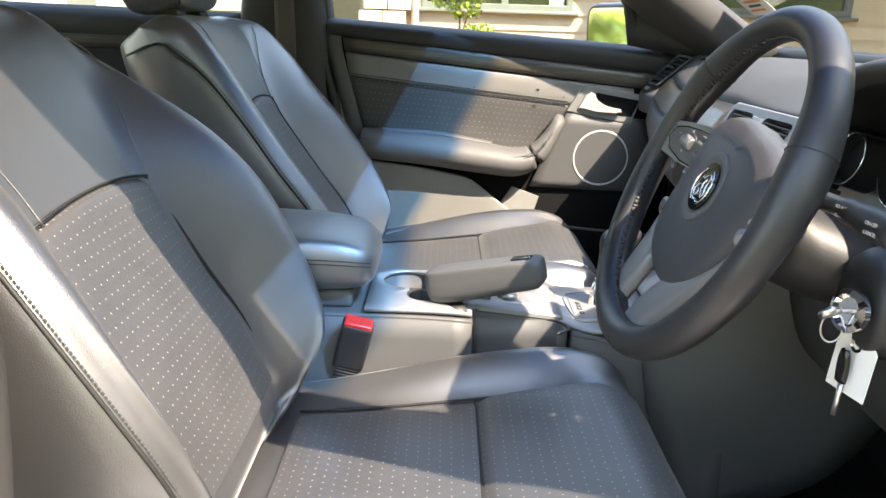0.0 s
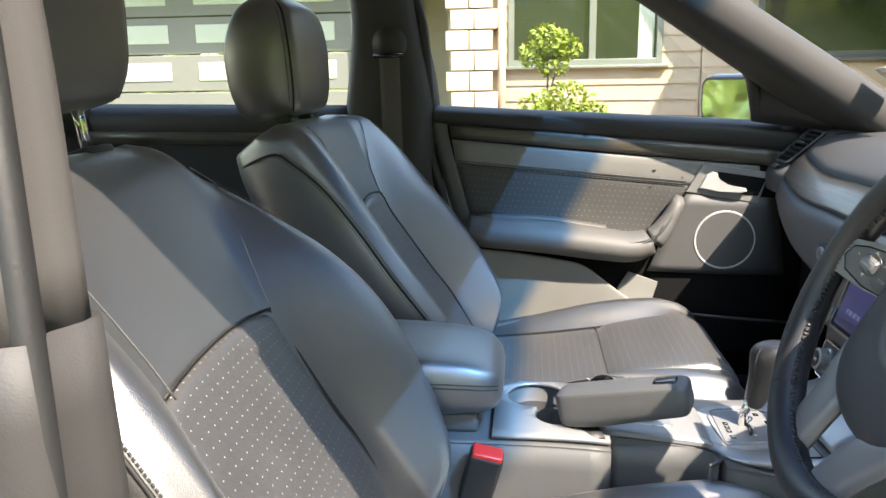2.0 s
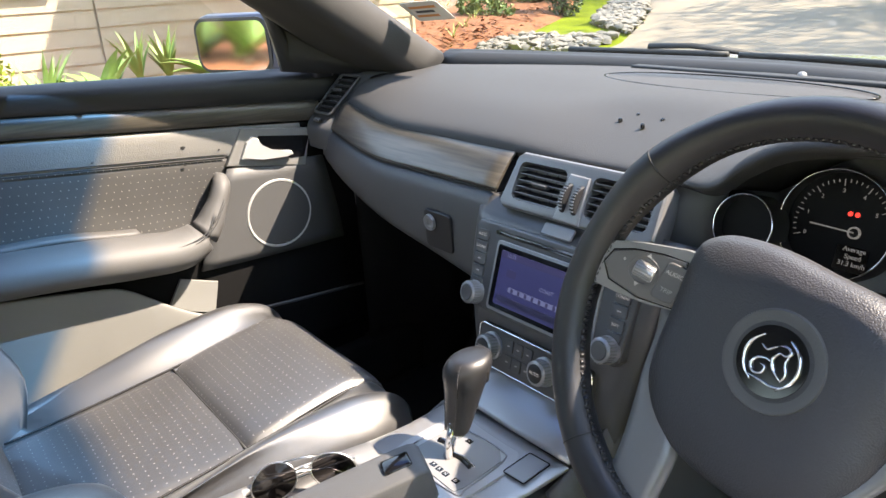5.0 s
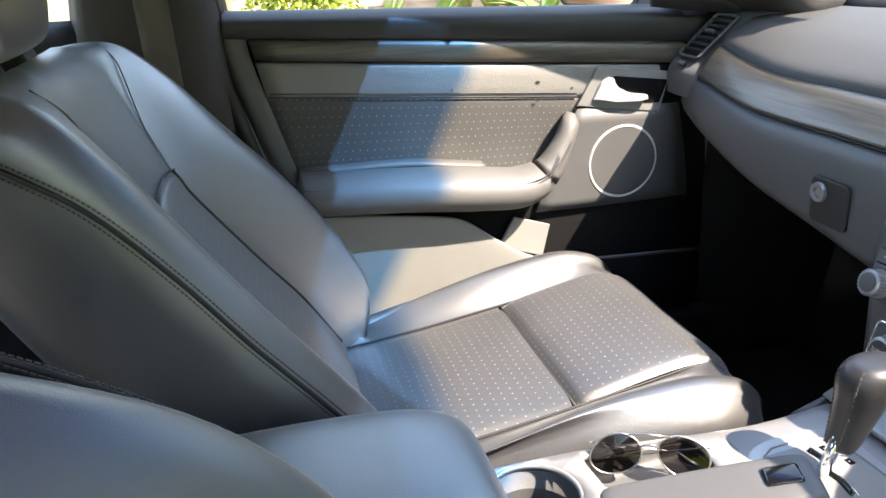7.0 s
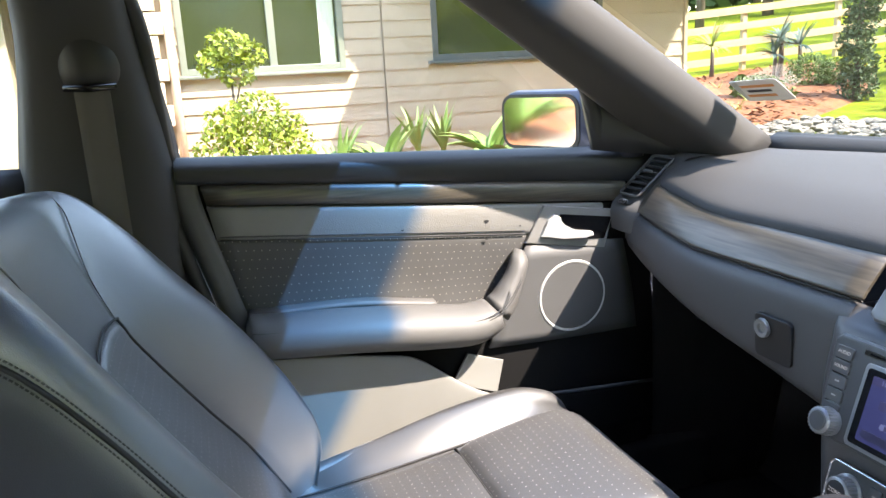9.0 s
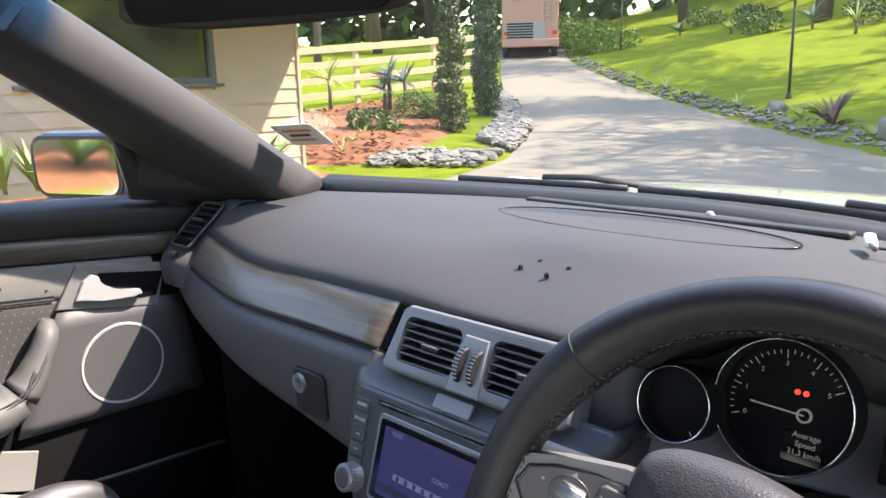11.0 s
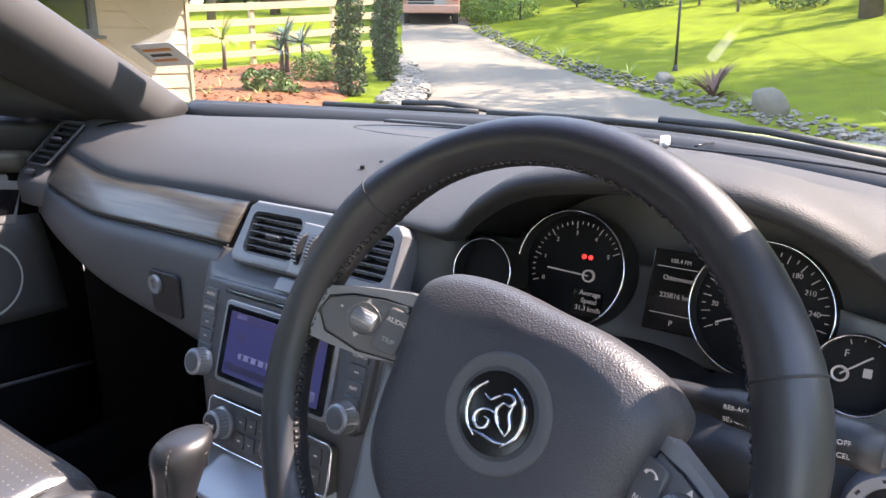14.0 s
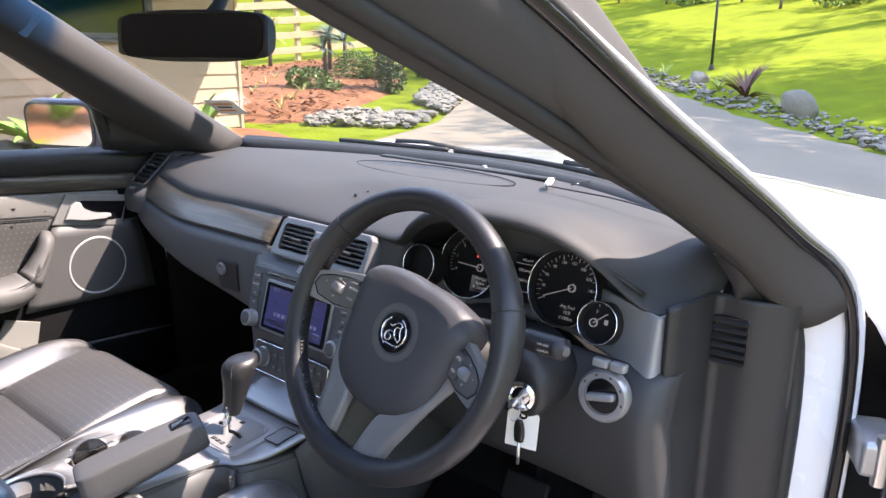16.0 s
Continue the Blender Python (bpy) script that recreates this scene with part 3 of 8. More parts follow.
# rear deck, quarters and tail close the body
surf("boot_lid", [[(-0.62, -2.28, 0.955), (0, -2.36, 0.965), (0.62, -2.28, 0.955)], [(-0.66, -2.6, 0.95), (0, -2.68, 0.965), (0.66, -2.6, 0.95)], [(-0.66, -2.85, 0.93), (0, -2.93, 0.945), (0.66, -2.85, 0.93)], [(-0.66, -2.88, 0.62), (0, -2.97, 0.62), (0.66, -2.88, 0.62)], [(-0.68, -2.86, 0.30), (0, -2.95, 0.30), (0.68, -2.86, 0.30)]], PAINT, car, 4, 4, thick=0.012)
for sx in (-1, 1):
    surf("quarter_panel", [[(sx * 0.60, -1.60, 1.30), (sx * 0.72, -1.55, 0.98), (sx * 0.88, -1.55, 0.82), (sx * 0.91, -1.50, 0.6), (sx * 0.86, -1.48, 0.30)], [(sx * 0.56, -1.90, 1.27), (sx * 0.70, -2.0, 0.97), (sx * 0.87, -2.1, 0.82), (sx * 0.91, -2.1, 0.6), (sx * 0.87, -2.1, 0.30)], [(sx * 0.61, -2.32, 0.96), (sx * 0.70, -2.5, 0.945), (sx * 0.83, -2.55, 0.82), (sx * 0.87, -2.55, 0.6), (sx * 0.84, -2.5, 0.30)], [(sx * 0.65, -2.84, 0.93), (sx * 0.68, -2.86, 0.90), (sx * 0.72, -2.87, 0.8), (sx * 0.73, -2.88, 0.6), (sx * 0.70, -2.86, 0.30)]], PAINT, car, 4, 4, thick=0.012)
    for y in (1.05, -1.85):
        turned("wheel", [(0, -0.10), (0.20, -0.11), (0.31, -0.10), (0.325, -0.06), (0.325, 0.06), (0.31, 0.10), (0.20, 0.11), (0, 0.10)], pose(sx * 0.80, y, 0.325, 0, 90, 0), RUBBER, car, 28)
# driver's door aperture: painted post and rail with seals
APER = [(0.80, 0.36, 0.30), (0.815, 0.40, 0.60), (0.80, 0.41, 0.86), (0.745, 0.27, 0.985), (0.682, 0.03, 1.128), (0.632, -0.16, 1.25), (0.59, -0.36, 1.338), (0.578, -0.7, 1.372)]
ap = spline(APER, 6)
PK = lambda z: 1.0 if z < 1.1 else max(0.35, 1 - (z - 1.1) * 3)
surf("door_post", [[(p[0] - 0.075 * PK(p[2]), p[1] - 0.01, p[2] - 0.01), (p[0] - 0.03, p[1] - 0.015, p[2] - 0.012), (p[0] + 0.0, p[1] + 0.01 * PK(p[2]), p[2] + 0.005), (p[0] + 0.016 * PK(p[2]), p[1] + 0.022 * PK(p[2]), p[2] + 0.010), (p[0] + 0.020 * PK(p[2]), p[1] + 0.036 * PK(p[2]), p[2] + 0.016), (p[0] - 0.04, p[1] + 0.070 * PK(p[2]), p[2] + 0.026)] for p in APER], PAINT, car, 4, 6, ring=True, label="white painted front door post")
surf("seal_flange", [[Vector(p) + Vector(o) * PK(p[2]) for o in ((-0.062, -0.020, -0.016), (-0.030, -0.026, -0.020), (0.004, 0.004, 0.002), (0.016, 0.030, 0.016))] for p in APER[2:]], PILLARU, car, 3, 5, thick=0.004, label="taupe door seal flange")
tube("door_seal", [(p[0] - 0.05, p[1] - 0.02, p[2] - 0.018) for p in ap], 0.014, RUBBER, car, 10)
tube("drip_strip", [(p[0] + 0.012 * PK(p[2]), p[1] + 0.014 * PK(p[2]), p[2] + 0.007) for p in ap], 0.009, BLACKG, car, 8, label="gloss black drip strip")
tube("outer_seal", [(p[0] + 0.012, p[1] + 0.018, p[2] + 0.01) for p in ap], 0.007, RUBBER, car, 8)
surf("post_trim", [[(0.755, 0.355, 0.26), (0.70, 0.33, 0.26)], [(0.76, 0.385, 0.6), (0.70, 0.335, 0.6)], [(0.75, 0.39, 0.86), (0.69, 0.335, 0.86)], [(0.715, 0.325, 0.975), (0.665, 0.30, 0.94)]], DARKP, car, 2, 4, thick=0.01)
for z in (0.42, 0.68):
    hg = box("door_hinge", 0.05, 0.09, 0.05, pose(0.865, 0.42, z, 0, 0, 25), SILVER, car, 0.008)
    turned("hinge_pin", [(0, -0.035), (0.009, -0.035), (0.009, 0.035), (0, 0.035)], pose(0.0, -0.04, 0), STEEL, hg, 12)

# ---- open driver's door (swung forward) ----
ddoor = thing("driver_door", "open white driver door with dark inner trim", "car door", (0.90, 0.42, 0.6))
box("door_shell", 0.10, 1.05, 0.66, pose(0.46, 0.28, 0.02, 0, 0, -64), PAINT, ddoor, 0.03, 3)
box("door_trim", 0.03, 0.98, 0.60, pose(0.43, 0.225, 0.03, 0, 0, -64), DARKP, ddoor, 0.012, 2)

# ---- rear doors and rear bench ----
for sx, lab in ((-1, "closed rear door with dark trim and raised window"), (1, "closed rear door with dark trim")):
    rd = thing("rear_door", lab, "car door", (sx * 0.74, -1.1, 0.6))
    bx = -sx * 0.0
    rows = []
    for z, x in ((-0.35, 0.0), (-0.05, 0.012), (0.08, 0.03), (0.14, 0.012), (0.30, 0.012), (0.375, 0.02), (0.41, -0.005)):
        rows.append([(-sx * x, 0.36, z), (-sx * x, 0.0, z + 0.006), (-sx * x, -0.40, z + 0.012)])
    surf("door_panel", rows, DARKP, rd, 4, 3, thick=0.02)
    surf("wood_strip", [[(-sx * 0.017, 0.35, 0.315), (-sx * 0.017, -0.35, 0.325)], [(-sx * 0.021, 0.35, 0.345), (-sx * 0.021, -0.35, 0.355)]], WOOD, rd, 4, 2, thick=0.004)
    surf("armrest", [[(-sx * (0.03 + 0.03 * math.cos(a)), y, 0.10 + 0.03 * math.sin(a)) for a in np.linspace(0, 2 * math.pi, 9)[:-1]] for y in (0.28, 0.22, 0.0, -0.25)], LEATHER, rd, 2, 3, ring=True, caps=True)
    surf("outer_skin", [[(sx * 0.07, 0.38, -0.35), (sx * 0.14, 0.38, 0.0), (sx * 0.10, 0.38, 0.25), (sx * 0.02, 0.38, 0.40)], [(sx * 0.07, -0.5, -0.35), (sx * 0.14, -0.6, 0.0), (sx * 0.10, -0.5, 0.25), (sx * 0.0, -0.42, 0.40)]], PAINT, rd, 3, 2, thick=0.01)
    pane = surf("window_pane", [[(sx * 0.01, 0.36, 0.40), (-sx * 0.005, -0.30, 0.41)], [(-sx * 0.10, 0.36, 0.755), (-sx * 0.14, -0.36, 0.70)]], GLASS, rd, 3, 2)
    pane.visible_shadow = False
bench = thing("rear_bench", "black leather rear bench seat", "seat", (0, -1.4, 0.25))
surf("cushion", [[(-0.66, y, 0.0), (-0.66, y, h), (-0.3, y, h + 0.02), (0, y, h + 0.01), (0.3, y, h + 0.02), (0.66, y, h), (0.66, y, 0.0)] for y, h in ((0.32, 0.02), (0.30, 0.18), (0.1, 0.22), (-0.2, 0.2))], LEATHER, bench, 4, 4)
surf("backrest", [[(-0.66, y, z), (-0.4, y + 0.04, z + 0.01), (0, y + 0.01, z + 0.01), (0.4, y + 0.04, z + 0.01), (0.66, y, z)] for y, z in ((-0.12, 0.18), (-0.18, 0.35), (-0.30, 0.6), (-0.36, 0.70), (-0.42, 0.71))], LEATHER, bench, 5, 4, thick=0.04)


# ---- front seats ----

def stitch(name, path, parent, r=0.0016, material=None):
    return tube(name, path, r, material or THREAD, parent, 6)


def dashes(name, path, parent, step=0.0046, r=0.0008, material=None):
    """A row of single stitches laid along a path."""
    p = [Vector(q) for q in path]
    bm = bmesh.new()
    run, at = 0.0, 0.0
    for a, b in zip(p, p[1:]):
        d = b - a
        ln = d.length
        if ln < 1e-6:
            continue
        while at <= run + ln:
            c = a + d * ((at - run) / ln)
            box_bm(bm, r * 2, step * 0.68, r * 1.6, Matrix.Translation(c) @ d.to_track_quat("Y", "Z").to_matrix().to_4x4())
            at += step
        run += ln
    return part(name, bm, material or THREAD, parent, smooth=False)


def front_seat(xc, label, recline, hinge_y, stretch, ins_top, ins_c, top_fwd, head_gap, drop=(0, 0), square=False, hx=0.0, ins_w=0.106, ins_r=0.0):
    """The near flank of both seats is squashed flat by use; the far one stands proud."""
    rc = radians(recline)
    SU, SN = Vector((0, -math.sin(rc), math.cos(rc))), Vector((0, math.cos(rc), math.sin(rc)))
    st = thing("front_seat", label, "seat", (xc, -0.25, 0.25), "front seats")
    O = Vector((0, 0.25, -0.25))

    def fw(v):
        k = max(0.0, min(1.0, (v - 0.25) / 0.35))
        return top_fwd * k * k * (3 - 2 * k)

    def bp(s, v, d):
        return Vector((s, hinge_y, 0.55)) + SU * (v * stretch) + SN * (d + fw(v)) + O

    #      v      w      wi     b+     b-     c      t
    B = [(-0.08, 0.190, 0.150, 0.015, 0.030, -0.03, 0.07), (-0.02, 0.228, 0.148, 0.046, 0.078, -0.01, 0.10), (0.06, 0.246, 0.145, 0.056, 0.090, -0.002, 0.115), (0.14, 0.254, 0.138, 0.058, 0.094, 0.0, 0.122), (0.24, 0.258, 0.124, 0.054, 0.090, 0.003, 0.125),
         (0.34, 0.256, 0.112, 0.046, 0.074, 0.004, 0.12), (0.44, 0.248, 0.125, 0.034, 0.052, 0.002, 0.11), (0.52, 0.228, 0.135, 0.016, 0.026, 0.002, 0.095), (0.57, 0.195, 0.115, 0.002, 0.005, -0.006, 0.085), (0.595, 0.14, 0.085, -0.004, -0.004, -0.022, 0.072)]
    if square:
        B = [(v if v < 0.53 else 0.52 + (v - 0.52) * 0.72, *r) for v, *r in B]
    else:
        B = [(v, w, wi, b, bn - 0.030 * max(0.0, min(1.0, (v - 0.3) / 0.2)), c, t) for v, w, wi, b, bn, c, t in B]
    # the passenger seat's inner shoulder is squarer and deeper
    NV = (0.34, 0.44, 0.52, 0.57, 0.595)
    NEAR = lambda v: (float(np.interp(v, NV, (0.256, 0.258, 0.258, 0.250, 0.222))), float(np.interp(v, (0.24, *NV[1:]), (0.125, 0.132, 0.130, 0.122, 0.108)))) if square and v > 0.24 else (float(np.interp(v, [r[0] for r in B], [r[1] for r in B])), float(np.interp(v, [r[0] for r in B], [r[6] for r in B])))
    rows = []
    for v, w, wi, b, bn, c, t in B:
        def half(k, steep, w=w, t=t):
            if not steep:
                k *= 0.92
                w, t = NEAR(v)
                wn = wi + min(ins_r, 0.6 * (w - wi))
                return [(0.0, c), (wi * 0.7, c), (wn, c + 0.002), (wn + (w - wn) * 0.30, c + k * 0.66), (wn + (w - wn) * 0.62, c + k * 1.04), (w - 0.022, c + k * 0.92), (w, c + k - 0.030), (w - 0.002, -t * 0.55), (w - 0.02, -t * 0.9), (w - 0.07, -t)]
            w -= 0.0 if square else 0.034 * max(0.0, min(1.0, (v - 0.3) / 0.2))
            return [(0.0, c), (wi * 0.7, c), (wi, c + 0.003), ((wi + w) / 2, c + k * 0.80), (w - 0.032, c + k), (w - 0.010, c + k - 0.008), (w, c + k - 0.034), (w - 0.002, -t * 0.55), (w - 0.02, -t * 0.9), (w - 0.07, -t)]
        rows.append([bp(s, v, d) for s, d in half(b, False)] + [bp(0, v, -t)] + [bp(-s, v, d) for s, d in half(bn, True)[:0:-1]])
    back = surf("backrest", rows, LEATHER, st, 4, 4, ring=True, caps=True)
    vs = [r[0] for r in B]
    at = lambda k, v: float(np.interp(v, vs, [r[k] for r in B]))
    # perforated centre panel, with an arched upper edge
    rows = []
    lv = (-0.03, 0.08, 0.17, ins_top - 0.05, ins_top - 0.012, ins_top)
    IW = lambda v: float(np.interp(v, (-0.03, 0.10, 0.20, ins_top), (0.150, 0.142, 0.124 + 0.06 * (ins_w - 0.106), ins_w)))
    for v in lv:
        wi, c = IW(v), at(5, v)
        rows.append([bp(ins_c + s * (wi + (ins_r if s > 0 else 0)), v + (0.014 * (1 - s * s) if v > ins_top - 0.02 else 0), c + 0.006 * (1 - s * s) - (0.003 if abs(s) == 1 or v == ins_top else -0.003)) for s in (-1, -0.9, -0.4, 0, 0.4, 0.9, 1)])
    surf("centre_panel", rows, PERF, back, 4, 5, label="perforated black leather centre panel")
    for sx in (-1, 1):
        ex = ins_r if sx > 0 else 0.0
        edge = [bp(ins_c + sx * (IW(v) + ex + 0.002), v, at(5, v) + 0.003) for v in lv[:-1]] + [bp(ins_c + sx * (ins_w + ex - 0.006), ins_top + 0.003, at(5, ins_top) + 0.004)]
        stitch("piping", spline(edge, 5), back, 0.0017, RUBBER)
        up = []
        for k in range(7):
            v = ins_top + (0.545 - ins_top) * k / 6
            s = ins_w + ex - 0.002 + (0.072 - ex) * (k / 6) ** 1.4
            s = min(s, at(1, v) - 0.034)
            wi, w, bb = at(2, v), at(1, v), at(3 if sx > 0 else 4, v)
            d = at(5, v) + (0.002 if s < wi else bb * min(1, (s - wi) / max(0.02, w - 0.032 - wi)) ** 0.9 + 0.002)
            up.append(bp(sx * s + ins_c * (1 - k / 6), v, d))
        stitch("upper_seam", spline(up, 5), back, 0.0011, LEATHER)
        side = spline([bp(sx * ((NEAR(v)[0] if sx > 0 else w) - 0.005 + (0.003 + 0.006 * max(0, min(1, (v - 0.3) / 0.14)) if square and sx > 0 else 0)), v, c + (b * 0.92 - 0.018 - (0.03 * max(0, (v - 0.40) / 0.12) if square else 0) if sx > 0 else bn - 0.020)) for v, w, wi, b, bn, c, t in B[1:-2]], 6)
        if square and sx > 0:
            side = np.vstack([side, spline([side[-1], bp(0.2585, 0.532, -0.045), bp(0.2575, 0.541, -0.072), bp(0.252, 0.547, -0.10)], 5)[1:]])
        stitch("flank_seam", side, back, 0.0024, RUBBER)
        dashes("stitching", [Vector(p) + SN * 0.005 - Vector((sx * 0.0018, 0, 0)) for p in side], back)
        dashes("stitching", [Vector(p) - SN * 0.005 + Vector((sx * 0.0012, 0, 0)) for p in side], back)
    arch = [bp(ins_c + s * (ins_w - 0.002 + (ins_r if s > 0 else 0)), ins_top + 0.003 + 0.014 * (1 - s * s), at(5, ins_top) + 0.005) for s in np.linspace(-1, 1, 9)]
    stitch("piping", arch, back, 0.0017, RUBBER)
    # cushion
    C = [(-0.49, 0.20, 0.495, 0.515), (-0.42, 0.210, 0.50, 0.520), (-0.30, 0.222, 0.512, 0.545), (-0.18, 0.242, 0.528, 0.572), (-0.07, 0.262, 0.545, 0.583), (-0.01, 0.257, 0.556, 0.575), (0.025, 0.245, 0.545, 0.555), (0.045, 0.225, 0.50, 0.515), (0.04, 0.20, 0.43, 0.43)]
    C = [(y - drop[0], w, zc - drop[1], zb - drop[1] * 0.9) for y, w, zc, zb in C]
    rows = []
    for y, w, zc, zb in C:
        half = [(0, zc), (0.12, zc), (0.152, zc + 0.004), (0.185, zb - 0.012), (0.21, zb), (0.238 * w / 0.262, zb - 0.012), (w, zb - 0.06 if zb > 0.5 else zb - 0.02), (w - 0.005, 0.40), (w - 0.03, 0.34)]
        rows.append([Vector((s, y, z)) + O for s, z in half] + [Vector((0, y, 0.34)) + O] + [Vector((-s, y, z)) + O for s, z in half[:0:-1]])
    cush = surf("cushion", rows, LEATHER, st, 4, 4, ring=True, caps=True)

    def ct(s, y, dz):
        zs = np.interp(y, [c[0] for c in C[:7]], [c[2] for c in C[:7]])
        return Vector((s, y, zs + dz)) + O
    surf("rear_panel", [[ct(s * 0.148, y, 0.006 + 0.006 * math.sin(math.pi * (y + 0.46) / 0.27) * (1 - s * s) - (0.004 if abs(s) == 1 else 0)) for s in (-1, -0.8, 0, 0.8, 1)] for y in (-0.46, -0.38, -0.28, -0.21 - drop[0], -0.186 - drop[0])], PERF, cush, 5, 4, label="perforated leather seat panel")
    rows = [[ct(s * 0.150, y, 0.008 + dz - (0.010 if abs(s) == 1 else 0)) for s in (-1, -0.85, 0, 0.85, 1)] for y, dz in [(yy - drop[0], zz) for yy, zz in ((-0.184, -0.006), (-0.165, 0.006), (-0.10, 0.011), (-0.03, 0.010), (0.0, 0.006))]]
    rows.append([Vector((s * 0.150, 0.035 - drop[0] - (0.006 if abs(s) == 1 else 0), 0.548 - drop[1] - (0.010 if abs(s) == 1 else 0))) + O for s in (-1, -0.85, 0, 0.85, 1)])
    rows.append([Vector((s * 0.148, 0.056 - drop[0] - (0.012 if abs(s) == 1 else 0), 0.50 - drop[1])) + O for s in (-1, -0.85, 0, 0.85, 1)])
    surf("front_panel", rows, PERF, cush, 5, 4, label="perforated leather thigh panel")
    for sx in (-1, 1):
        stitch("piping", [ct(sx * 0.151, y, 0.006) for y in np.linspace(-0.46, 0.005 - drop[0], 16)], cush, 0.0018, RUBBER)
        side = spline([Vector((sx * (w + 0.001), y, zb - 0.055)) + O for y, w, zc, zb in C[1:7]], 5)
        stitch("flank_seam", side, cush, 0.0016, RUBBER)
        dashes("stitching", [Vector(p) + Vector((-sx * 0.001, 0, 0.006)) for p in side], cush)
    stitch("cross_seam", [ct(s * 0.15, -0.185 - drop[0], 0.004) for s in np.linspace(-1, 1, 9)], cush, 0.0022, RUBBER)
    # base and rails
    box("base", 0.40, 0.44, 0.09, pose(0, 0.03, 0.06), DARKP, st, 0.02)
    for sx in (-1, 1):
        box("rail", 0.035, 0.52, 0.035, pose(sx * 0.19, 0.02, 0.01), STEEL, st, 0.005)
    surf("side_cover", [[Vector((0.255, y, z)) + O for y in (-0.48, -0.25, -0.02)] for z in (0.30, 0.36, 0.41)], DARKP, st, 3, 3, thick=0.015)
    # headrest on two upright posts
    g0 = bp(hx, 0.588, -0.036)
    f, g = Vector((0, -0.14, 0.99)).normalized(), Vector((0, 0.99, 0.14)).normalized()
    base = g0 + f * (head_gap + 0.03)
    rows = []
    for v, w, d0, d1 in ((-0.036, 0.085, 0.024, -0.060), (-0.028, 0.112, 0.040, -0.074), (0.0, 0.126, 0.050, -0.082), (0.04, 0.133, 0.056, -0.084), (0.09, 0.136, 0.060, -0.078), (0.14, 0.124, 0.056, -0.06), (0.165, 0.10, 0.036, -0.04), (0.172, 0.05, 0.014, -0.02)):
        def hp(s, d):
            return base + f * v + g * d + Vector((s, 0, 0))
        half = [(0, d0), (w * 0.55, d0 - 0.003), (w * 0.86, d0 - 0.014), (w, (d0 + d1) / 2), (w * 0.9, d1 + 0.015), (w * 0.5, d1)]
        rows.append([hp(s, d) for s, d in half] + [hp(0, d1)] + [hp(-s, d) for s, d in half[:0:-1]])
    head = surf("headrest", rows, LEATHER, st, 4, 4, ring=True, caps=True)
    for sx in (-1, 1):
        p0 = g0 + Vector((sx * 0.065, 0, -0.02))
        tube("post", [p0, p0 + f * (head_gap + 0.06)], 0.006, CHROME, st, 12, label="chrome headrest post")
        box("post_guide", 0.05, 0.032, 0.03, Matrix.Translation(g0 + Vector((sx * 0.065, 0, 0.0))) @ pose(0, 0, 0, recline * 0.6), DARKP, st, 0.006)
        seam = spline([r[2 if sx > 0 else -2] + Vector((sx * 0.001, 0, 0)) for r in rows[1:-1]], 6)
        stitch("flank_seam", seam, head, 0.0018, RUBBER)
        dashes("stitching", [Vector(p) + g * -0.007 + Vector((sx * 0.004, 0, 0)) for p in seam], head)
    return st


front_seat(-0.392, "reclined black leather passenger seat with perforated panels", 36, -0.455, 0.93, 0.362, 0.008, 0.050, 0.010, square=True, hx=0.05)
front_seat(0.338, "reclined black leather driver seat with perforated panels", 30, -0.50, 0.885, 0.322, 0.002, 0.006, 0.060, (0.03, 0.040), hx=0.03, ins_w=0.120, ins_r=0.036)


# ---- passenger door ----
pd = thing("passenger_door", "closed passenger door, grey vinyl and woodgrain trim", "car door", (-0.74, -0.15, 0.3))
P0 = Vector((-0.74, -0.15, 0.3))


def dp(x, y, z):
    return Vector((x, y, z)) - P0


def zline(y, zr, zf, yr=-0.52, yf=0.24):
    return zr + (zf - zr) * (y - yr) / (yf - yr)


SLANT = lambda z: -0.555 + 0.065 * max(0, (0.95 - z)) / 0.25


FRONTW = lambda z: -0.520 + 0.17 * max(0, 0.96 - z)


def drow(f, x, n=5, y1=0.26, edge=None):
    out = []
    for k in range(n):
        e = (edge or SLANT)(f(-0.5))
        y = e + (y1 - e) * k / (n - 1)
        out.append(dp(x, y, f(y)))
    return out


lvl = lambda zr, zf: (lambda y: zline(y, zr, zf))
surf("upper_trim", [drow(lvl(1.0, 0.958), -0.765, 5, 0.33), drow(lvl(1.006, 0.963), -0.748, 5, 0.33), drow(lvl(0.992, 0.945), -0.722, 5, 0.33), drow(lvl(0.968, 0.905), -0.724, 5, 0.31), drow(lvl(0.962, 0.896), -0.74, 5, 0.25)], DARKP, pd, 5, 4, label="black grained upper door trim")
surf("wood_strip", [drow(lvl(0.966, 0.901), -0.729, 5, 0.235, FRONTW), drow(lvl(0.957, 0.892), -0.722, 5, 0.235, FRONTW), drow(lvl(0.940, 0.871), -0.722, 5, 0.235, FRONTW), drow(lvl(0.931, 0.861), -0.729, 5, 0.235, FRONTW)], WOOD, pd, 5, 3, label="dark woodgrain strip", thick=0.006)
surf("vinyl_band", [drow(lvl(0.930, 0.859), -0.735, 5, 0.19, FRONTW), drow(lvl(0.921, 0.851), -0.728, 5, 0.19, FRONTW), drow(lvl(0.88, 0.808), -0.73, 5, 0.19, FRONTW), drow(lvl(0.872, 0.80), -0.735, 5, 0.19, FRONTW)], DOORV, pd, 5, 3, label="grey stitched vinyl band", thick=0.006)
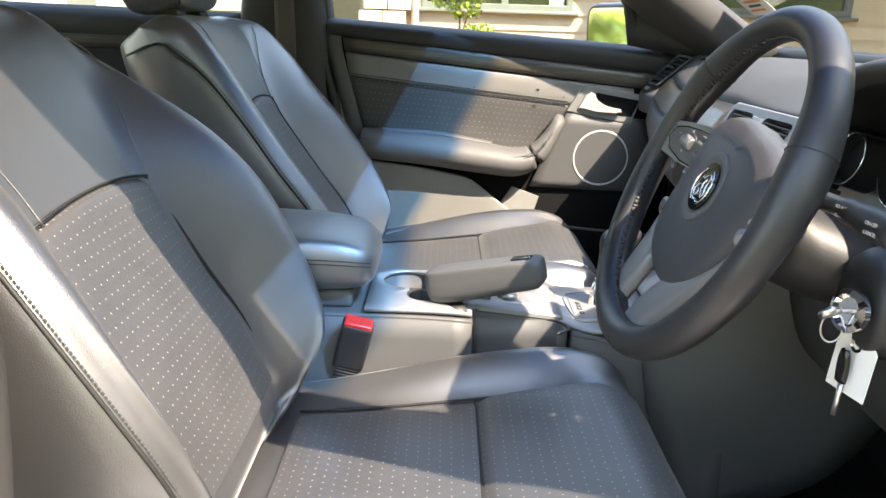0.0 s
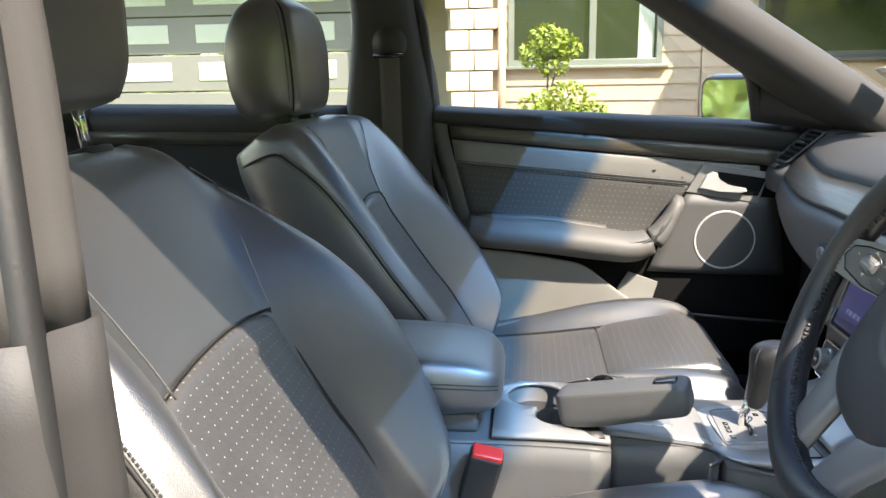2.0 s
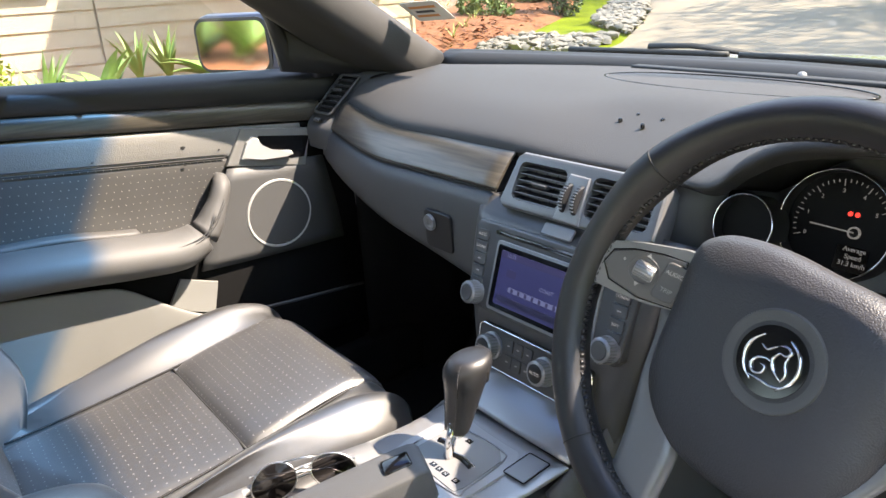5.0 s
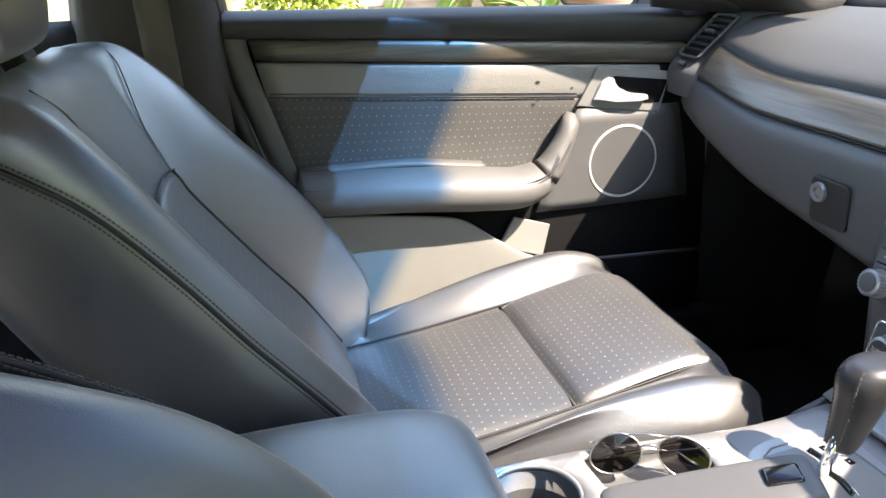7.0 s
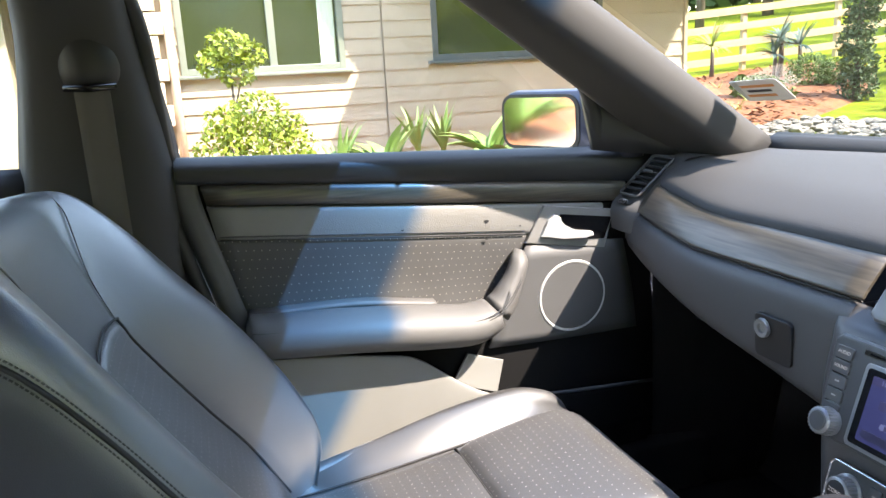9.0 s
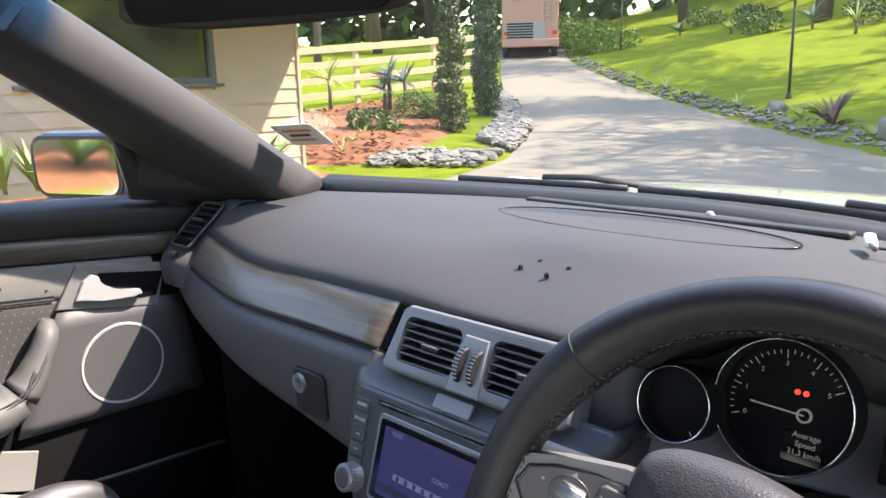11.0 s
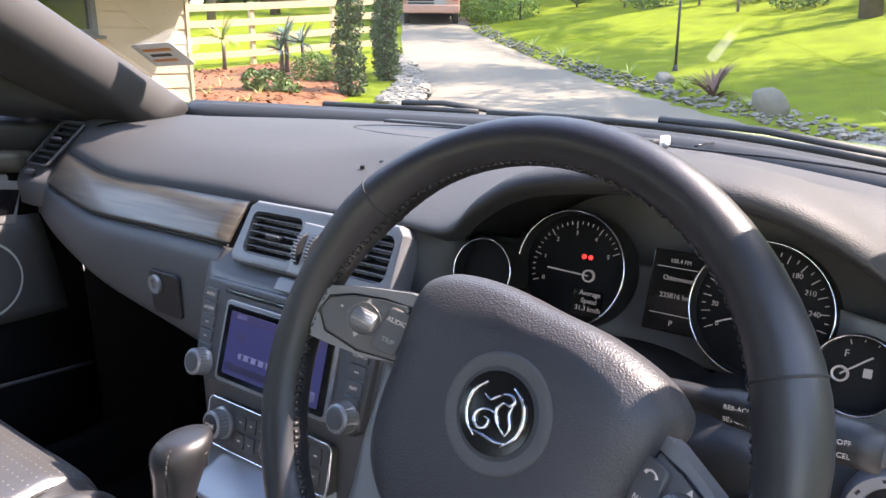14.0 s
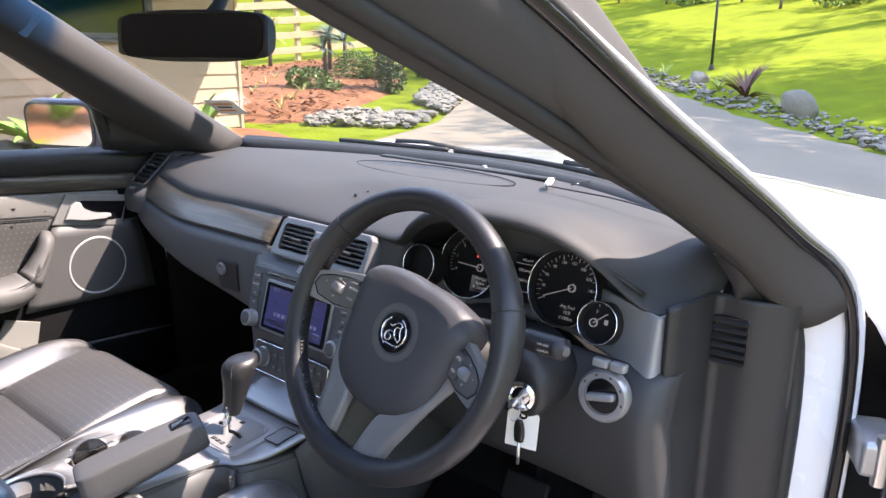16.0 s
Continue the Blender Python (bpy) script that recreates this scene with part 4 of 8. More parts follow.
surf("insert", [drow(lvl(0.872, 0.800), -0.738, 5, 0.075, FRONTW), drow(lvl(0.865, 0.79), -0.733, 5, 0.075, FRONTW), drow(lvl(0.77, 0.73), -0.739, 5, 0.075, FRONTW), drow(lvl(0.70, 0.66), -0.739, 5, 0.075, FRONTW)], PERFD, pd, 6, 4, label="perforated grey cloth insert", thick=0.006)
for dz in (0.0, 0.006):
    stitch("stitching", [dp(-0.7305 + 0.0005, y, zline(y, 0.874, 0.802) + dz) for y in np.linspace(-0.50, 0.03, 20)], pd, 0.0011)
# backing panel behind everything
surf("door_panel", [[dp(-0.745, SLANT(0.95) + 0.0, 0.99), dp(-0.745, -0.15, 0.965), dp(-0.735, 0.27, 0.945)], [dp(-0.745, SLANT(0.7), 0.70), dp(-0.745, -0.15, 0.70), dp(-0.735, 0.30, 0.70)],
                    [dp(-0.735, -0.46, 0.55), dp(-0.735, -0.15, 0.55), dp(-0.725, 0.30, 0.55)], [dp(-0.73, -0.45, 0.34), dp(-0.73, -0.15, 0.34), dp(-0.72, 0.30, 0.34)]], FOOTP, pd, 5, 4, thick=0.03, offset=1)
surf("rear_edge", [[dp(-0.742, SLANT(z) - 0.012, z), dp(-0.728, SLANT(z), z), dp(-0.730, SLANT(z) + 0.03, z)] for z in (0.995, 0.93, 0.8, 0.7, 0.62)], PANELP, pd, 3, 3, thick=0.006)
surf("speaker_panel", [[dp(-0.733, 0.03, 0.80), dp(-0.733, 0.12, 0.795), dp(-0.731, 0.23, 0.79)], [dp(-0.733, -0.02, 0.69), dp(-0.733, 0.10, 0.69), dp(-0.731, 0.25, 0.69)], [dp(-0.733, -0.05, 0.615), dp(-0.733, 0.10, 0.61), dp(-0.731, 0.26, 0.61)]], PANELP, pd, 5, 4, thick=0.008)
# armrest sweeping up into the grab handle
path = spline([(-0.712, -0.478, 0.716), (-0.695, -0.45, 0.714), (-0.687, -0.30, 0.704), (-0.687, -0.17, 0.689), (-0.690, -0.095, 0.682), (-0.694, -0.045, 0.700), (-0.699, -0.015, 0.738), (-0.708, 0.006, 0.775), (-0.722, 0.014, 0.796)], 5)
rad = np.interp(np.linspace(0, 1, len(path)), [0, 0.05, 0.35, 0.52, 0.66, 0.78, 0.92, 1], [0.016, 0.040, 0.043, 0.040, 0.029, 0.021, 0.018, 0.010])
rows = []
for i, (p, r) in enumerate(zip(path, rad)):
    d = path[min(i + 1, len(path) - 1)] - path[max(i - 1, 0)]
    d = Vector(d).normalized()
    side = Vector((1, 0, 0))
    upv = side.cross(d).normalized() * -1
    upv = upv if upv.z >= 0 or abs(upv.y) > 0.5 else -upv
    ks = 1.25 if i < 25 else 1.0
    rows.append([dp(*p) + side * (ks * r * math.cos(a)) + upv * (r * 0.88 * math.sin(a)) for a in np.linspace(0, 2 * math.pi, 13)[:-1]])
surf("armrest", rows, ARML, pd, 2, 1, ring=True, caps=True, label="padded leather armrest curving into a grab handle")
surf("arm_shelf", [[dp(-0.738, y, z + 0.002), dp(-0.712, y, z)] for y, z in ((-0.47, 0.748), (-0.3, 0.744), (-0.20, 0.730), (-0.15, 0.722))], ARML, pd, 3, 4, thick=0.01)
for dz in (0.012, 0.018):
    stitch("stitching", [dp(p[0] + 0.043 - 0.02 * max(0, (i - 28) / 20), p[1], p[2] + dz) for i, p in enumerate(path[3:32])], pd, 0.001)
# scuffs on the vinyl
for y, z, w in ((-0.045, 0.853, 0.0045), (-0.046, 0.822, 0.0035), (-0.20, 0.855, 0.002), (0.02, 0.838, 0.002)):
    plate("scuff", [(w * math.cos(a) * (1 + 0.3 * math.sin(3 * a)), w * 0.7 * math.sin(a)) for a in np.linspace(0, 2 * math.pi, 11)[:-1]], 0.0006, facing(dp(-0.7285, y, z), (1, 0, 0)), RUBBER, pd)
# release handle in its bezel
bez = plate("handle_bezel", [(-0.052, 0.045), (0.091, 0.023), (0.072, -0.048), (-0.090, -0.021)], 0.012, facing(dp(-0.7345, 0.118, 0.826), (1, 0, 0)), mat("pale_satin_plastic", (0.23, 0.227, 0.22), 0.4, 0.2, 0.1, 900, 0.05, 10), pd, 0.003, label="satin grey release handle bezel")
plate("handle_cup", [(-0.020, 0.026), (0.086, 0.010), (0.070, -0.030), (0.042, -0.028), (-0.006, -0.008), (-0.026, 0.016)], 0.0012, Matrix.Translation((0, 0, 0.0118)), BLACKG, bez, 0.0004, label="black recess behind the lever")
lever = [[(-0.066, -0.013), (-0.050, 0.020), (-0.036, 0.030), (-0.024, 0.024), (-0.020, 0.006), (0.000, -0.006), (0.044, -0.013), (0.047, -0.021), (0.030, -0.025), (-0.020, -0.021)]]
plate("release_lever", lever[0], 0.011, Matrix.Translation((0, 0, 0.0115)) @ pose(0, 0, 0, 0, -4, 0) @ Matrix.Diagonal((0.93, 0.9, 1, 1)), PALE, bez, 0.0035, label="satin chrome release lever")
# speaker
spk = turned("speaker", [(0.071, 0), (0.071, 0.006), (0.0685, 0.009), (0.065, 0.0085), (0.0635, 0.004), (0.0635, 0.0)], facing(dp(-0.7325, 0.122, 0.692), (1, 0, 0)), BRIGHT, pd, 48, label="silver ringed door speaker")
turned("grille", [(0, 0.005), (0.03, 0.0045), (0.0636, 0.003)], Matrix(), mat("speaker_mesh", (0.05, 0.05, 0.05), 0.5, 0.3, 1.0, 1500, 0.1, 30, "cell"), spk, 40)
# map pocket
rows = []
for y, zt, x in ((-0.47, 0.672, -0.705), (-0.36, 0.664, -0.695), (-0.25, 0.648, -0.69), (-0.200, 0.634, -0.69), (-0.15, 0.597, -0.69), (-0.10, 0.560, -0.69), (-0.04, 0.530, -0.69), (0.06, 0.518, -0.69), (0.28, 0.50, -0.70)):
    rows.append([dp(x - 0.012, y, zt - 0.004), dp(x, y, zt), dp(x + 0.004, y, zt - 0.012), dp(x + 0.004, y, zt - 0.08), dp(x - 0.0, y, 0.42), dp(x - 0.02, y, 0.34)])
surf("map_pocket", rows[:7], POCKETP, pd, 4, 3, thick=0.006, label="moulded grey plastic map pocket")
# front of the same pocket, its colour blackened for the footwell shade
surf("pocket_front", rows[6:], FOOTP, pd, 4, 3, thick=0.006, label="front pocket wall, coloured dark for footwell shade")
tube("pocket_rim", spline([r[1] + Vector((0.001, 0, 0.002)) for r in rows[6:]], 4), 0.0035, PANELP, pd, 8)
plate("bottle_holder", [(-0.056, -0.016), (0.030, -0.046), (0.047, 0.013), (-0.022, 0.037)], 0.006, facing(dp(-0.722, -0.073, 0.577), (1, 0, 0.1)), POCKETP, pd, 0.002)
# outer skin, seal, window and its frame
surf("outer_skin", [[dp(-0.775, -0.56, 0.98), dp(-0.87, -0.56, 0.85), dp(-0.90, -0.56, 0.6), dp(-0.85, -0.56, 0.3)], [dp(-0.775, 0.0, 0.965), dp(-0.88, 0.0, 0.83), dp(-0.91, 0.0, 0.6), dp(-0.86, 0.0, 0.3)], [dp(-0.765, 0.42, 0.93), dp(-0.87, 0.45, 0.80), dp(-0.91, 0.45, 0.6), dp(-0.87, 0.45, 0.3)]], PAINT, pd, 3, 3, thick=0.01)
pane = surf("window_pane", [[dp(-0.757, -0.57, 0.99), dp(-0.75, -0.1, 0.97), dp(-0.745, 0.16, 0.955)], [dp(-0.70, -0.58, 1.20), dp(-0.695, -0.2, 1.19), dp(-0.74, 0.15, 0.97)], [dp(-0.635, -0.60, 1.345), dp(-0.635, -0.25, 1.32), dp(-0.73, 0.14, 0.99)]], GLASS, pd, 4, 4)
pane.visible_shadow = False
fr = spline([(-0.745, -0.565, 0.99), (-0.70, -0.575, 1.18), (-0.64, -0.59, 1.34), (-0.622, -0.40, 1.345), (-0.625, -0.18, 1.295), (-0.66, 0.0, 1.185), (-0.70, 0.135, 1.085), (-0.715, 0.175, 0.97)], 5)
tube("window_frame", [dp(*p) for p in fr], 0.014, RUBBER, pd, 8)
tube("rear_seal", [dp(-0.735, SLANT(z) - 0.025, z) for z in np.linspace(1.0, 0.5, 12)], 0.012, RUBBER, pd, 8)
surf("mirror_base", [[dp(-0.73, 0.14, 1.085), dp(-0.72, 0.16, 0.965)], [dp(-0.71, 0.20, 1.05), dp(-0.71, 0.24, 0.955)], [dp(-0.70, 0.32, 0.965), dp(-0.70, 0.34, 0.945)]], DARKP, pd, 3, 3, thick=0.02, label="black corner sail panel")

# outside mirror
om = thing("wing_mirror", "dark wing mirror on the passenger door", "wing mirror", (-0.80, 0.22, 1.0))
MR = facing((-0.13, -0.060, 0.006), (0.40, -0.915, -0.03))
rows = []
for k, d in ((1.0, 0.0), (1.05, 0.010), (1.06, 0.028), (0.98, 0.055), (0.80, 0.085), (0.5, 0.100), (0.1, 0.105)):
    rows.append([MR @ Vector((x * k + 0.022 * k, y * k, -d)) for x, y in rrect(0.246, 0.120, 0.034, 3)])
surf("housing", rows, NAVY, om, 1, 3, ring=True, caps=True, label="dark painted mirror housing")
plate("glass_frame", rrect(0.207, 0.112, 0.029, 6), 0.004, MR @ Matrix.Translation((0.0, 0, -0.001)), RUBBER, om)
plate("mirror_glass", rrect(0.192, 0.099, 0.024, 6), 0.0012, MR @ Matrix.Translation((0.0, 0, 0.0032)), MIRROR, om)
surf("arm", [[(0.075, 0.055, z - 0.02), (0.075, 0.005, z - 0.02), (-0.03, 0.0, z - 0.015), (-0.06, 0.03, z - 0.015)] for z in (-0.035, 0.0, 0.02)], NAVY, om, 3, 3, ring=True, caps=True)

# seat belts on the centre pillars
for sx, y0 in ((-1, -0.645), (1, -0.66)):
    sb = thing("seat_belt", "grey seat belt hanging from its pillar anchor", "seat belt", (sx * (0.66 if sx < 0 else 0.605), y0, 1.15))
    strap = [(-sx * 0.004, 0.0, 0.0), (sx * 0.004, 0.0, -0.12), (sx * 0.018, 0.0, -0.30), (sx * 0.020, 0.005, -0.60)]
    surf("strap", [[Vector(p) + Vector((0, -0.023, 0)), Vector(p), Vector(p) + Vector((0, 0.023, 0))] for p in strap], WEB, sb, 2, 5, thick=0.0015)
    rows = [[(-sx * d * math.cos(a) + sx * 0.012, w * math.sin(a), z) for a in np.linspace(0, 2 * math.pi, 13)[:-1]] for z, w, d in ((-0.030, 0.022, 0.016), (-0.026, 0.034, 0.026), (-0.008, 0.041, 0.032), (0.018, 0.040, 0.031), (0.038, 0.030, 0.025), (0.046, 0.014, 0.014))]
    cover = surf("anchor_cover", rows, DARKP, sb, 2, 3, ring=True, caps=True, label="rounded black belt guide cover")
    tube("guide_bar", [(-sx * 0.016, -0.033, -0.029), (-sx * 0.020, 0.0, -0.031), (-sx * 0.016, 0.033, -0.029)], 0.0048, BLACKG, cover, 8)


# ---- dashboard ----
dash = thing("dashboard", "charcoal dashboard with woodgrain strip and silver centre panel", "dashboard", (0, 0.35, 0.6))
D0 = Vector((0, 0.35, 0.6))


def q(x, y, z):
    return Vector((x, y, z)) - D0


# passenger's half of the top pad; each station: front edge and how it rolls over
PX = (-0.650, -0.56, -0.45, -0.30, -0.16)
rows = []
for x in PX:
    yf = 0.228 + 0.032 * max(0, (-x - 0.45) / 0.2) ** 1.5
    b = WBASE(max(x, -0.62))[1]
    u = 0.018 * max(0.0, (-x - 0.45) / 0.215)
    rows.append([q(x, yf + 0.004, 0.874 + u), q(x, yf, 0.883 + u), q(x, yf + 0.012, 0.899 + u), q(x, 0.30, 0.926 + u * 0.5), q(x, 0.37, 0.941 + u * 0.2), q(x, 0.46, 0.951), q(x, b - 0.06, 0.950), q(x, b + 0.01, 0.945)])
# driver's half with the hood over the dials
for x, yl, zl in ((-0.02, 0.232, 0.883), (0.10, 0.225, 0.886), (0.175, 0.208, 0.890), (0.222, 0.188, 0.922), (0.28, 0.172, 0.952), (0.37, 0.168, 0.965), (0.47, 0.180, 0.957), (0.54, 0.203, 0.922), (0.585, 0.228, 0.878), (0.620, 0.244, 0.857), (0.650, 0.272, 0.851)):
    b = WBASE(min(x, 0.62))[1]
    zb = WBASE(min(max(x, 0.0), 0.62))[2] - 0.007
    k = max(0, min(1, (x - 0.45) / 0.2))
    rows.append([q(x, yl + 0.02, zl - 0.012), q(x, yl, zl), q(x, yl + 0.018, zl + 0.013), q(x, yl + 0.09, max(zl + 0.012, 0.926) - 0.008 * k), q(x, 0.38, 0.947 - 0.014 * k), q(x, 0.46, min(0.951 - 0.008 * k, zb + 0.004)), q(x, b - 0.05, min(0.950, zb)), q(x, b + 0.01, zb - 0.006)])
for dx, dy, dz in ((0.008, 0.006, 0.010), (0.004, 0.012, 0.026)):
    rows.append([p + Vector((dx, dy, -dz)) for p in rows[-1]])
surf("top_pad", rows, SOFT, dash, 5, 4, label="grained soft dashboard pad with a hood over the dials")
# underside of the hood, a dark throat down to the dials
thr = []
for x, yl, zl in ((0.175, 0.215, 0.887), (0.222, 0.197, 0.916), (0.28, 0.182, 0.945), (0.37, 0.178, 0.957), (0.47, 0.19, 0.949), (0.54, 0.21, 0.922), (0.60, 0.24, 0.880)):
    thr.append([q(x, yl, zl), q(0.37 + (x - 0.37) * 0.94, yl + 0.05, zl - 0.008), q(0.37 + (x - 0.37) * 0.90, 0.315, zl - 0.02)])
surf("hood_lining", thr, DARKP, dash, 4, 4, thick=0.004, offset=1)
# woodgrain strip and the lower panels on the passenger's side
SX = (-0.664, -0.58, -0.45, -0.30, -0.145)
edge = lambda x: 0.228 + 0.032 * max(0, (-x - 0.45) / 0.2) ** 1.5
LIFT = lambda x: 0.018 * max(0.0, (-x - 0.45) / 0.215)
VS = (((-0.722, 0.204, 0.815), (-0.69, 0.208, 0.812), (-0.657, 0.217, 0.81)), ((-0.721, 0.202, 0.855), (-0.69, 0.211, 0.852), (-0.656, 0.222, 0.850)), ((-0.723, 0.224, 0.882), (-0.6985, 0.236, 0.8755), (-0.666, 0.249, 0.873)),
      ((-0.716, 0.252, 0.910), (-0.6935, 0.266, 0.905), (-0.661, 0.275, 0.902)), ((-0.709, 0.281, 0.941), (-0.6875, 0.295, 0.9345), (-0.655, 0.308, 0.932)), ((-0.70, 0.325, 0.951), (-0.675, 0.327, 0.949), (-0.648, 0.333, 0.944)), ((-0.69, 0.42, 0.948), (-0.66, 0.42, 0.948), (-0.61, 0.42, 0.946)))
surf("vent_surround", [[q(*p) for p in r] for r in VS], PANELP, dash, 4, 4, label="charcoal surround of the outer vent")
surf("wood_strip", [[q(x, edge(x) + 0.006, 0.877 + LIFT(x)), q(x, edge(x) - 0.006, 0.870 + LIFT(x)), q(x, edge(x) - 0.026, 0.846 + LIFT(x)), q(x, edge(x) - 0.036, 0.832 + LIFT(x))] for x in SX], WOOD, dash, 4, 5, thick=0.006, offset=1, label="glossy dark woodgrain strip")
tube("strip_edge", [q(x, edge(x) - 0.038, 0.831 + LIFT(x)) for x in np.linspace(-0.645, -0.145, 24)], 0.0016, DARKP, dash, 6)
LX = (-0.70, -0.60, -0.45, -0.30, -0.19, -0.15)
rows = []
for x in LX:
    e = edge(x) - 0.002
    zb = float(np.interp(x, (-0.70, -0.44, -0.19), (0.772, 0.722, 0.680)))
    rows.append([q(x, e - 0.030, 0.830 + LIFT(x)), q(x, e - 0.044, 0.822 + LIFT(x)), q(x, e - 0.051, 0.800), q(x, e - 0.050, zb + 0.030), q(x, e - 0.042, zb + 0.008), q(x, e - 0.018, zb - 0.006), q(x, e + 0.06, zb - 0.020), q(x, e + 0.17, 0.62)])
lower = surf("glovebox_panel", rows, PANELP, dash, 4, 4, label="charcoal glovebox panel")
# dark sheets added below the dash to stop sun leaking into the footwell
for x0, x1 in ((-0.72, -0.15), (0.15, 0.72)):
    surf("underside", [[q(x0, 0.385, 0.612), q((x0 + x1) / 2, 0.385, 0.612), q(x1, 0.385, 0.612)], [q(x0, 0.55, 0.66), q((x0 + x1) / 2, 0.55, 0.66), q(x1, 0.55, 0.66)], [q(x0, 0.74, 0.72), q((x0 + x1) / 2, 0.74, 0.72), q(x1, 0.74, 0.72)]], CARPET, dash, 2, 2, thick=0.01, label="dark sheet added under the dashboard to keep sun out")
# glovebox catch
latch = plate("glovebox_catch", rrect(0.066, 0.062, 0.008), 0.006, facing(q(-0.262, 0.1765, 0.750), (0.0, -1, -0.06)), DARKP, lower, 0.002)
turned("lock_barrel", [(0.0, 0.002), (0.006, 0.003), (0.0075, 0.006), (0.0125, 0.007), (0.0135, 0.003), (0.0135, 0.0)], Matrix.Translation((-0.016, 0.012, 0.004)), GREYP, latch, 24)
# outer vent on the passenger's side
VC = [Vector(p) for p in ((-0.712, 0.225, 0.882), (-0.680, 0.237, 0.878), (-0.672, 0.300, 0.9365), (-0.699, 0.282, 0.9405))]
VN = (VC[1] - VC[0]).cross(VC[3] - VC[0]).normalized()
VN = VN if VN.z > 0 else -VN
VP = lambda s, f, d: (VC[0].lerp(VC[1], s)).lerp(VC[3].lerp(VC[2], s), f) + VN * d - D0
vent = surf("side_vent", [[VP(s, f, -0.002) for s in (-0.04, 0.3, 0.7, 1.04)] for f in (-0.03, 0.35, 0.7, 1.03)], CARPET, dash, 2, 2, thick=0.003, offset=-1, label="black outer air vent")
tube("vent_frame", [VP(s, f, 0.0045) for s, f in ((-0.08, 0.0), (-0.05, -0.035), (0.05, -0.06), (0.95, -0.06), (1.05, -0.035), (1.08, 0.0), (1.09, 0.5), (1.08, 1.0), (1.05, 1.035), (0.95, 1.06), (0.05, 1.06), (-0.05, 1.035), (-0.08, 1.0), (-0.09, 0.5))], 0.0026, PANELP, vent, 8, closed=True)
for i in range(6):
    f = 0.12 + i * 0.155
    surf("slat", [[VP(0.0, f - 0.022, 0.0045), VP(0.5, f - 0.022, 0.0045), VP(1.0, f - 0.022, 0.0045)], [VP(0.0, f + 0.018, 0.008), VP(0.5, f + 0.018, 0.0085), VP(1.0, f + 0.018, 0.008)]], DARKP, vent, 2, 2, thick=0.0018)
tube("tab", [VP(0.25, 0.585, 0.010), VP(0.5, 0.585, 0.0115), VP(0.75, 0.585, 0.010)], 0.003, PANELP, vent, 8)
tube("thumbwheel", [VP(0.3, -0.25, 0.003), VP(0.75, -0.25, 0.003)], 0.0042, DARKP, vent, 10)
for k in range(5):
    tube("rib", [VP(0.34 + 0.09 * k, -0.31, 0.005), VP(0.34 + 0.09 * k, -0.25, 0.0076), VP(0.34 + 0.09 * k, -0.19, 0.005)], 0.0007, GREYP, vent, 5)
# bolts left from a phone holder
for x, y in ((-0.017, 0.333), (0.026, 0.328), (-0.030, 0.312), (0.012, 0.305)):
    z = float(np.interp(y, [0.30, 0.37], [0.926, 0.941]))
    turned("dash_stud", [(0, 0.0016), (0.0015, 0.0014), (0.0028, 0.0004), (0.0031, -0.004)], Matrix.Translation(q(x, y, z - 0.0024)), BLACKG, dash, 16)
# oval speaker grille and slot tray on top
gr = oval(0.425, 0.125, 48)
plate("speaker_grille", [(x, y * (1.0 if y > 0 else 0.8)) for x, y in gr], 0.004, Matrix.Translation(q(0.003, 0.488, 0.9462)) @ pose(0, 0, 0, 1.5, 0.4, -2), mat("dash_mesh", (0.020, 0.020, 0.021), 0.5, 0, 1.0, 900, 0.05, 30, "cell"), dash, 0.0015, label="oval mesh speaker grille")
tube("grille_groove", [q(0.003, 0.488, 0.9515) + pose(0, 0, 0, 1.5, 0, -2) @ Vector((x * 1.012, y * (1.0 if y > 0 else 0.8) * 1.03, 0.0)) for x, y in gr], 0.0012, BLACKG, dash, 6, closed=True)
tray = box("slot_tray", 0.48, 0.022, 0.008, Matrix.Translation(q(0.0, 0.592, 0.9505)) @ pose(0, 0, 0, 0, 0, -2), RUBBER, dash, 0.003, label="black slot tray by the windscreen")
turned("sun_sensor", [(0, 0.006), (0.004, 0.005), (0.0065, 0.002), (0.007, -0.002)], Matrix.Translation(q(0.06, 0.60, 0.954)), GREYP, dash, 16)
for x in (-0.42, 0.30):
    tube("pad_joint", [q(x, 0.60 - 0.05 * (x > 0), 0.953), q(x, WBASE(x)[1] - 0.01, 0.951)], 0.0012, BLACKG, dash, 6)

# ---- centre stack ----
stack = thing("centre_stack", "grey centre stack with screen, vents and climate controls", "centre stack", (0, 0.2, 0.6))
S0 = Vector((0, 0.2, 0.6))


def sq(x, y, z):
    return Vector((x, y, z)) - S0


surf("housing", [[sq(-w, y + 0.06, z), sq(-w, y + 0.012, z), sq(-w + 0.012, y, z), sq(0, y - 0.001, z), sq(w - 0.012, y, z), sq(w, y + 0.012, z), sq(w, y + 0.06, z)] for w, y, z in ((0.165, 0.20, 0.82), (0.160, 0.182, 0.805), (0.150, 0.168, 0.79), (0.143, 0.150, 0.73), (0.130, 0.140, 0.66), (0.118, 0.132, 0.60), (0.112, 0.125, 0.56))], HUNITP, stack, 4, 4, thick=0.01, offset=1, label="satin grey stack housing")
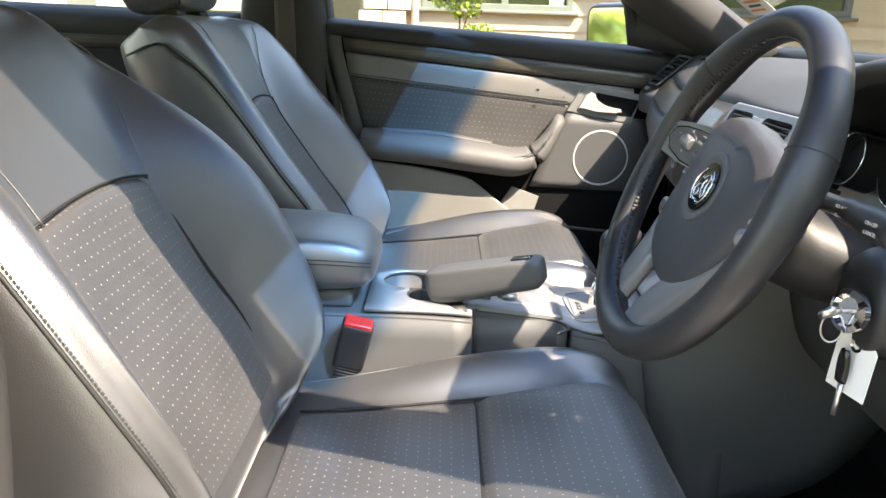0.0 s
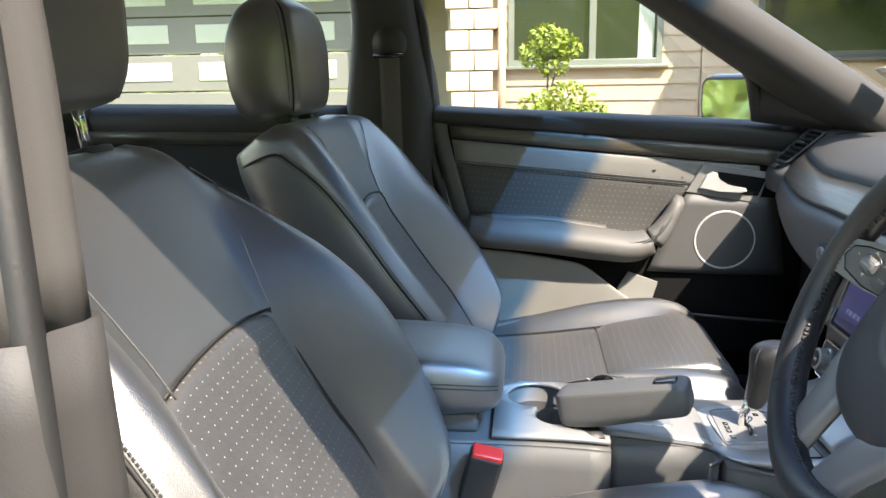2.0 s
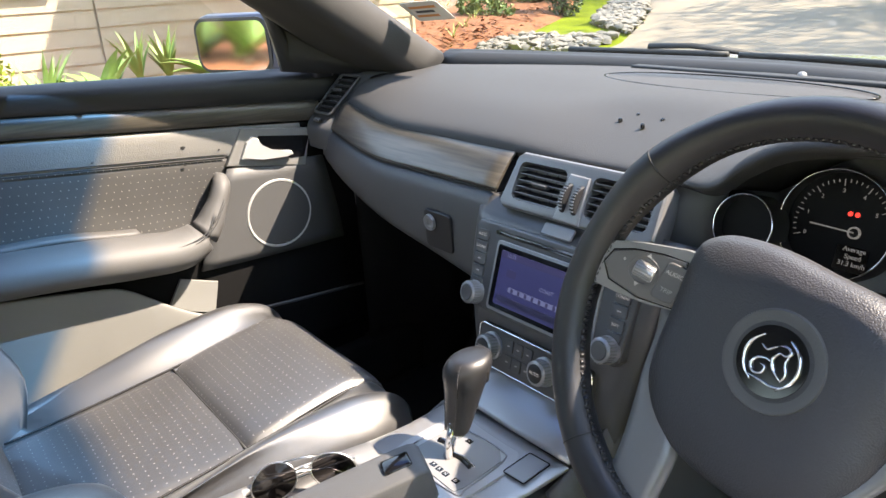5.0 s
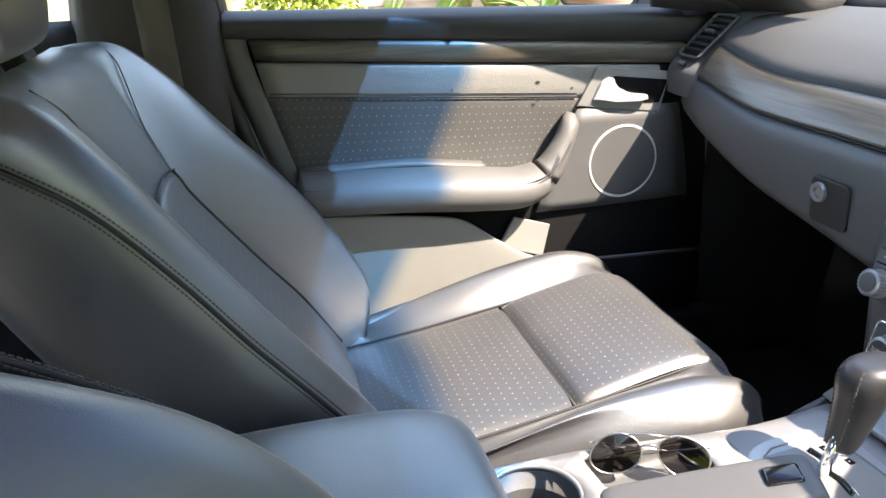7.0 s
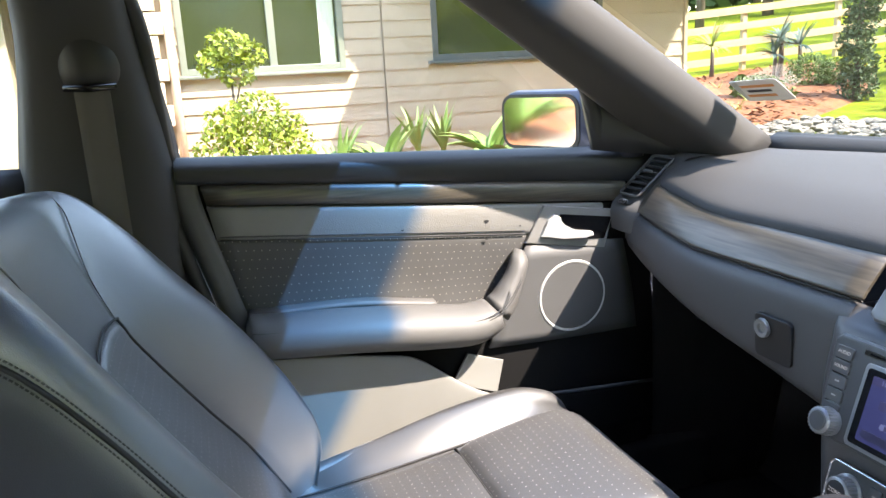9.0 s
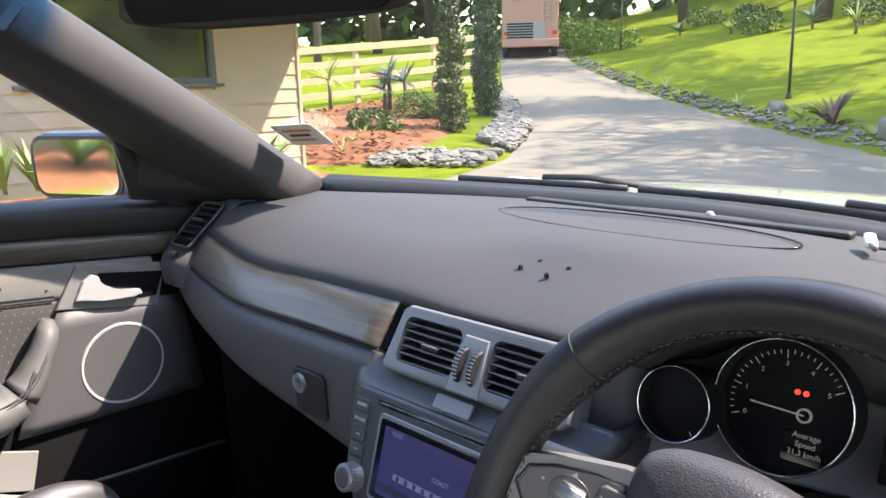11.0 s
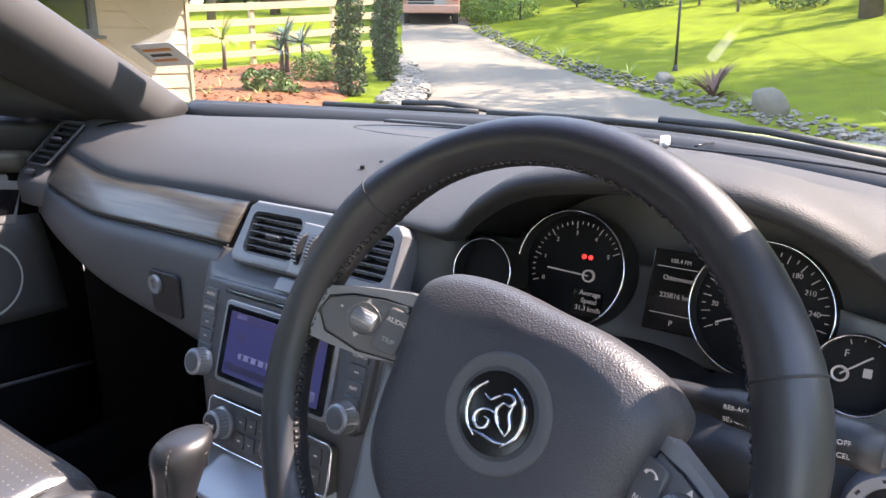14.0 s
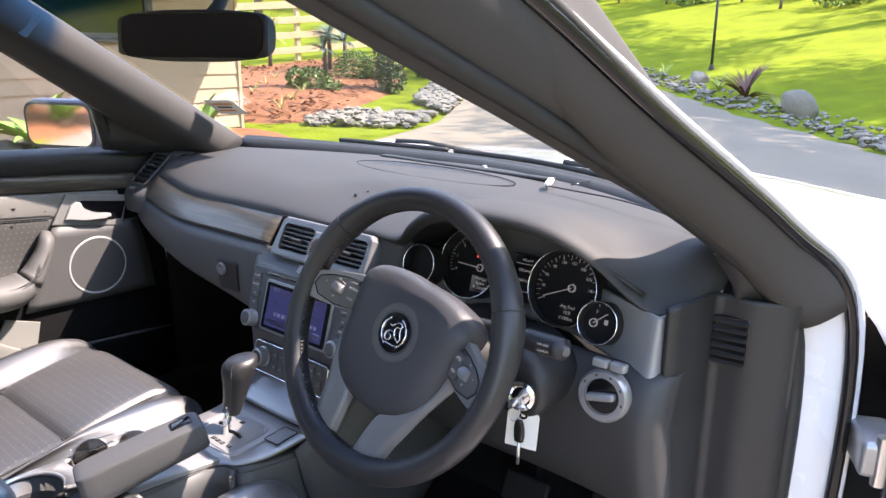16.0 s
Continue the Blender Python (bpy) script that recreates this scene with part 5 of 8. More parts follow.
# vent pair
vm = facing(sq(0.004, 0.192, 0.849), (0, -0.88, 0.47))
outer = [(-0.116, -0.034), (0.122, -0.034), (0.131, -0.026), (0.127, 0.034), (0.117, 0.044), (-0.106, 0.044), (-0.116, 0.036), (-0.124, -0.027)]
bez = plate("vent_bezel", outer, 0.03, vm @ Matrix.Translation((0, 0, -0.022)), VENTP, stack, 0.006, label="satin grey vent surround")
cut = []
for cx, vw in ((-0.062, 0.086), (0.070, 0.094)):
    c = plate("cutter", rrect(vw, 0.052, 0.010), 0.05, vm @ Matrix.Translation((cx, 0.005, -0.012)), DARKP, stack)
    cut.append(c)
carve(bez, cut)
for cx, vw in ((-0.062, 0.087), (0.070, 0.095)):
    vt = plate("vent", rrect(vw, 0.053, 0.010), 0.004, vm @ Matrix.Translation((cx, 0.005, -0.017)), BLACKG, stack, label="black slatted air vent")
    for i in range(6):
        sl = box("slat", vw - 0.002, 0.0020, 0.015, pose(0, -0.0215 + i * 0.0086, 0.014, 24), DARKP, vt, 0.0006, 1)
        box("slat_edge", vw - 0.003, 0.0012, 0.0012, pose(0, 0.0004, 0.0076), GREYP, sl)
    for i in range(4):
        box("vane", 0.0018, 0.052, 0.006, pose(-0.030 + i * 0.020, 0, 0.002), DARKP, vt)
    tb = box("tab", 0.026, 0.007, 0.012, pose(0.004, -0.001, 0.022, 20), DARKP, vt, 0.003)
    box("tab_edge", 0.022, 0.0014, 0.0014, pose(0, 0.0024, 0.0058), GREYP, tb)
mid = plate("wheel_panel", [(-0.021, -0.030), (0.022, -0.030), (0.017, 0.030), (-0.016, 0.031)], 0.006, vm @ Matrix.Translation((0.002, -0.003, 0.005)), GREYP, stack, 0.003)
for cx in (-0.009, 0.010):
    tw = turned("thumbwheel", [(0, -0.004), (0.012, -0.004), (0.013, -0.002), (0.013, 0.002), (0.012, 0.004), (0, 0.004)], Matrix.Translation((cx, 0.0, 0.003)) @ pose(0, 0, 0, 0, 90, 0) @ Matrix.Diagonal((1, 1.5, 1, 1)), DARKP, mid, 24)
    for k in range(-4, 5):
        box("rib", 0.0066, 0.0016, 0.0012, Matrix.Translation((cx, k * 0.0038, 0.0165 - 0.00032 * k * k)), GREYP, mid)
# head unit
hm = facing(sq(-0.0, 0.149, 0.742), (0, -0.957, 0.29))
outl = [(-0.134, -0.050), (-0.125, -0.058), (0.125, -0.058), (0.134, -0.050), (0.142, 0.052), (0.134, 0.060), (-0.134, 0.060), (-0.142, 0.052)]
hu = plate("head_unit", outl, 0.018, hm @ Matrix.Translation((0, 0, -0.004)), HUNITP, stack, 0.004, label="grey head unit with colour screen")
plate("screen_frame", rrect(0.184, 0.094, 0.006), 0.003, Matrix.Translation((-0.0, -0.007, 0.0175)), SILVER, hu, 0.0012)
plate("screen_bezel", rrect(0.174, 0.085, 0.004), 0.0022, Matrix.Translation((-0.0, -0.007, 0.0195)), BLACKG, hu, 0.0008)
SCR = glow("screen_blue", (0.035, 0.04, 0.14), 0.08)
SCRL = glow("screen_pale", (0.16, 0.19, 0.36), 0.08)
SCRD = glow("screen_dark", (0.025, 0.025, 0.08), 0.15)
screen = plate("screen", rrect(0.160, 0.080, 0.002), 0.001, Matrix.Translation((0.0, -0.007, 0.0214)) @ Matrix.Diagonal((0.97, 0.9, 1, 1)), SCR, hu, label="lit navy blue radio screen")
plate("status_bar", rrect(0.160, 0.010, 0.001), 0.0003, Matrix.Translation((0, 0.035, 0.001)), SCRD, screen)
plate("tuner_bar", rrect(0.120, 0.007, 0.002), 0.0003, Matrix.Translation((0.004, -0.013, 0.001)), SCRL, screen)
for k in range(9):
    box("tick", 0.0045, 0.006, 0.0003, pose(-0.048 + k * 0.013, -0.013, 0.0016), SCRD, screen)
plate("menu_bar", rrect(0.150, 0.010, 0.002), 0.0003, Matrix.Translation((0, -0.030, 0.001)), mat("screen_violet", (0.05, 0.045, 0.09), 0.3), screen)
for cx, cy in ((-0.055, 0.010), (0.058, 0.004), (0.066, -0.028)):
    plate("soft_key", rrect(0.018, 0.011, 0.002), 0.0003, Matrix.Translation((cx, cy, 0.001)), SCRL if cy < -0.02 else SCRD, screen)
words("station", "COAST", 0.0075, Matrix.Translation((0.012, 0.004, 0.0012)), SCRL, screen)
words("clock", "10:33", 0.008, Matrix.Translation((-0.06, 0.035, 0.0014)), SCRL, screen)
plate("disc_slot", rrect(0.20, 0.006, 0.0025), 0.001, Matrix.Translation((0.0, 0.049, 0.0175)), CHROME, hu, label="chrome edged disc slot")
plate("slot_gap", rrect(0.185, 0.002, 0.0008), 0.0006, Matrix.Translation((0.0, 0.0485, 0.0184)), BLACKG, hu)
# white print on the controls, with a faint glow of its own added
GLOW_INK = glow("glowing_white_ink", (0.6, 0.6, 0.6), 0.04)
for sx in (-1, 1):
    names = ("AUDIO", "SOUND", "", "", "") if sx < 0 else ("CD", "CONFIG", "", "NAV", "")
    for k in range(5):
        bt = plate("button", rrect(0.022, 0.0140, 0.002), 0.003, Matrix.Translation((sx * (0.121 + 0.0008 * (2 - k)), 0.040 - k * 0.0165, 0.0175)), PANELP, hu, 0.001)
        if names[k]:
            words("print", names[k], 0.0052, Matrix.Translation((0, 0, 0.0032)), GLOW_INK, bt)
        else:
            box("mark", 0.006, 0.0016, 0.0004, pose(0, 0, 0.0032), GLOW_INK, bt)
        box("button_edge", 0.020, 0.0008, 0.002, Matrix.Translation((sx * (0.121 + 0.0008 * (2 - k)), 0.0318 - k * 0.0165, 0.0185)), CHROME, hu)
    kb = turned("knob", [(0, 0.024), (0.0125, 0.024), (0.0145, 0.022), (0.015, 0.012), (0.0165, 0.010), (0.0165, 0.0), (0, 0)], Matrix.Translation((sx * 0.117, -0.040, 0.012)), SILVER, hu, 32, label="ribbed satin silver knob")
    for k in range(24):
        a = 2 * math.pi * k / 24
        box("rib", 0.0011, 0.0016, 0.012, Matrix.Rotation(a, 4, "Z") @ Matrix.Translation((0.0152, 0, 0.016)), GREYP, kb)
    turned("cap", [(0, 0.0255), (0.010, 0.0252), (0.0115, 0.0238)], Matrix(), PANELP, kb, 24)
# hazard switch between vents and head unit
plate("hazard_switch", rrect(0.05, 0.016, 0.003), 0.004, facing(sq(0.0, 0.168, 0.808), (0, -0.75, 0.66)) @ Matrix.Translation((0, 0, 0.004)), GREYP, stack, 0.0015)
# climate panel
cm = facing(sq(-0.006, 0.130, 0.638), (0, -0.97, 0.22))
cl = plate("climate_panel", rrect(0.205, 0.058, 0.008), 0.014, cm, PANELP, stack, 0.003, label="black climate control panel")
tube("climate_edge", [cm @ Vector((x, y, 0.0135)) for x, y in rrect(0.203, 0.056, 0.008)], 0.0016, CHROME, stack, 6, closed=True)
for cx, txt in ((-0.072, "ZONE"), (0.028, "AUTO")):
    kb = turned("climate_knob", [(0, 0.020), (0.0135, 0.020), (0.0155, 0.0185), (0.0165, 0.006), (0.019, 0.004), (0.019, 0)], Matrix.Translation((cx, 0.002, 0.013)), SILVER, cl, 32, label="silver ringed climate knob")
    turned("cap", [(0, 0.0212), (0.011, 0.021), (0.013, 0.0195)], Matrix(), DARKP, kb, 24)
    words("print", txt, 0.0062, Matrix.Translation((0, 0, 0.0215)), GLOW_INK, kb)
    for k in range(24):
        box("rib", 0.0012, 0.0018, 0.012, Matrix.Rotation(2 * math.pi * k / 24, 4, "Z") @ Matrix.Translation((0.0162, 0, 0.012)), GREYP, kb)
for k, cx in enumerate((-0.040, -0.022, -0.004, 0.062, 0.082)):
    for cy in (0.012, -0.010):
        bt = plate("button", rrect(0.015, 0.018, 0.002), 0.0025, Matrix.Translation((cx, cy, 0.0135)), PANELP, cl, 0.001)
        box("mark", 0.0045, 0.0014, 0.0004, pose(0, 0, 0.0027), GLOW_INK, bt)
# lid in front of the selector
lid = surf("storage_lid", [[sq(-w, y, z), sq(0, y - 0.002, z), sq(w, y, z)] for w, y, z in ((0.098, 0.132, 0.616), (0.100, 0.118, 0.602), (0.107, 0.090, 0.588), (0.110, 0.068, 0.5740))], SILVER, stack, 3, 4, thick=0.006, offset=1, label="satin silver storage lid")
box("finger_pull", 0.030, 0.004, 0.003, Matrix.Translation(sq(0.012, 0.102, 0.592)) @ pose(0, 0, 0, 22), CHROME, lid, 0.001)
# flank panels running down from the stack to the console
for sx in (-1, 1):
    surf("flank", [[sq(sx * 0.165, 0.21, 0.82), sq(sx * 0.150, 0.19, 0.75), sq(sx * 0.128, 0.165, 0.66), sq(sx * 0.112, 0.11, 0.59), sq(sx * 0.112, 0.03, 0.556)], [sq(sx * 0.172, 0.26, 0.80), sq(sx * 0.165, 0.25, 0.70), sq(sx * 0.150, 0.24, 0.60), sq(sx * 0.145, 0.16, 0.50), sq(sx * 0.130, 0.05, 0.44)], [sq(sx * 0.172, 0.40, 0.78), sq(sx * 0.165, 0.40, 0.65), sq(sx * 0.155, 0.40, 0.50), sq(sx * 0.15, 0.3, 0.35), sq(sx * 0.14, 0.1, 0.28)]], PANELP, stack, 4, 4, thick=0.008, offset=0)

# ---- instruments ----
inst = thing("instrument_cluster", "dark instrument cluster with chrome ringed lit dials", "instruments", (0.37, 0.30, 0.85))
I0 = Vector((0.37, 0.30, 0.85))


def iq(x, y, z):
    return Vector((x, y, z)) - I0


surf("fascia", [[iq(x, y, min(z, 0.87 + 0.08 * max(0.0, 1 - (abs(x - 0.37) / 0.225) ** 4))) for x in (0.14, 0.20, 0.30, 0.37, 0.44, 0.54, 0.59)] for y, z in ((0.31, 0.780), (0.312, 0.80), (0.318, 0.84), (0.322, 0.865), (0.328, 0.95))], PANELP, inst, 4, 4, thick=0.01, offset=1)
surf("fascia_infill", [[iq(x, y + dy, z) for x, y in ((0.118, 0.216), (0.138, 0.221), (0.155, 0.232), (0.164, 0.250))] for dy, z in ((0.002, 0.800), (0.004, 0.840), (0.008, 0.866), (0.020, 0.884))], PANELP, inst, 3, 3, thick=0.006, offset=1, label="charcoal fascia beside the centre vents")
DIAL_W = glow("dial_white", (0.5, 0.5, 0.5), 0.035)
DIAL_R = glow("dial_red", (1.0, 0.05, 0.04), 0.22)


def dial(x, y, z, r, label):
    m = facing(iq(x, y, z), (0.0, -0.96, 0.28))
    d = turned("dial", [(r * 1.0, -0.03), (r, 0.004), (r * 0.985, 0.0065), (r * 0.965, 0.005), (r * 0.955, -0.010)], m, DARKP, inst, 64, label=label)
    tube("chrome_ring", [(r * 0.985 * math.cos(a), r * 0.985 * math.sin(a), 0.0065) for a in np.linspace(0, 2 * math.pi, 65)[:-1]], 0.0010, CHROME, d, 8, closed=True)
    turned("face", [(0, -0.010), (r * 0.955, -0.010)], Matrix(), DIALFACE, d, 48)
    return d


def ticks(d, r, a0, a1, n, major, long=0.13, short=0.06):
    for k in range(n + 1):
        a = radians(a0 + (a1 - a0) * k / n)
        ln = r * (long if k % major == 0 else short)
        rr = r * 0.88 - ln / 2
        box("tick", 0.0008, ln, 0.0004, Matrix.Translation((rr * math.sin(a), rr * math.cos(a), -0.0095)) @ Matrix.Rotation(-a, 4, "Z"), DIAL_W, d)


def pointer(d, hub, a, ln):
    a = radians(a)
    box("needle", 0.0014, ln, 0.0008, Matrix.Translation((hub[0] + ln / 2 * math.sin(a), hub[1] + ln / 2 * math.cos(a), -0.006)) @ Matrix.Rotation(-a, 4, "Z"), DIAL_W, d)
    turned("hub", [(0.0045, -0.0062), (0.0062, -0.0055), (0.0062, -0.009)], Matrix.Translation((hub[0], hub[1], 0)), DIAL_W, d, 24)
    turned("hub_cap", [(0, -0.0058), (0.0046, -0.0062)], Matrix.Translation((hub[0], hub[1], 0)), DIALFACE, d, 24)


g = dial(0.202, 0.240, 0.848, 0.034, "chrome ringed temperature dial")
ticks(g, 0.034, 60, 150, 6, 3)
tacho = dial(0.282, 0.272, 0.858, 0.0575, "chrome ringed rev counter")
ticks(tacho, 0.0545, -112, 62, 25, 5)
for k, n in enumerate("012345"):
    a = radians(-112 + 174 * k / 5)
    words("numeral", n, 0.0060, Matrix.Translation((0.036 * math.sin(a), 0.036 * math.cos(a), -0.0095)), DIAL_W, tacho)
pointer(tacho, (0.016, -0.004), -88, 0.045)
for cx in (0.007, 0.014):
    turned("warning_light", [(0, 0), (0.0024, 0), (0.0024, -0.001)], Matrix.Translation((cx, 0.014, -0.0092)), DIAL_R, tacho, 16)
plate("trip_panel", rrect(0.032, 0.026, 0.002), 0.0004, Matrix.Translation((0.018, -0.031, -0.0096)), BLACKG, tacho)
for k, t in enumerate(("Average", "Speed", "31.3 km/h")):
    words("readout", t, 0.0068, Matrix.Translation((0.020, -0.021 - 0.0075 * k, -0.0090)), DIAL_W, tacho)
spd = dial(0.459, 0.272, 0.853, 0.0585, "chrome ringed speedometer")
ticks(spd, 0.0585, -118, 100, 26, 2)
for k in range(0, 27, 3):
    a = radians(-118 + 218 * k / 26)
    words("numeral", str(k * 10), 0.0062, Matrix.Translation((0.040 * math.sin(a), 0.040 * math.cos(a), -0.0095)), DIAL_W, spd)
pointer(spd, (0.010, 0.003), -114, 0.050)
for k, t in enumerate(("Avg Fuel", "12.0", "l/100km")):
    words("readout", t, 0.0072, Matrix.Translation((0.008, -0.026 - 0.0088 * k, -0.0090)), DIAL_W, spd)
fuel = dial(0.540, 0.236, 0.829, 0.0305, "chrome ringed fuel dial")
ticks(fuel, 0.0305, -20, 110, 6, 3)
words("numeral", "F", 0.008, Matrix.Translation((-0.010, 0.014, -0.0095)), DIAL_W, fuel)
pointer(fuel, (-0.012, -0.002), 50, 0.026)
box("pump_mark", 0.006, 0.007, 0.0004, pose(0.006, 0.002, -0.0094), DIAL_W, fuel)
dm = facing(iq(0.383, 0.286, 0.850), (0.0, -0.96, 0.28))
disp = plate("trip_display", rrect(0.052, 0.075, 0.002), 0.004, dm, BLACKG, inst, 0.001, label="lit trip computer display")
for t, cy, sz in (("105.4 FM", 0.028, 0.0052), ("Odometer", 0.012, 0.0064), ("225816 km", -0.004, 0.0064), ("P", -0.029, 0.007)):
    words("readout", t, sz, Matrix.Translation((0.0, cy, 0.0042)), DIAL_W, disp)
for cy in (0.022, -0.021):
    box("rule", 0.042, 0.0007, 0.0004, pose(0, cy, 0.0042), DIAL_W, disp)

# ---- driver's lower panels, light switch, column ----
dl = thing("driver_lower_panel", "charcoal knee panel with light switch", "dash panel", (0.4, 0.25, 0.6))
L0 = Vector((0.4, 0.25, 0.6))


def lq(x, y, z):
    return Vector((x, y, z)) - L0


surf("fascia_strip", [[lq(x, 0.24 + dx + dy, z) for x, dx in ((0.155, -0.008), (0.20, 0.030), (0.28, 0.060), (0.37, 0.068), (0.46, 0.060), (0.54, 0.024), (0.60, -0.008), (0.632, -0.020), (0.642, 0.01))] for dy, z in ((0.010, 0.862), (0.006, 0.848), (-0.004, 0.795), (-0.010, 0.780))], GREYP, dl, 4, 3, thick=0.008, offset=1, label="satin grey fascia strip")
surf("knee_panel", [[lq(0.15, y + 0.01, z), lq(0.30, y, z), lq(0.45, y, z), lq(0.58, y - 0.008, z), lq(0.640, y - 0.014, z), lq(0.650, y + 0.03, z)] for y, z in ((0.242, 0.779), (0.222, 0.767), (0.205, 0.72), (0.215, 0.65), (0.25, 0.57), (0.33, 0.53))], KNEEP, dl, 4, 4, thick=0.008, offset=1, label="charcoal knee panel")
surf("end_panel", [[lq(0.640, 0.225, z), lq(0.655, 0.29, z), lq(0.665, 0.334, z), lq(0.72, 0.335, z), lq(0.765, 0.36, z)] for z in (0.36, 0.55, 0.75, 0.85, 0.878)], DARKP, dl, 3, 3, thick=0.008, offset=1, label="black dashboard end panel")
ev = plate("end_vent", rrect(0.050, 0.070, 0.006), 0.006, facing(lq(0.690, 0.330, 0.815), (0.08, -1, 0.0)), BLACKG, dl, 0.002, label="black slatted vent")
for k in range(6):
    box("slat", 0.044, 0.003, 0.010, pose(0, -0.030 + 0.012 * k, 0.006, 30), DARKP, ev)
lm = facing(lq(0.583, 0.184, 0.753), (0.03, -0.97, 0.12))
ls = turned("light_switch", [(0.036, -0.006), (0.036, 0.008), (0.033, 0.012), (0.025, 0.012), (0.0235, 0.007)], lm, SILVER, dl, 40, label="silver rotary light switch")
turned("dial_face", [(0, 0.008), (0.0235, 0.0075)], Matrix(), BLACKG, ls, 32)
box("grip", 0.040, 0.010, 0.014, pose(0, 0, 0.013, 0, 0, 12), GREYP, ls, 0.004, 3)
for k in range(5):
    a = radians(-60 + 40 * k)
    box("mark", 0.004, 0.0022, 0.0004, Matrix.Translation((0.0295 * math.sin(a), 0.0295 * math.cos(a), 0.0122)) @ Matrix.Rotation(-a, 4, "Z"), DARKP, ls)
for cx in (-0.012, 0.013):
    box("dimmer", 0.022, 0.012, 0.014, lm @ pose(cx + 0.004, 0.044, 0.006), GREYP, dl, 0.003)
# steering column shroud, ignition, stalks
surf("column_shroud", [[lq(0.37 + w * math.cos(a), y, zc + h * math.sin(a)) for a in np.linspace(0, 2 * math.pi, 11)[:-1]] for y, w, h, zc in ((0.055, 0.045, 0.045, 0.812), (0.075, 0.075, 0.050, 0.795), (0.14, 0.088, 0.052, 0.775), (0.24, 0.095, 0.055, 0.760))], DARKP, dl, 3, 3, ring=True, caps=True, label="black steering column shroud")
surf("ignition_housing", [[lq(0.466 + 0.010 * k, y - 0.006, 0.759) + Vector((r * math.cos(a), 0, r * math.sin(a))) for a in np.linspace(0, 2 * math.pi, 11)[:-1]] for k, (y, r) in enumerate(((0.215, 0.06), (0.16, 0.055), (0.125, 0.048), (0.115, 0.03)))], DARKP, dl, 3, 2, ring=True, caps=True)
turned("ignition_barrel", [(0.020, 0), (0.020, 0.006), (0.015, 0.008), (0.012, 0.004), (0, 0.004)], facing(lq(0.507, 0.098, 0.760), (0.25, -0.95, 0.1)), CHROME, dl, 24)
for sx in (-1, 1):
    st = [lq(0.37 + sx * 0.06, 0.088, 0.845), lq(0.37 + sx * 0.11, 0.088, 0.847), lq(0.37 + sx * 0.155, 0.087, 0.846), lq(0.37 + sx * 0.205, 0.087, 0.845)]
    stalk = tube("stalk", spline(st, 4), [0.009] * 5 + [0.012] * 3 + [0.014] * 5, DARKP, dl, 12, label="black column stalk")
    turned("stalk_button", [(0, 0.004), (0.006, 0.004), (0.0075, 0.001), (0.0075, -0.002)], facing(lq(0.37 + sx * 0.206, 0.084, 0.845), (sx, -0.4, 0)), PANELP, stalk, 20)
    if sx > 0:
        for k, t in enumerate(("RES-ACC", "SET-DEC")):
            words("print", t, 0.0042, facing(lq(0.497, 0.0765, 0.8515 - 0.008 * k), (0.1, -1, 0.15)), GLOW_INK, stalk)
        for k, t in enumerate(("ON-OFF", "CANCEL")):
            words("print", t, 0.0042, facing(lq(0.552, 0.0725, 0.8505 - 0.008 * k), (0.1, -1, 0.15)), GLOW_INK, stalk)
# pedals in the dark footwell
for x, w, h in ((0.30, 0.10, 0.06), (0.46, 0.05, 0.11)):
    pe = box("pedal", w, 0.02, h, Matrix.Translation(lq(x, 0.44, 0.36)) @ pose(0, 0, 0, -25), RUBBER, dl, 0.006)
    box("pedal_arm", 0.015, 0.02, 0.20, pose(0, 0.03, 0.12, 10), DARKP, pe)

# ---- steering wheel ----
TILT = radians(23.7)
sw = thing("steering_wheel", "black leather steering wheel with grey spokes", "steering wheel", (0.365, 0.0, 0.842))
sw.rotation_mode = "QUATERNION"
sw.rotation_quaternion = (Matrix.Rotation(radians(90) - TILT, 3, "X") @ Matrix.Rotation(radians(-12.5), 3, "Z")).to_quaternion()
# local: x right, y up the wheel, z towards the driver
R = 0.1785
rim = []
for k in range(72):
    a = 2 * math.pi * k / 72
    deg = math.degrees(a) % 360
    fat = 1.0 + 0.18 * math.exp(-((deg - 152) / 15) ** 2) + 0.18 * math.exp(-((deg - 28) / 15) ** 2) + 0.06 * math.exp(-((deg - 270) / 30) ** 2)
    rim.append([((R + 0.0165 * fat * math.cos(b)) * math.cos(a), (R + 0.0165 * fat * math.cos(b)) * math.sin(a), -0.001 + 0.0185 * fat * math.sin(b)) for b in np.linspace(0, 2 * math.pi, 15)[:-1]])
rim.append(rim[0])
surf("rim", rim, RIML, sw, 2, 1, ring=True, label="worn black leather rim")
for a in (33, 149, 236, 292):
    rr = radians(a)
    f = 1.0 + 0.18 * math.exp(-((a - 152) / 15) ** 2) + 0.18 * math.exp(-((a - 28) / 15) ** 2)
    tube("rim_seam", [((R + (0.0166 * f) * math.cos(b)) * math.cos(rr), (R + (0.0166 * f) * math.cos(b)) * math.sin(rr), -0.001 + (0.0186 * f) * math.sin(b)) for b in np.linspace(0, 2 * math.pi, 17)[:-1]], 0.0009, RUBBER, sw, 6, closed=True)
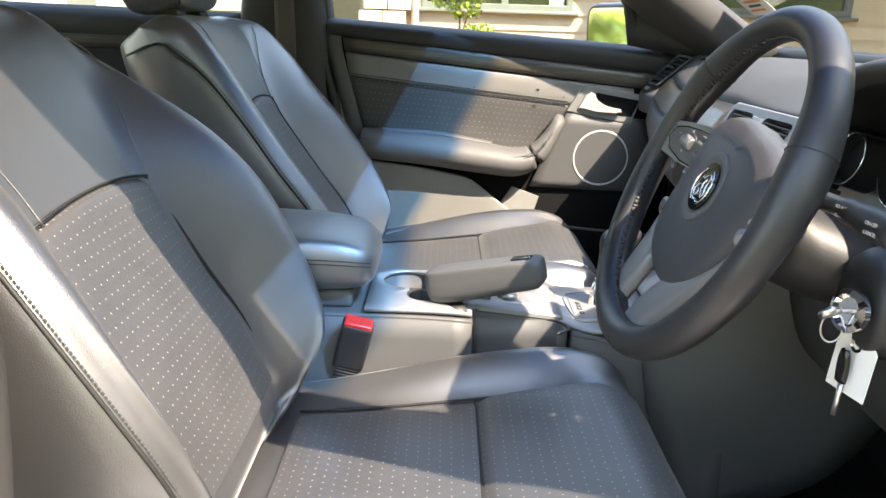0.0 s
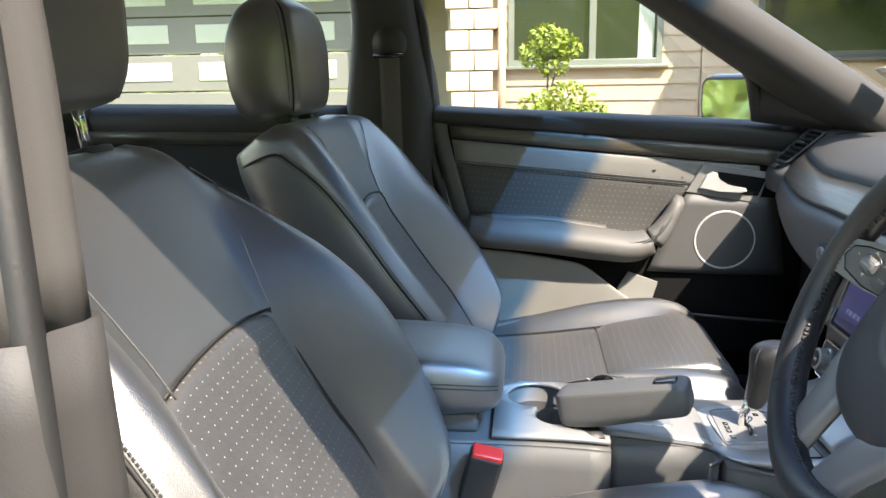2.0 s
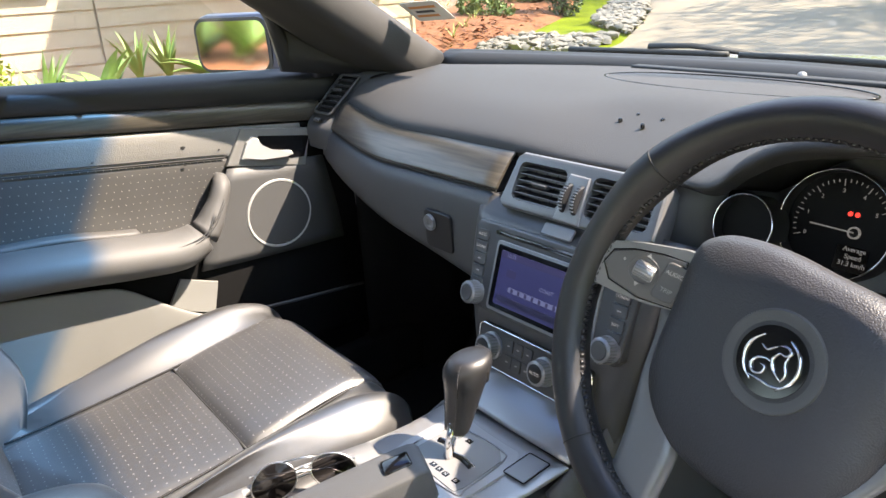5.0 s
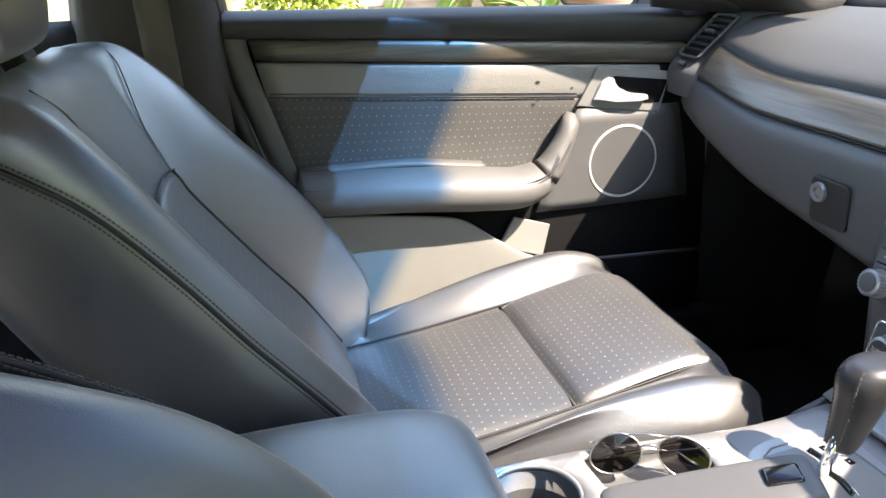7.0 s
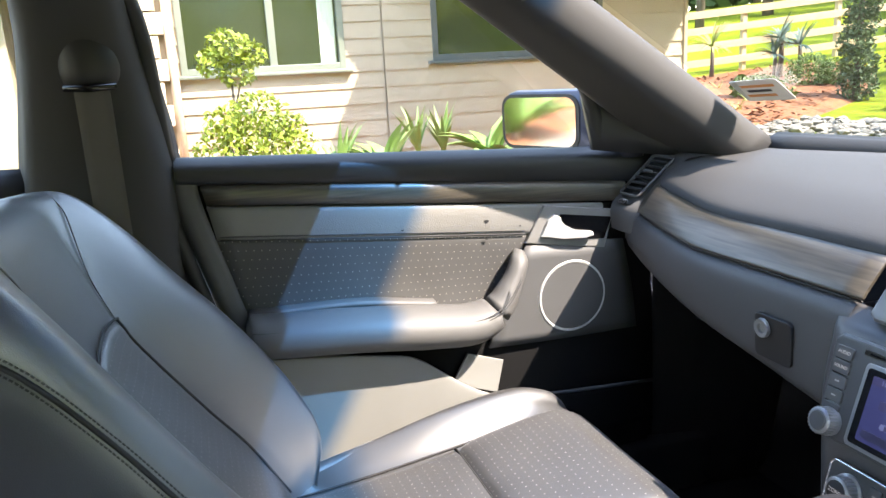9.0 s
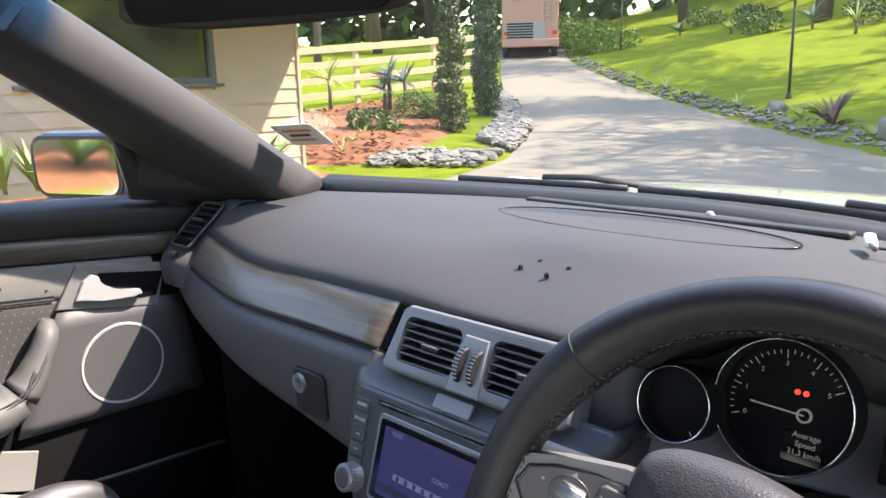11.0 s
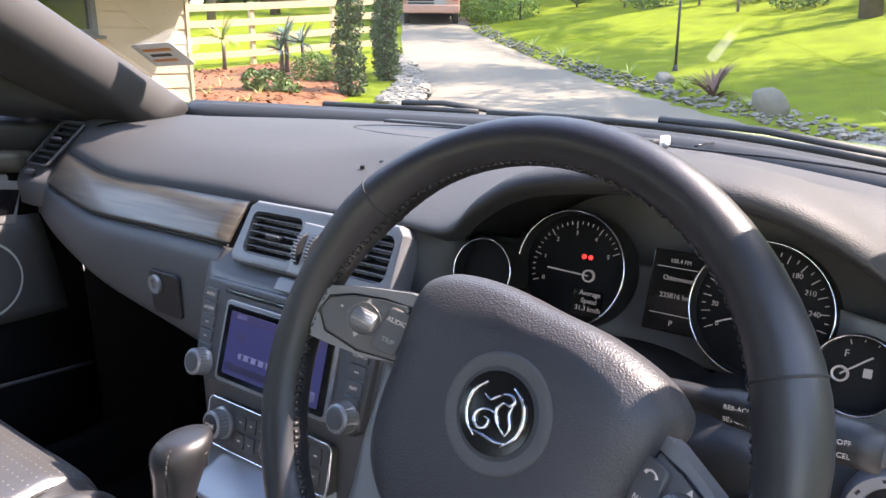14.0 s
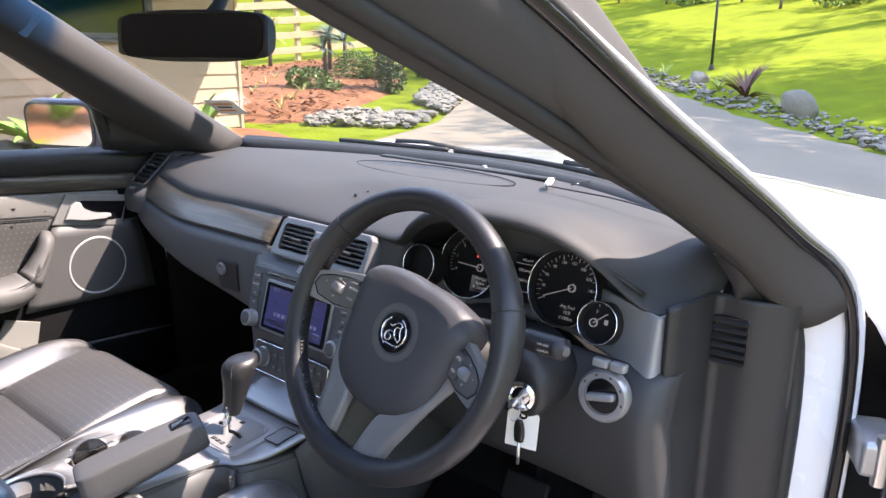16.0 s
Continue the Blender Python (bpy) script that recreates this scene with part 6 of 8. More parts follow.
# cross stitching along the inside of the rim
bm = bmesh.new()
for k in range(190):
    a = 2 * math.pi * k / 190
    deg = math.degrees(a) % 360
    f = 1.0 + 0.18 * math.exp(-((deg - 152) / 15) ** 2) + 0.18 * math.exp(-((deg - 28) / 15) ** 2) + 0.06 * math.exp(-((deg - 270) / 30) ** 2)
    c = Vector(((R - 0.0163 * f) * math.cos(a), (R - 0.0163 * f) * math.sin(a), 0.0025))
    box_bm(bm, 0.0013, 0.0034, 0.0055, Matrix.Translation(c) @ Matrix.Rotation(a + (0.35 if k % 2 else -0.35), 4, "Z"))
tagged(part("rim_stitching", bm, RIML, sw, "raised cross stitching"), kind="stuff")
# airbag pad: a deep cushion, its upper corners drawn back to the spokes
padc = [(0.0, 0.075, -0.027), (0.040, 0.075, -0.028), (0.078, 0.068, -0.032), (0.098, 0.058, -0.035), (0.106, 0.046, -0.035), (0.104, 0.022, -0.031), (0.099, -0.010, -0.030), (0.092, -0.045, -0.022), (0.077, -0.078, -0.016), (0.046, -0.101, -0.013), (0, -0.108, -0.012)]
outl = padc + [(-x, y, z) for x, y, z in padc[-2:0:-1]]
rows = []
for sc, k, dz in ((0.99, 0.0, -0.022), (1.0, 0.0, -0.004), (0.993, 0.10, 0.0), (0.965, 0.32, 0.0), (0.90, 0.58, 0.0), (0.76, 0.82, 0.0), (0.58, 0.95, 0.0), (0.40, 1.0, 0.0)):
    rows.append([(x * sc, (y + 0.004) * sc - 0.004, z * (1 - k) - 0.0005 * k + dz) for x, y, z in outl])
PADM = mat("airbag_grain", (0.042, 0.042, 0.047), 0.46, 0, 0.8, 780, 0.12, 8, "cell")
hub = surf("airbag_pad", rows, PADM, sw, 4, 4, ring=True, caps=True, label="grained black airbag pad")
turned("badge_recess", [(0.0395, -0.002), (0.038, 0.0012), (0.0355, 0.0016), (0.0285, -0.001), (0, -0.001)], Matrix.Translation((0.0072, 0.0012, 0.0)), PANELP, sw, 48, label="charcoal ring round the badge")
badge = turned("badge", [(0.0265, -0.001), (0.0265, 0.0012), (0, 0.0016)], Matrix.Translation((0.0072, 0.0012, 0.0)), BLACKG, sw, 48, label="round black badge with chrome emblem shapes")
EM = Matrix.Rotation(radians(12), 3, "Z")


def stroke(pts, r):
    p = spline([EM @ Vector((x, y, 0.0022)) for x, y in pts], 4)
    k = len(p)
    return tube("emblem_stroke", p, [r * (0.35 + 0.65 * math.sin(math.pi * min(max(i / (k - 1), 0.06), 0.94))) for i in range(k)], CHROME, badge, 6)


stroke([(0.0205 * math.cos(radians(t)), 0.0205 * math.sin(radians(t))) for t in (118, 150, 180, 210, 238)], 0.0017)
stroke([(0.0210 * math.cos(radians(t)), 0.0210 * math.sin(radians(t))) for t in (62, 30, 0, -30, -64)], 0.0017)
stroke([(0.003, 0.013), (0.009, 0.0135), (0.0125, 0.010), (0.0095, 0.007), (0.0045, 0.008)], 0.0014)
stroke([(0.0045, 0.008), (0.001, 0.002), (0.0035, -0.005), (0.010, -0.011)], 0.0015)
stroke([(0.0115, 0.007), (0.0105, 0.001), (0.013, -0.006), (0.0105, -0.012)], 0.0013)
stroke([(0.0035, -0.002), (-0.003, 0.001), (-0.010, -0.0005), (-0.0135, -0.006), (-0.010, -0.0115), (-0.004, -0.010), (-0.003, -0.005), (-0.007, -0.004)], 0.0013)
stroke([(-0.013, -0.014), (-0.004, -0.0155), (0.005, -0.017), (0.012, -0.016)], 0.0012)
stroke([(-0.010, 0.010), (-0.005, 0.0075), (-0.001, 0.010), (0.002, 0.012)], 0.0010)
for cx, a in ((-0.062, 18), (0.062, -18)):
    tube("horn_mark", [(cx + 0.0055 * math.cos(radians(b + a)), 0.020 + 0.0055 * math.sin(radians(b + a)), -0.0045) for b in range(200, 341, 20)], 0.0009, RUBBER, hub, 6)
words("print", "AIRBAG", 0.0075, pose(0, -0.066, -0.0036, 6, 0, 0), RUBBER, hub)
# side spokes with switches
for sx in (-1, 1):
    PZ = Matrix.Translation((sx * 0.115, 0.007, -0.0135)) @ pose(0, 0, 0, 0, -sx * 24, 0)

    def pp(pts, dz=0.0):
        return [(sx * x, y) for x, y in pts]
    SPK = [(-0.042, 0.036), (-0.010, 0.031), (0.025, 0.020), (0.050, 0.010), (0.068, 0.002), (0.070, -0.030), (0.052, -0.031), (0.030, -0.030), (0.004, -0.027), (-0.016, -0.022), (-0.042, -0.020)]
    sp = plate("spoke", pp(SPK), 0.014, PZ @ Matrix.Translation((0, 0, -0.016)), VENTP, sw, 0.004, label="satin grey spoke with control switches")
    pod = plate("switch_pod", pp([(-0.022, -0.018), (-0.014, 0.021), (0.006, 0.018), (0.030, 0.011), (0.045, 0.003), (0.048, -0.010), (0.038, -0.021), (0.010, -0.024)]), 0.0022, Matrix.Translation((0, 0, 0.0135)), HUNITP, sp, 0.001, label="grey switch pod")
    tube("pod_groove", [Vector((sx * x, y, 0.0145)) for x, y in [(-0.0225, -0.019), (-0.0145, 0.022), (0.006, 0.019), (0.030, 0.012), (0.046, 0.0035), (0.0495, -0.010), (0.039, -0.022), (0.010, -0.025)]], 0.0008, BLACKG, sp, 6, closed=True)
    bt = plate("rocker", [(x + 0.10 * y * sx * -1, y) for x, y in rrect(0.0205, 0.034, 0.0042)], 0.0042, Matrix.Translation((sx * -0.0098, 0.0, 0.0150)) @ pose(0, 0, 0, 0, 0, -sx * 2), PANELP, sp, 0.0016, label="charcoal rocker button")
    if sx < 0:
        words("print", "AUDIO", 0.0052, Matrix.Translation((0.001, 0.008, 0.0044)), GLOW_INK, bt)
        words("print", "TRIP", 0.0052, Matrix.Translation((-0.0005, -0.0075, 0.0044)), GREYP, bt)
    else:
        words("print", "NAV", 0.0052, Matrix.Translation((0.0, -0.0075, 0.0044)), GLOW_INK, bt)
        tube("phone_mark", [Vector((0.0046 * math.cos(radians(b)), 0.0075 + 0.0034 * math.sin(radians(b)), 0.0045)) for b in range(10, 171, 20)], [0.0013, 0.0011] + [0.0007] * 5 + [0.0011, 0.0013], GLOW_INK, bt, 6)
    turned("roller_dish", [(0.0125, 0.0), (0.0118, 0.0012), (0.0098, 0.0006), (0, 0.0002)], Matrix.Translation((sx * 0.015, -0.001, 0.0150)) @ Matrix.Diagonal((1.15, 1.0, 1, 1)), HUNITP, sp, 28)
    rl = turned("thumb_roller", [(0, -0.0088), (0.0062, -0.0088), (0.007, -0.007), (0.007, 0.007), (0.0062, 0.0088), (0, 0.0088)], Matrix.Translation((sx * 0.014, -0.001, 0.0165)) @ pose(0, 0, 0, 0, 90, 0), SILVER, sp, 24, label="ribbed chrome thumb roller")
    for k in range(16):
        box("rib", 0.0008, 0.0012, 0.0150, Matrix.Rotation(2 * math.pi * k / 16, 4, "Z") @ Matrix.Translation((0.0070, 0, 0)), GREYP, rl)
    for cy, up in ((0.0125, 1), (-0.0145, -1)):
        plate("arrow_mark", [(-0.0022, -0.0014 * up), (0.0022, -0.0014 * up), (0, 0.0022 * up)], 0.0003, Matrix.Translation((sx * 0.016, cy, 0.0158)), GLOW_INK, sp)
    turned("cruise_lamp", [(0, 0.0006), (0.0010, 0.0005), (0.0012, 0)], Matrix.Translation((sx * 0.034, 0.0005, 0.0157)), GLOW_INK, sp, 10)
    # arm running down beside the pad to the foot of the rim
    rows = []
    for xo, yo, xi, yi, z in ((0.112, -0.012, 0.070, -0.020, -0.026), (0.100, -0.040, 0.070, -0.050, -0.022), (0.090, -0.070, 0.055, -0.085, -0.014), (0.080, -0.100, 0.032, -0.104, -0.010), (0.070, -0.135, 0.025, -0.135, -0.005), (0.066, -0.170, 0.022, -0.170, -0.002)):
        rows.append([(sx * xi, yi, z - 0.014), (sx * xi, yi, z - 0.002), (sx * (xi * 0.85 + xo * 0.15), yi * 0.85 + yo * 0.15, z + 0.002), (sx * (xi * 0.2 + xo * 0.8), yi * 0.2 + yo * 0.8, z + 0.002), (sx * xo, yo, z - 0.003), (sx * xo, yo, z - 0.014)])
    surf("lower_spoke", rows, VENTP, sw, 2, 4, ring=True, caps=True, label="satin grey lower spoke")
surf("hub_back", [[(r * math.cos(a), r * math.sin(a) - 0.01, z) for a in np.linspace(0, 2 * math.pi, 13)[:-1]] for r, z in ((0.085, -0.038), (0.075, -0.05), (0.05, -0.075))], DARKP, sw, 2, 2, ring=True, caps=True)

# ---- centre console ----
con = thing("centre_console", "charcoal centre console with silver top plate", "console", (0, -0.25, 0.25))
N0 = Vector((0, -0.25, 0.25))


def nq(x, y, z):
    return Vector((x, y, z)) - N0


rows = []
for y, w, zt, o in ((-0.80, 0.10, 0.56, 0), (-0.60, 0.105, 0.578, 0), (-0.40, 0.105, 0.580, 0), (-0.25, 0.106, 0.578, 0), (-0.10, 0.108, 0.565, 0), (0.0, 0.112, 0.552, 0), (0.08, 0.120, 0.545, 0), (0.16, 0.135, 0.54, 0)):
    rows.append([nq(-w, y, 0.24), nq(-w, y, zt - 0.035), nq(-w + 0.004, y, zt - 0.006), nq(-w + 0.012, y, zt), nq(0, y, zt), nq(w - 0.012, y, zt), nq(w - 0.004, y, zt - 0.006), nq(w, y, zt - 0.035), nq(w, y, 0.24)])
cbody = surf("body", rows, PANELP, con, 3, 4, ring=True, caps=True, label="charcoal console body")
# silver plate with cup holder, tray and switch panel
rows2 = [[nq(-0.095, y, z), nq(0, y, z + 0.001), nq(0.095, y, z)] for y, z in ((-0.38, 0.583), (-0.25, 0.5815), (-0.12, 0.570), (-0.08, 0.565))]
top = surf("top_plate", rows2, GREYP, con, 4, 4, thick=0.006, offset=1, label="satin grey console top plate")


def cut_cyl(x, y, r, z0, z1):
    bm = disc_bm(bmesh.new(), [(0, z0), (r, z0), (r, z1), (0, z1)], 40)
    ob = part("cutter", bm, DARKP, con)
    ob.matrix_local = Matrix.Translation(nq(x, y, 0) - Vector((0, 0, 0)))
    return ob


def cut_box(x, y, sx, sy, z0, z1, rz=0):
    return box("cutter", sx, sy, z1 - z0, Matrix.Translation(nq(x, y, (z0 + z1) / 2)) @ pose(0, 0, 0, 0, 0, rz), DARKP, con, 0.012, 3)


CUPS = ((-0.045, -0.318, 0.047), (0.022, -0.288, 0.036))
for ob in (cbody, top):
    carve(ob, [cut_cyl(x, y, r, 0.49, 0.66) for x, y, r in CUPS] + [cut_box(-0.062, -0.185, 0.056, 0.13, 0.553, 0.66, 4)] + ([cut_box(0.115, -0.145, 0.10, 0.15, 0.44, 0.60)] if ob is cbody else [cut_box(0.115, -0.145, 0.10, 0.15, 0.44, 0.60)]))
for x, y, r in CUPS:
    turned("cup_well", [(0, 0.0), (r * 0.93, 0.0), (r * 0.99, 0.01), (r * 1.005, 0.085)], Matrix.Translation(nq(x, y, 0.497)), PANELP, con, 40)
rim_pts = []
(c1x, c1y, r1), (c2x, c2y, r2) = CUPS
for k in range(60):
    a = 2 * math.pi * k / 60
    p1 = (c1x + r1 * math.cos(a), c1y + r1 * math.sin(a))
    if (p1[0] - c2x) ** 2 + (p1[1] - c2y) ** 2 > r2 ** 2:
        rim_pts.append((1, p1))
a1 = [p for _, p in rim_pts]
a2 = [(c2x + r2 * math.cos(2 * math.pi * k / 60), c2y + r2 * math.sin(2 * math.pi * k / 60)) for k in range(60)]
a2 = [p for p in a2 if (p[0] - c1x) ** 2 + (p[1] - c1y) ** 2 > r1 ** 2]


def unroll(pts):
    gap = max(range(len(pts)), key=lambda i: (Vector(pts[i]) - Vector(pts[i - 1])).length)
    return pts[gap:] + pts[:gap]


for pts in (unroll(a1), unroll(a2)):
    tube("cup_rim", [nq(x, y, 0.586) for x, y in pts], 0.0032, SILVER, con, 8, label="silver cup holder rim")
# window switch panel and joystick
swp = plate("switch_panel", rrect(0.062, 0.115, 0.008), 0.005, Matrix.Translation(nq(0.004, -0.185, 0.578)) @ pose(0, 0, 0, -3, 0, 5), SILVER, con, 0.002, label="silver window switch panel")
for cx in (-0.015, 0.015):
    for cy in (-0.042, -0.016):
        sbn = plate("window_switch", rrect(0.022, 0.021, 0.003), 0.006, Matrix.Translation((cx, cy, 0.004)) @ pose(0, 0, 0, 8), GREYP, swp, 0.002)
        box("mark", 0.006, 0.003, 0.0004, pose(0, 0, 0.0062), GLOW_INK, sbn)
turned("mirror_control", [(0.018, 0), (0.018, 0.005), (0.015, 0.008), (0.008, 0.007), (0, 0.010)], Matrix.Translation((0.0, 0.024, 0.004)), SILVER, swp, 28)
# silver front plate with the selector gate
FP = ((-0.098, 0.5700, 0.052), (-0.075, 0.5680, 0.078), (-0.045, 0.5665, 0.096), (0.0, 0.567, 0.106), (0.066, 0.5735, 0.111))
surf("front_plate", [[nq(-0.104, y, z - 0.004), nq(-0.09, y, z), nq(0, y, z + 0.001), nq(w - 0.012, y, z), nq(w, y, z - 0.004)] for y, z, w in FP], SILVER, con, 4, 4, thick=0.010, offset=-1, label="satin silver selector surround")
gp = plate("selector_plate", rrect(0.135, 0.140, 0.045, 8), 0.004, Matrix.Translation(nq(0.0, -0.016, 0.5665)) @ pose(0, 0, 0, 1.5, 0, 3), mat("pale_satin_metal", (0.42, 0.42, 0.43), 0.35, 0.5, 0, var=0.04), con, 0.002, label="pale satin gear selector plate")
gin = [(-0.046, -0.040), (0.050, -0.046), (0.054, -0.030), (0.050, 0.030), (0.034, 0.044), (-0.020, 0.044), (-0.046, 0.030)]
plate("gate", gin, 0.0012, Matrix.Translation((0, 0, 0.0042)), GREYP, gp, 0.0005)
tube("gate_rim", [Vector((x, y, 0.0048)) for x, y in spline([(x * 1.03, y * 1.03, 0) for x, y in gin], 4, True)[:, :2]], 0.0012, SILVER, gp, 6, closed=True)
tube("gate_slot", spline([(-0.036, 0.004, 0.0058), (-0.018, 0.006, 0.0058), (-0.006, -0.004, 0.0058), (0.012, -0.002, 0.0058), (0.034, -0.006, 0.0058)], 4), 0.0042, BLACKG, gp, 8, flat=0.3)
tube("slot_edge", spline([(-0.038, 0.010, 0.0060), (-0.016, 0.012, 0.0060), (-0.003, 0.002, 0.0060), (0.014, 0.004, 0.0060), (0.036, 0.0, 0.0060)], 4), 0.0014, CHROME, gp, 6)
for k, (cx, cy) in enumerate(((-0.004, -0.030), (0.008, -0.031), (0.020, -0.032), (0.038, -0.032), (-0.032, 0.022), (-0.006, 0.030))):
    mk = box("mark", 0.009, 0.007, 0.0005, pose(cx, cy, 0.0056), BLACKG, gp)
    words("print", "PRNDDS"[k] if k < 4 else "+-"[k - 4], 0.006, Matrix.Translation((0, 0, 0.0004)), GLOW_INK, mk)
ash = plate("small_lid", rrect(0.030, 0.044, 0.003), 0.0015, Matrix.Translation(nq(0.078, 0.030, 0.5715)) @ pose(0, 0, 0, 2, 0, 4), SILVER, con, 0.0008)
tube("lid_groove", [Vector((x, y, 0.0008)) for x, y in rrect(0.033, 0.047, 0.003)], 0.0007, BLACKG, ash, 6, closed=True)
tube("plate_joint", [nq(x, 0.0675, 0.5745) for x in (-0.106, -0.05, 0, 0.05, 0.110)], 0.0013, BLACKG, con, 6)
# scooped pocket under the handbrake
surf("side_pocket", [[nq(0.064, -0.215, z), nq(0.062, -0.16, z), nq(0.064, -0.11, z), nq(0.080, -0.082, z), nq(0.100, -0.078, z), nq(0.112, -0.092, z)] for z in (0.44, 0.50, 0.566)], PANELP, con, 5, 2, thick=0.004, label="scooped charcoal side pocket")
surf("pocket_lip", [[nq(0.064, -0.10, 0.569), nq(0.081, -0.079, 0.5695), nq(0.100, -0.075, 0.569), nq(0.114, -0.090, 0.566)], [nq(0.062, -0.104, 0.5655), nq(0.080, -0.084, 0.5655), nq(0.099, -0.080, 0.5655), nq(0.110, -0.094, 0.563)]], DARKP, con, 5, 2, thick=0.002)
# padded armrest lid
rows = []
for y, w, z0, z1 in ((-0.366, 0.055, 0.632, 0.652), (-0.373, 0.078, 0.620, 0.666), (-0.392, 0.091, 0.613, 0.682), (-0.438, 0.099, 0.610, 0.693), (-0.538, 0.102, 0.608, 0.698), (-0.658, 0.102, 0.608, 0.696), (-0.738, 0.096, 0.610, 0.686), (-0.753, 0.07, 0.616, 0.666)):
    h = (z1 - z0)
    rows.append([nq(0.0 + w * cx, y, z0 + h * cz) for cx, cz in ((-1, 0.5), (-0.97, 0.78), (-0.8, 0.95), (0, 1.0), (0.8, 0.95), (0.97, 0.78), (1, 0.5), (0.95, 0.12), (0.7, 0.0), (0, 0), (-0.7, 0), (-0.95, 0.12))])
arm = surf("armrest_lid", rows, LEATHER, con, 3, 4, ring=True, caps=True, label="padded black leather armrest lid")
for k, sx in ((6, 1), (0, -1)):
    for dz in (0.004, 0.010):
        stitch("seam", spline([r[k] + Vector((sx * 0.0006, 0, dz)) for r in rows[1:]], 4), arm, 0.0009, RUBBER)
box("lid_base", 0.150, 0.34, 0.030, Matrix.Translation(nq(0, -0.57, 0.594)), PANELP, con, 0.008, 2, label="charcoal base under the armrest lid")

# gear selector
gs = thing("gear_selector", "black leather gear knob on a chrome stem", "gear selector", (-0.002, -0.026, 0.566))
tube("stem", [(0, 0, -0.002), (0.002, 0.006, 0.03), (0.001, 0.016, 0.065)], 0.0065, CHROME, gs, 14, label="chrome stem")
rows = []
for v, w, d0, d1 in ((0.034, 0.011, -0.010, 0.012), (0.040, 0.017, -0.018, 0.018), (0.066, 0.021, -0.025, 0.024), (0.090, 0.0245, -0.033, 0.028), (0.106, 0.0265, -0.041, 0.034), (0.119, 0.0255, -0.043, 0.038), (0.128, 0.019, -0.034, 0.034), (0.131, 0.008, -0.012, 0.020)):
    yc = 0.01 + v * 0.30
    rows.append([(w * math.cos(a), yc - 0.004 + (d1 if math.sin(a) > 0 else -d0) * math.sin(a) * 0.75, v) for a in np.linspace(0, 2 * math.pi, 13)[:-1]])
kn = surf("knob", rows, RIML, gs, 3, 4, ring=True, caps=True, label="stitched black leather knob")
tube("collar", [rows[0][k] for k in range(12)], 0.0025, CHROME, gs, 6, closed=True)
for sx in (-1, 1):
    dashes("stitching", spline([Vector(r[10 if sx > 0 else 8]) * 1.0 for r in rows[1:-1]], 5), kn, 0.0052, 0.0010)
    stitch("seam", spline([Vector(r[10 if sx > 0 else 8]) + Vector((-sx * 0.003, -0.0005, 0)) for r in rows[1:-1]], 4), kn, 0.0008, RUBBER)
box("release_button", 0.008, 0.012, 0.018, pose(0.021, 0.046, 0.108, 0, 8, 0), DARKP, gs, 0.003)

# handbrake
hb = thing("handbrake", "flat charcoal handbrake lever with release button", "handbrake", (0.040, -0.275, 0.621))
ax = (Vector((0.092, -0.130, 0.660)) - Vector((0.040, -0.275, 0.626)))
ln = ax.length
hm2 = ax.to_track_quat("Y", "Z").to_matrix().to_4x4()
rows = []
for t, w, h0, h1 in ((-0.01, 0.020, -0.020, 0.012), (0.0, 0.026, -0.030, 0.014), (0.05, 0.027, -0.030, 0.016), (0.11, 0.027, -0.024, 0.018), (ln, 0.027, -0.020, 0.018), (ln + 0.010, 0.024, -0.016, 0.012)):
    rows.append([hm2 @ Vector(p) for p in ((-w, t, h0), (-w, t, h1 * 0.6), (-w * 0.85, t, h1), (0, t, h1 + 0.001), (w * 0.85, t, h1), (w, t, h1 * 0.6), (w, t, h0), (0, t, h0 - 0.003))])
surf("lever", rows, PANELP, hb, 3, 3, ring=True, caps=True)
box("release_button", 0.022, 0.030, 0.010, hm2 @ pose(0, ln - 0.018, 0.017), BLACKG, hb, 0.003)
surf("gaiter", [[(-0.02, -0.02, -0.04), (-0.02, 0.03, -0.03)], [(0.05, -0.02, -0.06), (0.05, 0.05, -0.04)]], DARKP, hb, 3, 3, thick=0.01)

# buckle beside the driver's seat
bk = thing("seat_buckle", "black seat belt buckle with red button", "buckle", (0.098, -0.414, 0.462))
bm2 = pose(0, 0, 0, -14, 14, 0)
box("body", 0.027, 0.046, 0.080, bm2 @ pose(0, 0, 0.083), DARKP, bk, 0.006, 3)
box("button", 0.024, 0.041, 0.014, bm2 @ pose(0, 0.0, 0.120), RED, bk, 0.003, label="red release button")
for k in range(8):
    box("sleeve_rib", 0.026, 0.034, 0.004, bm2 @ pose(0, 0, 0.002 + k * 0.0058), DARKP, bk, 0.001)

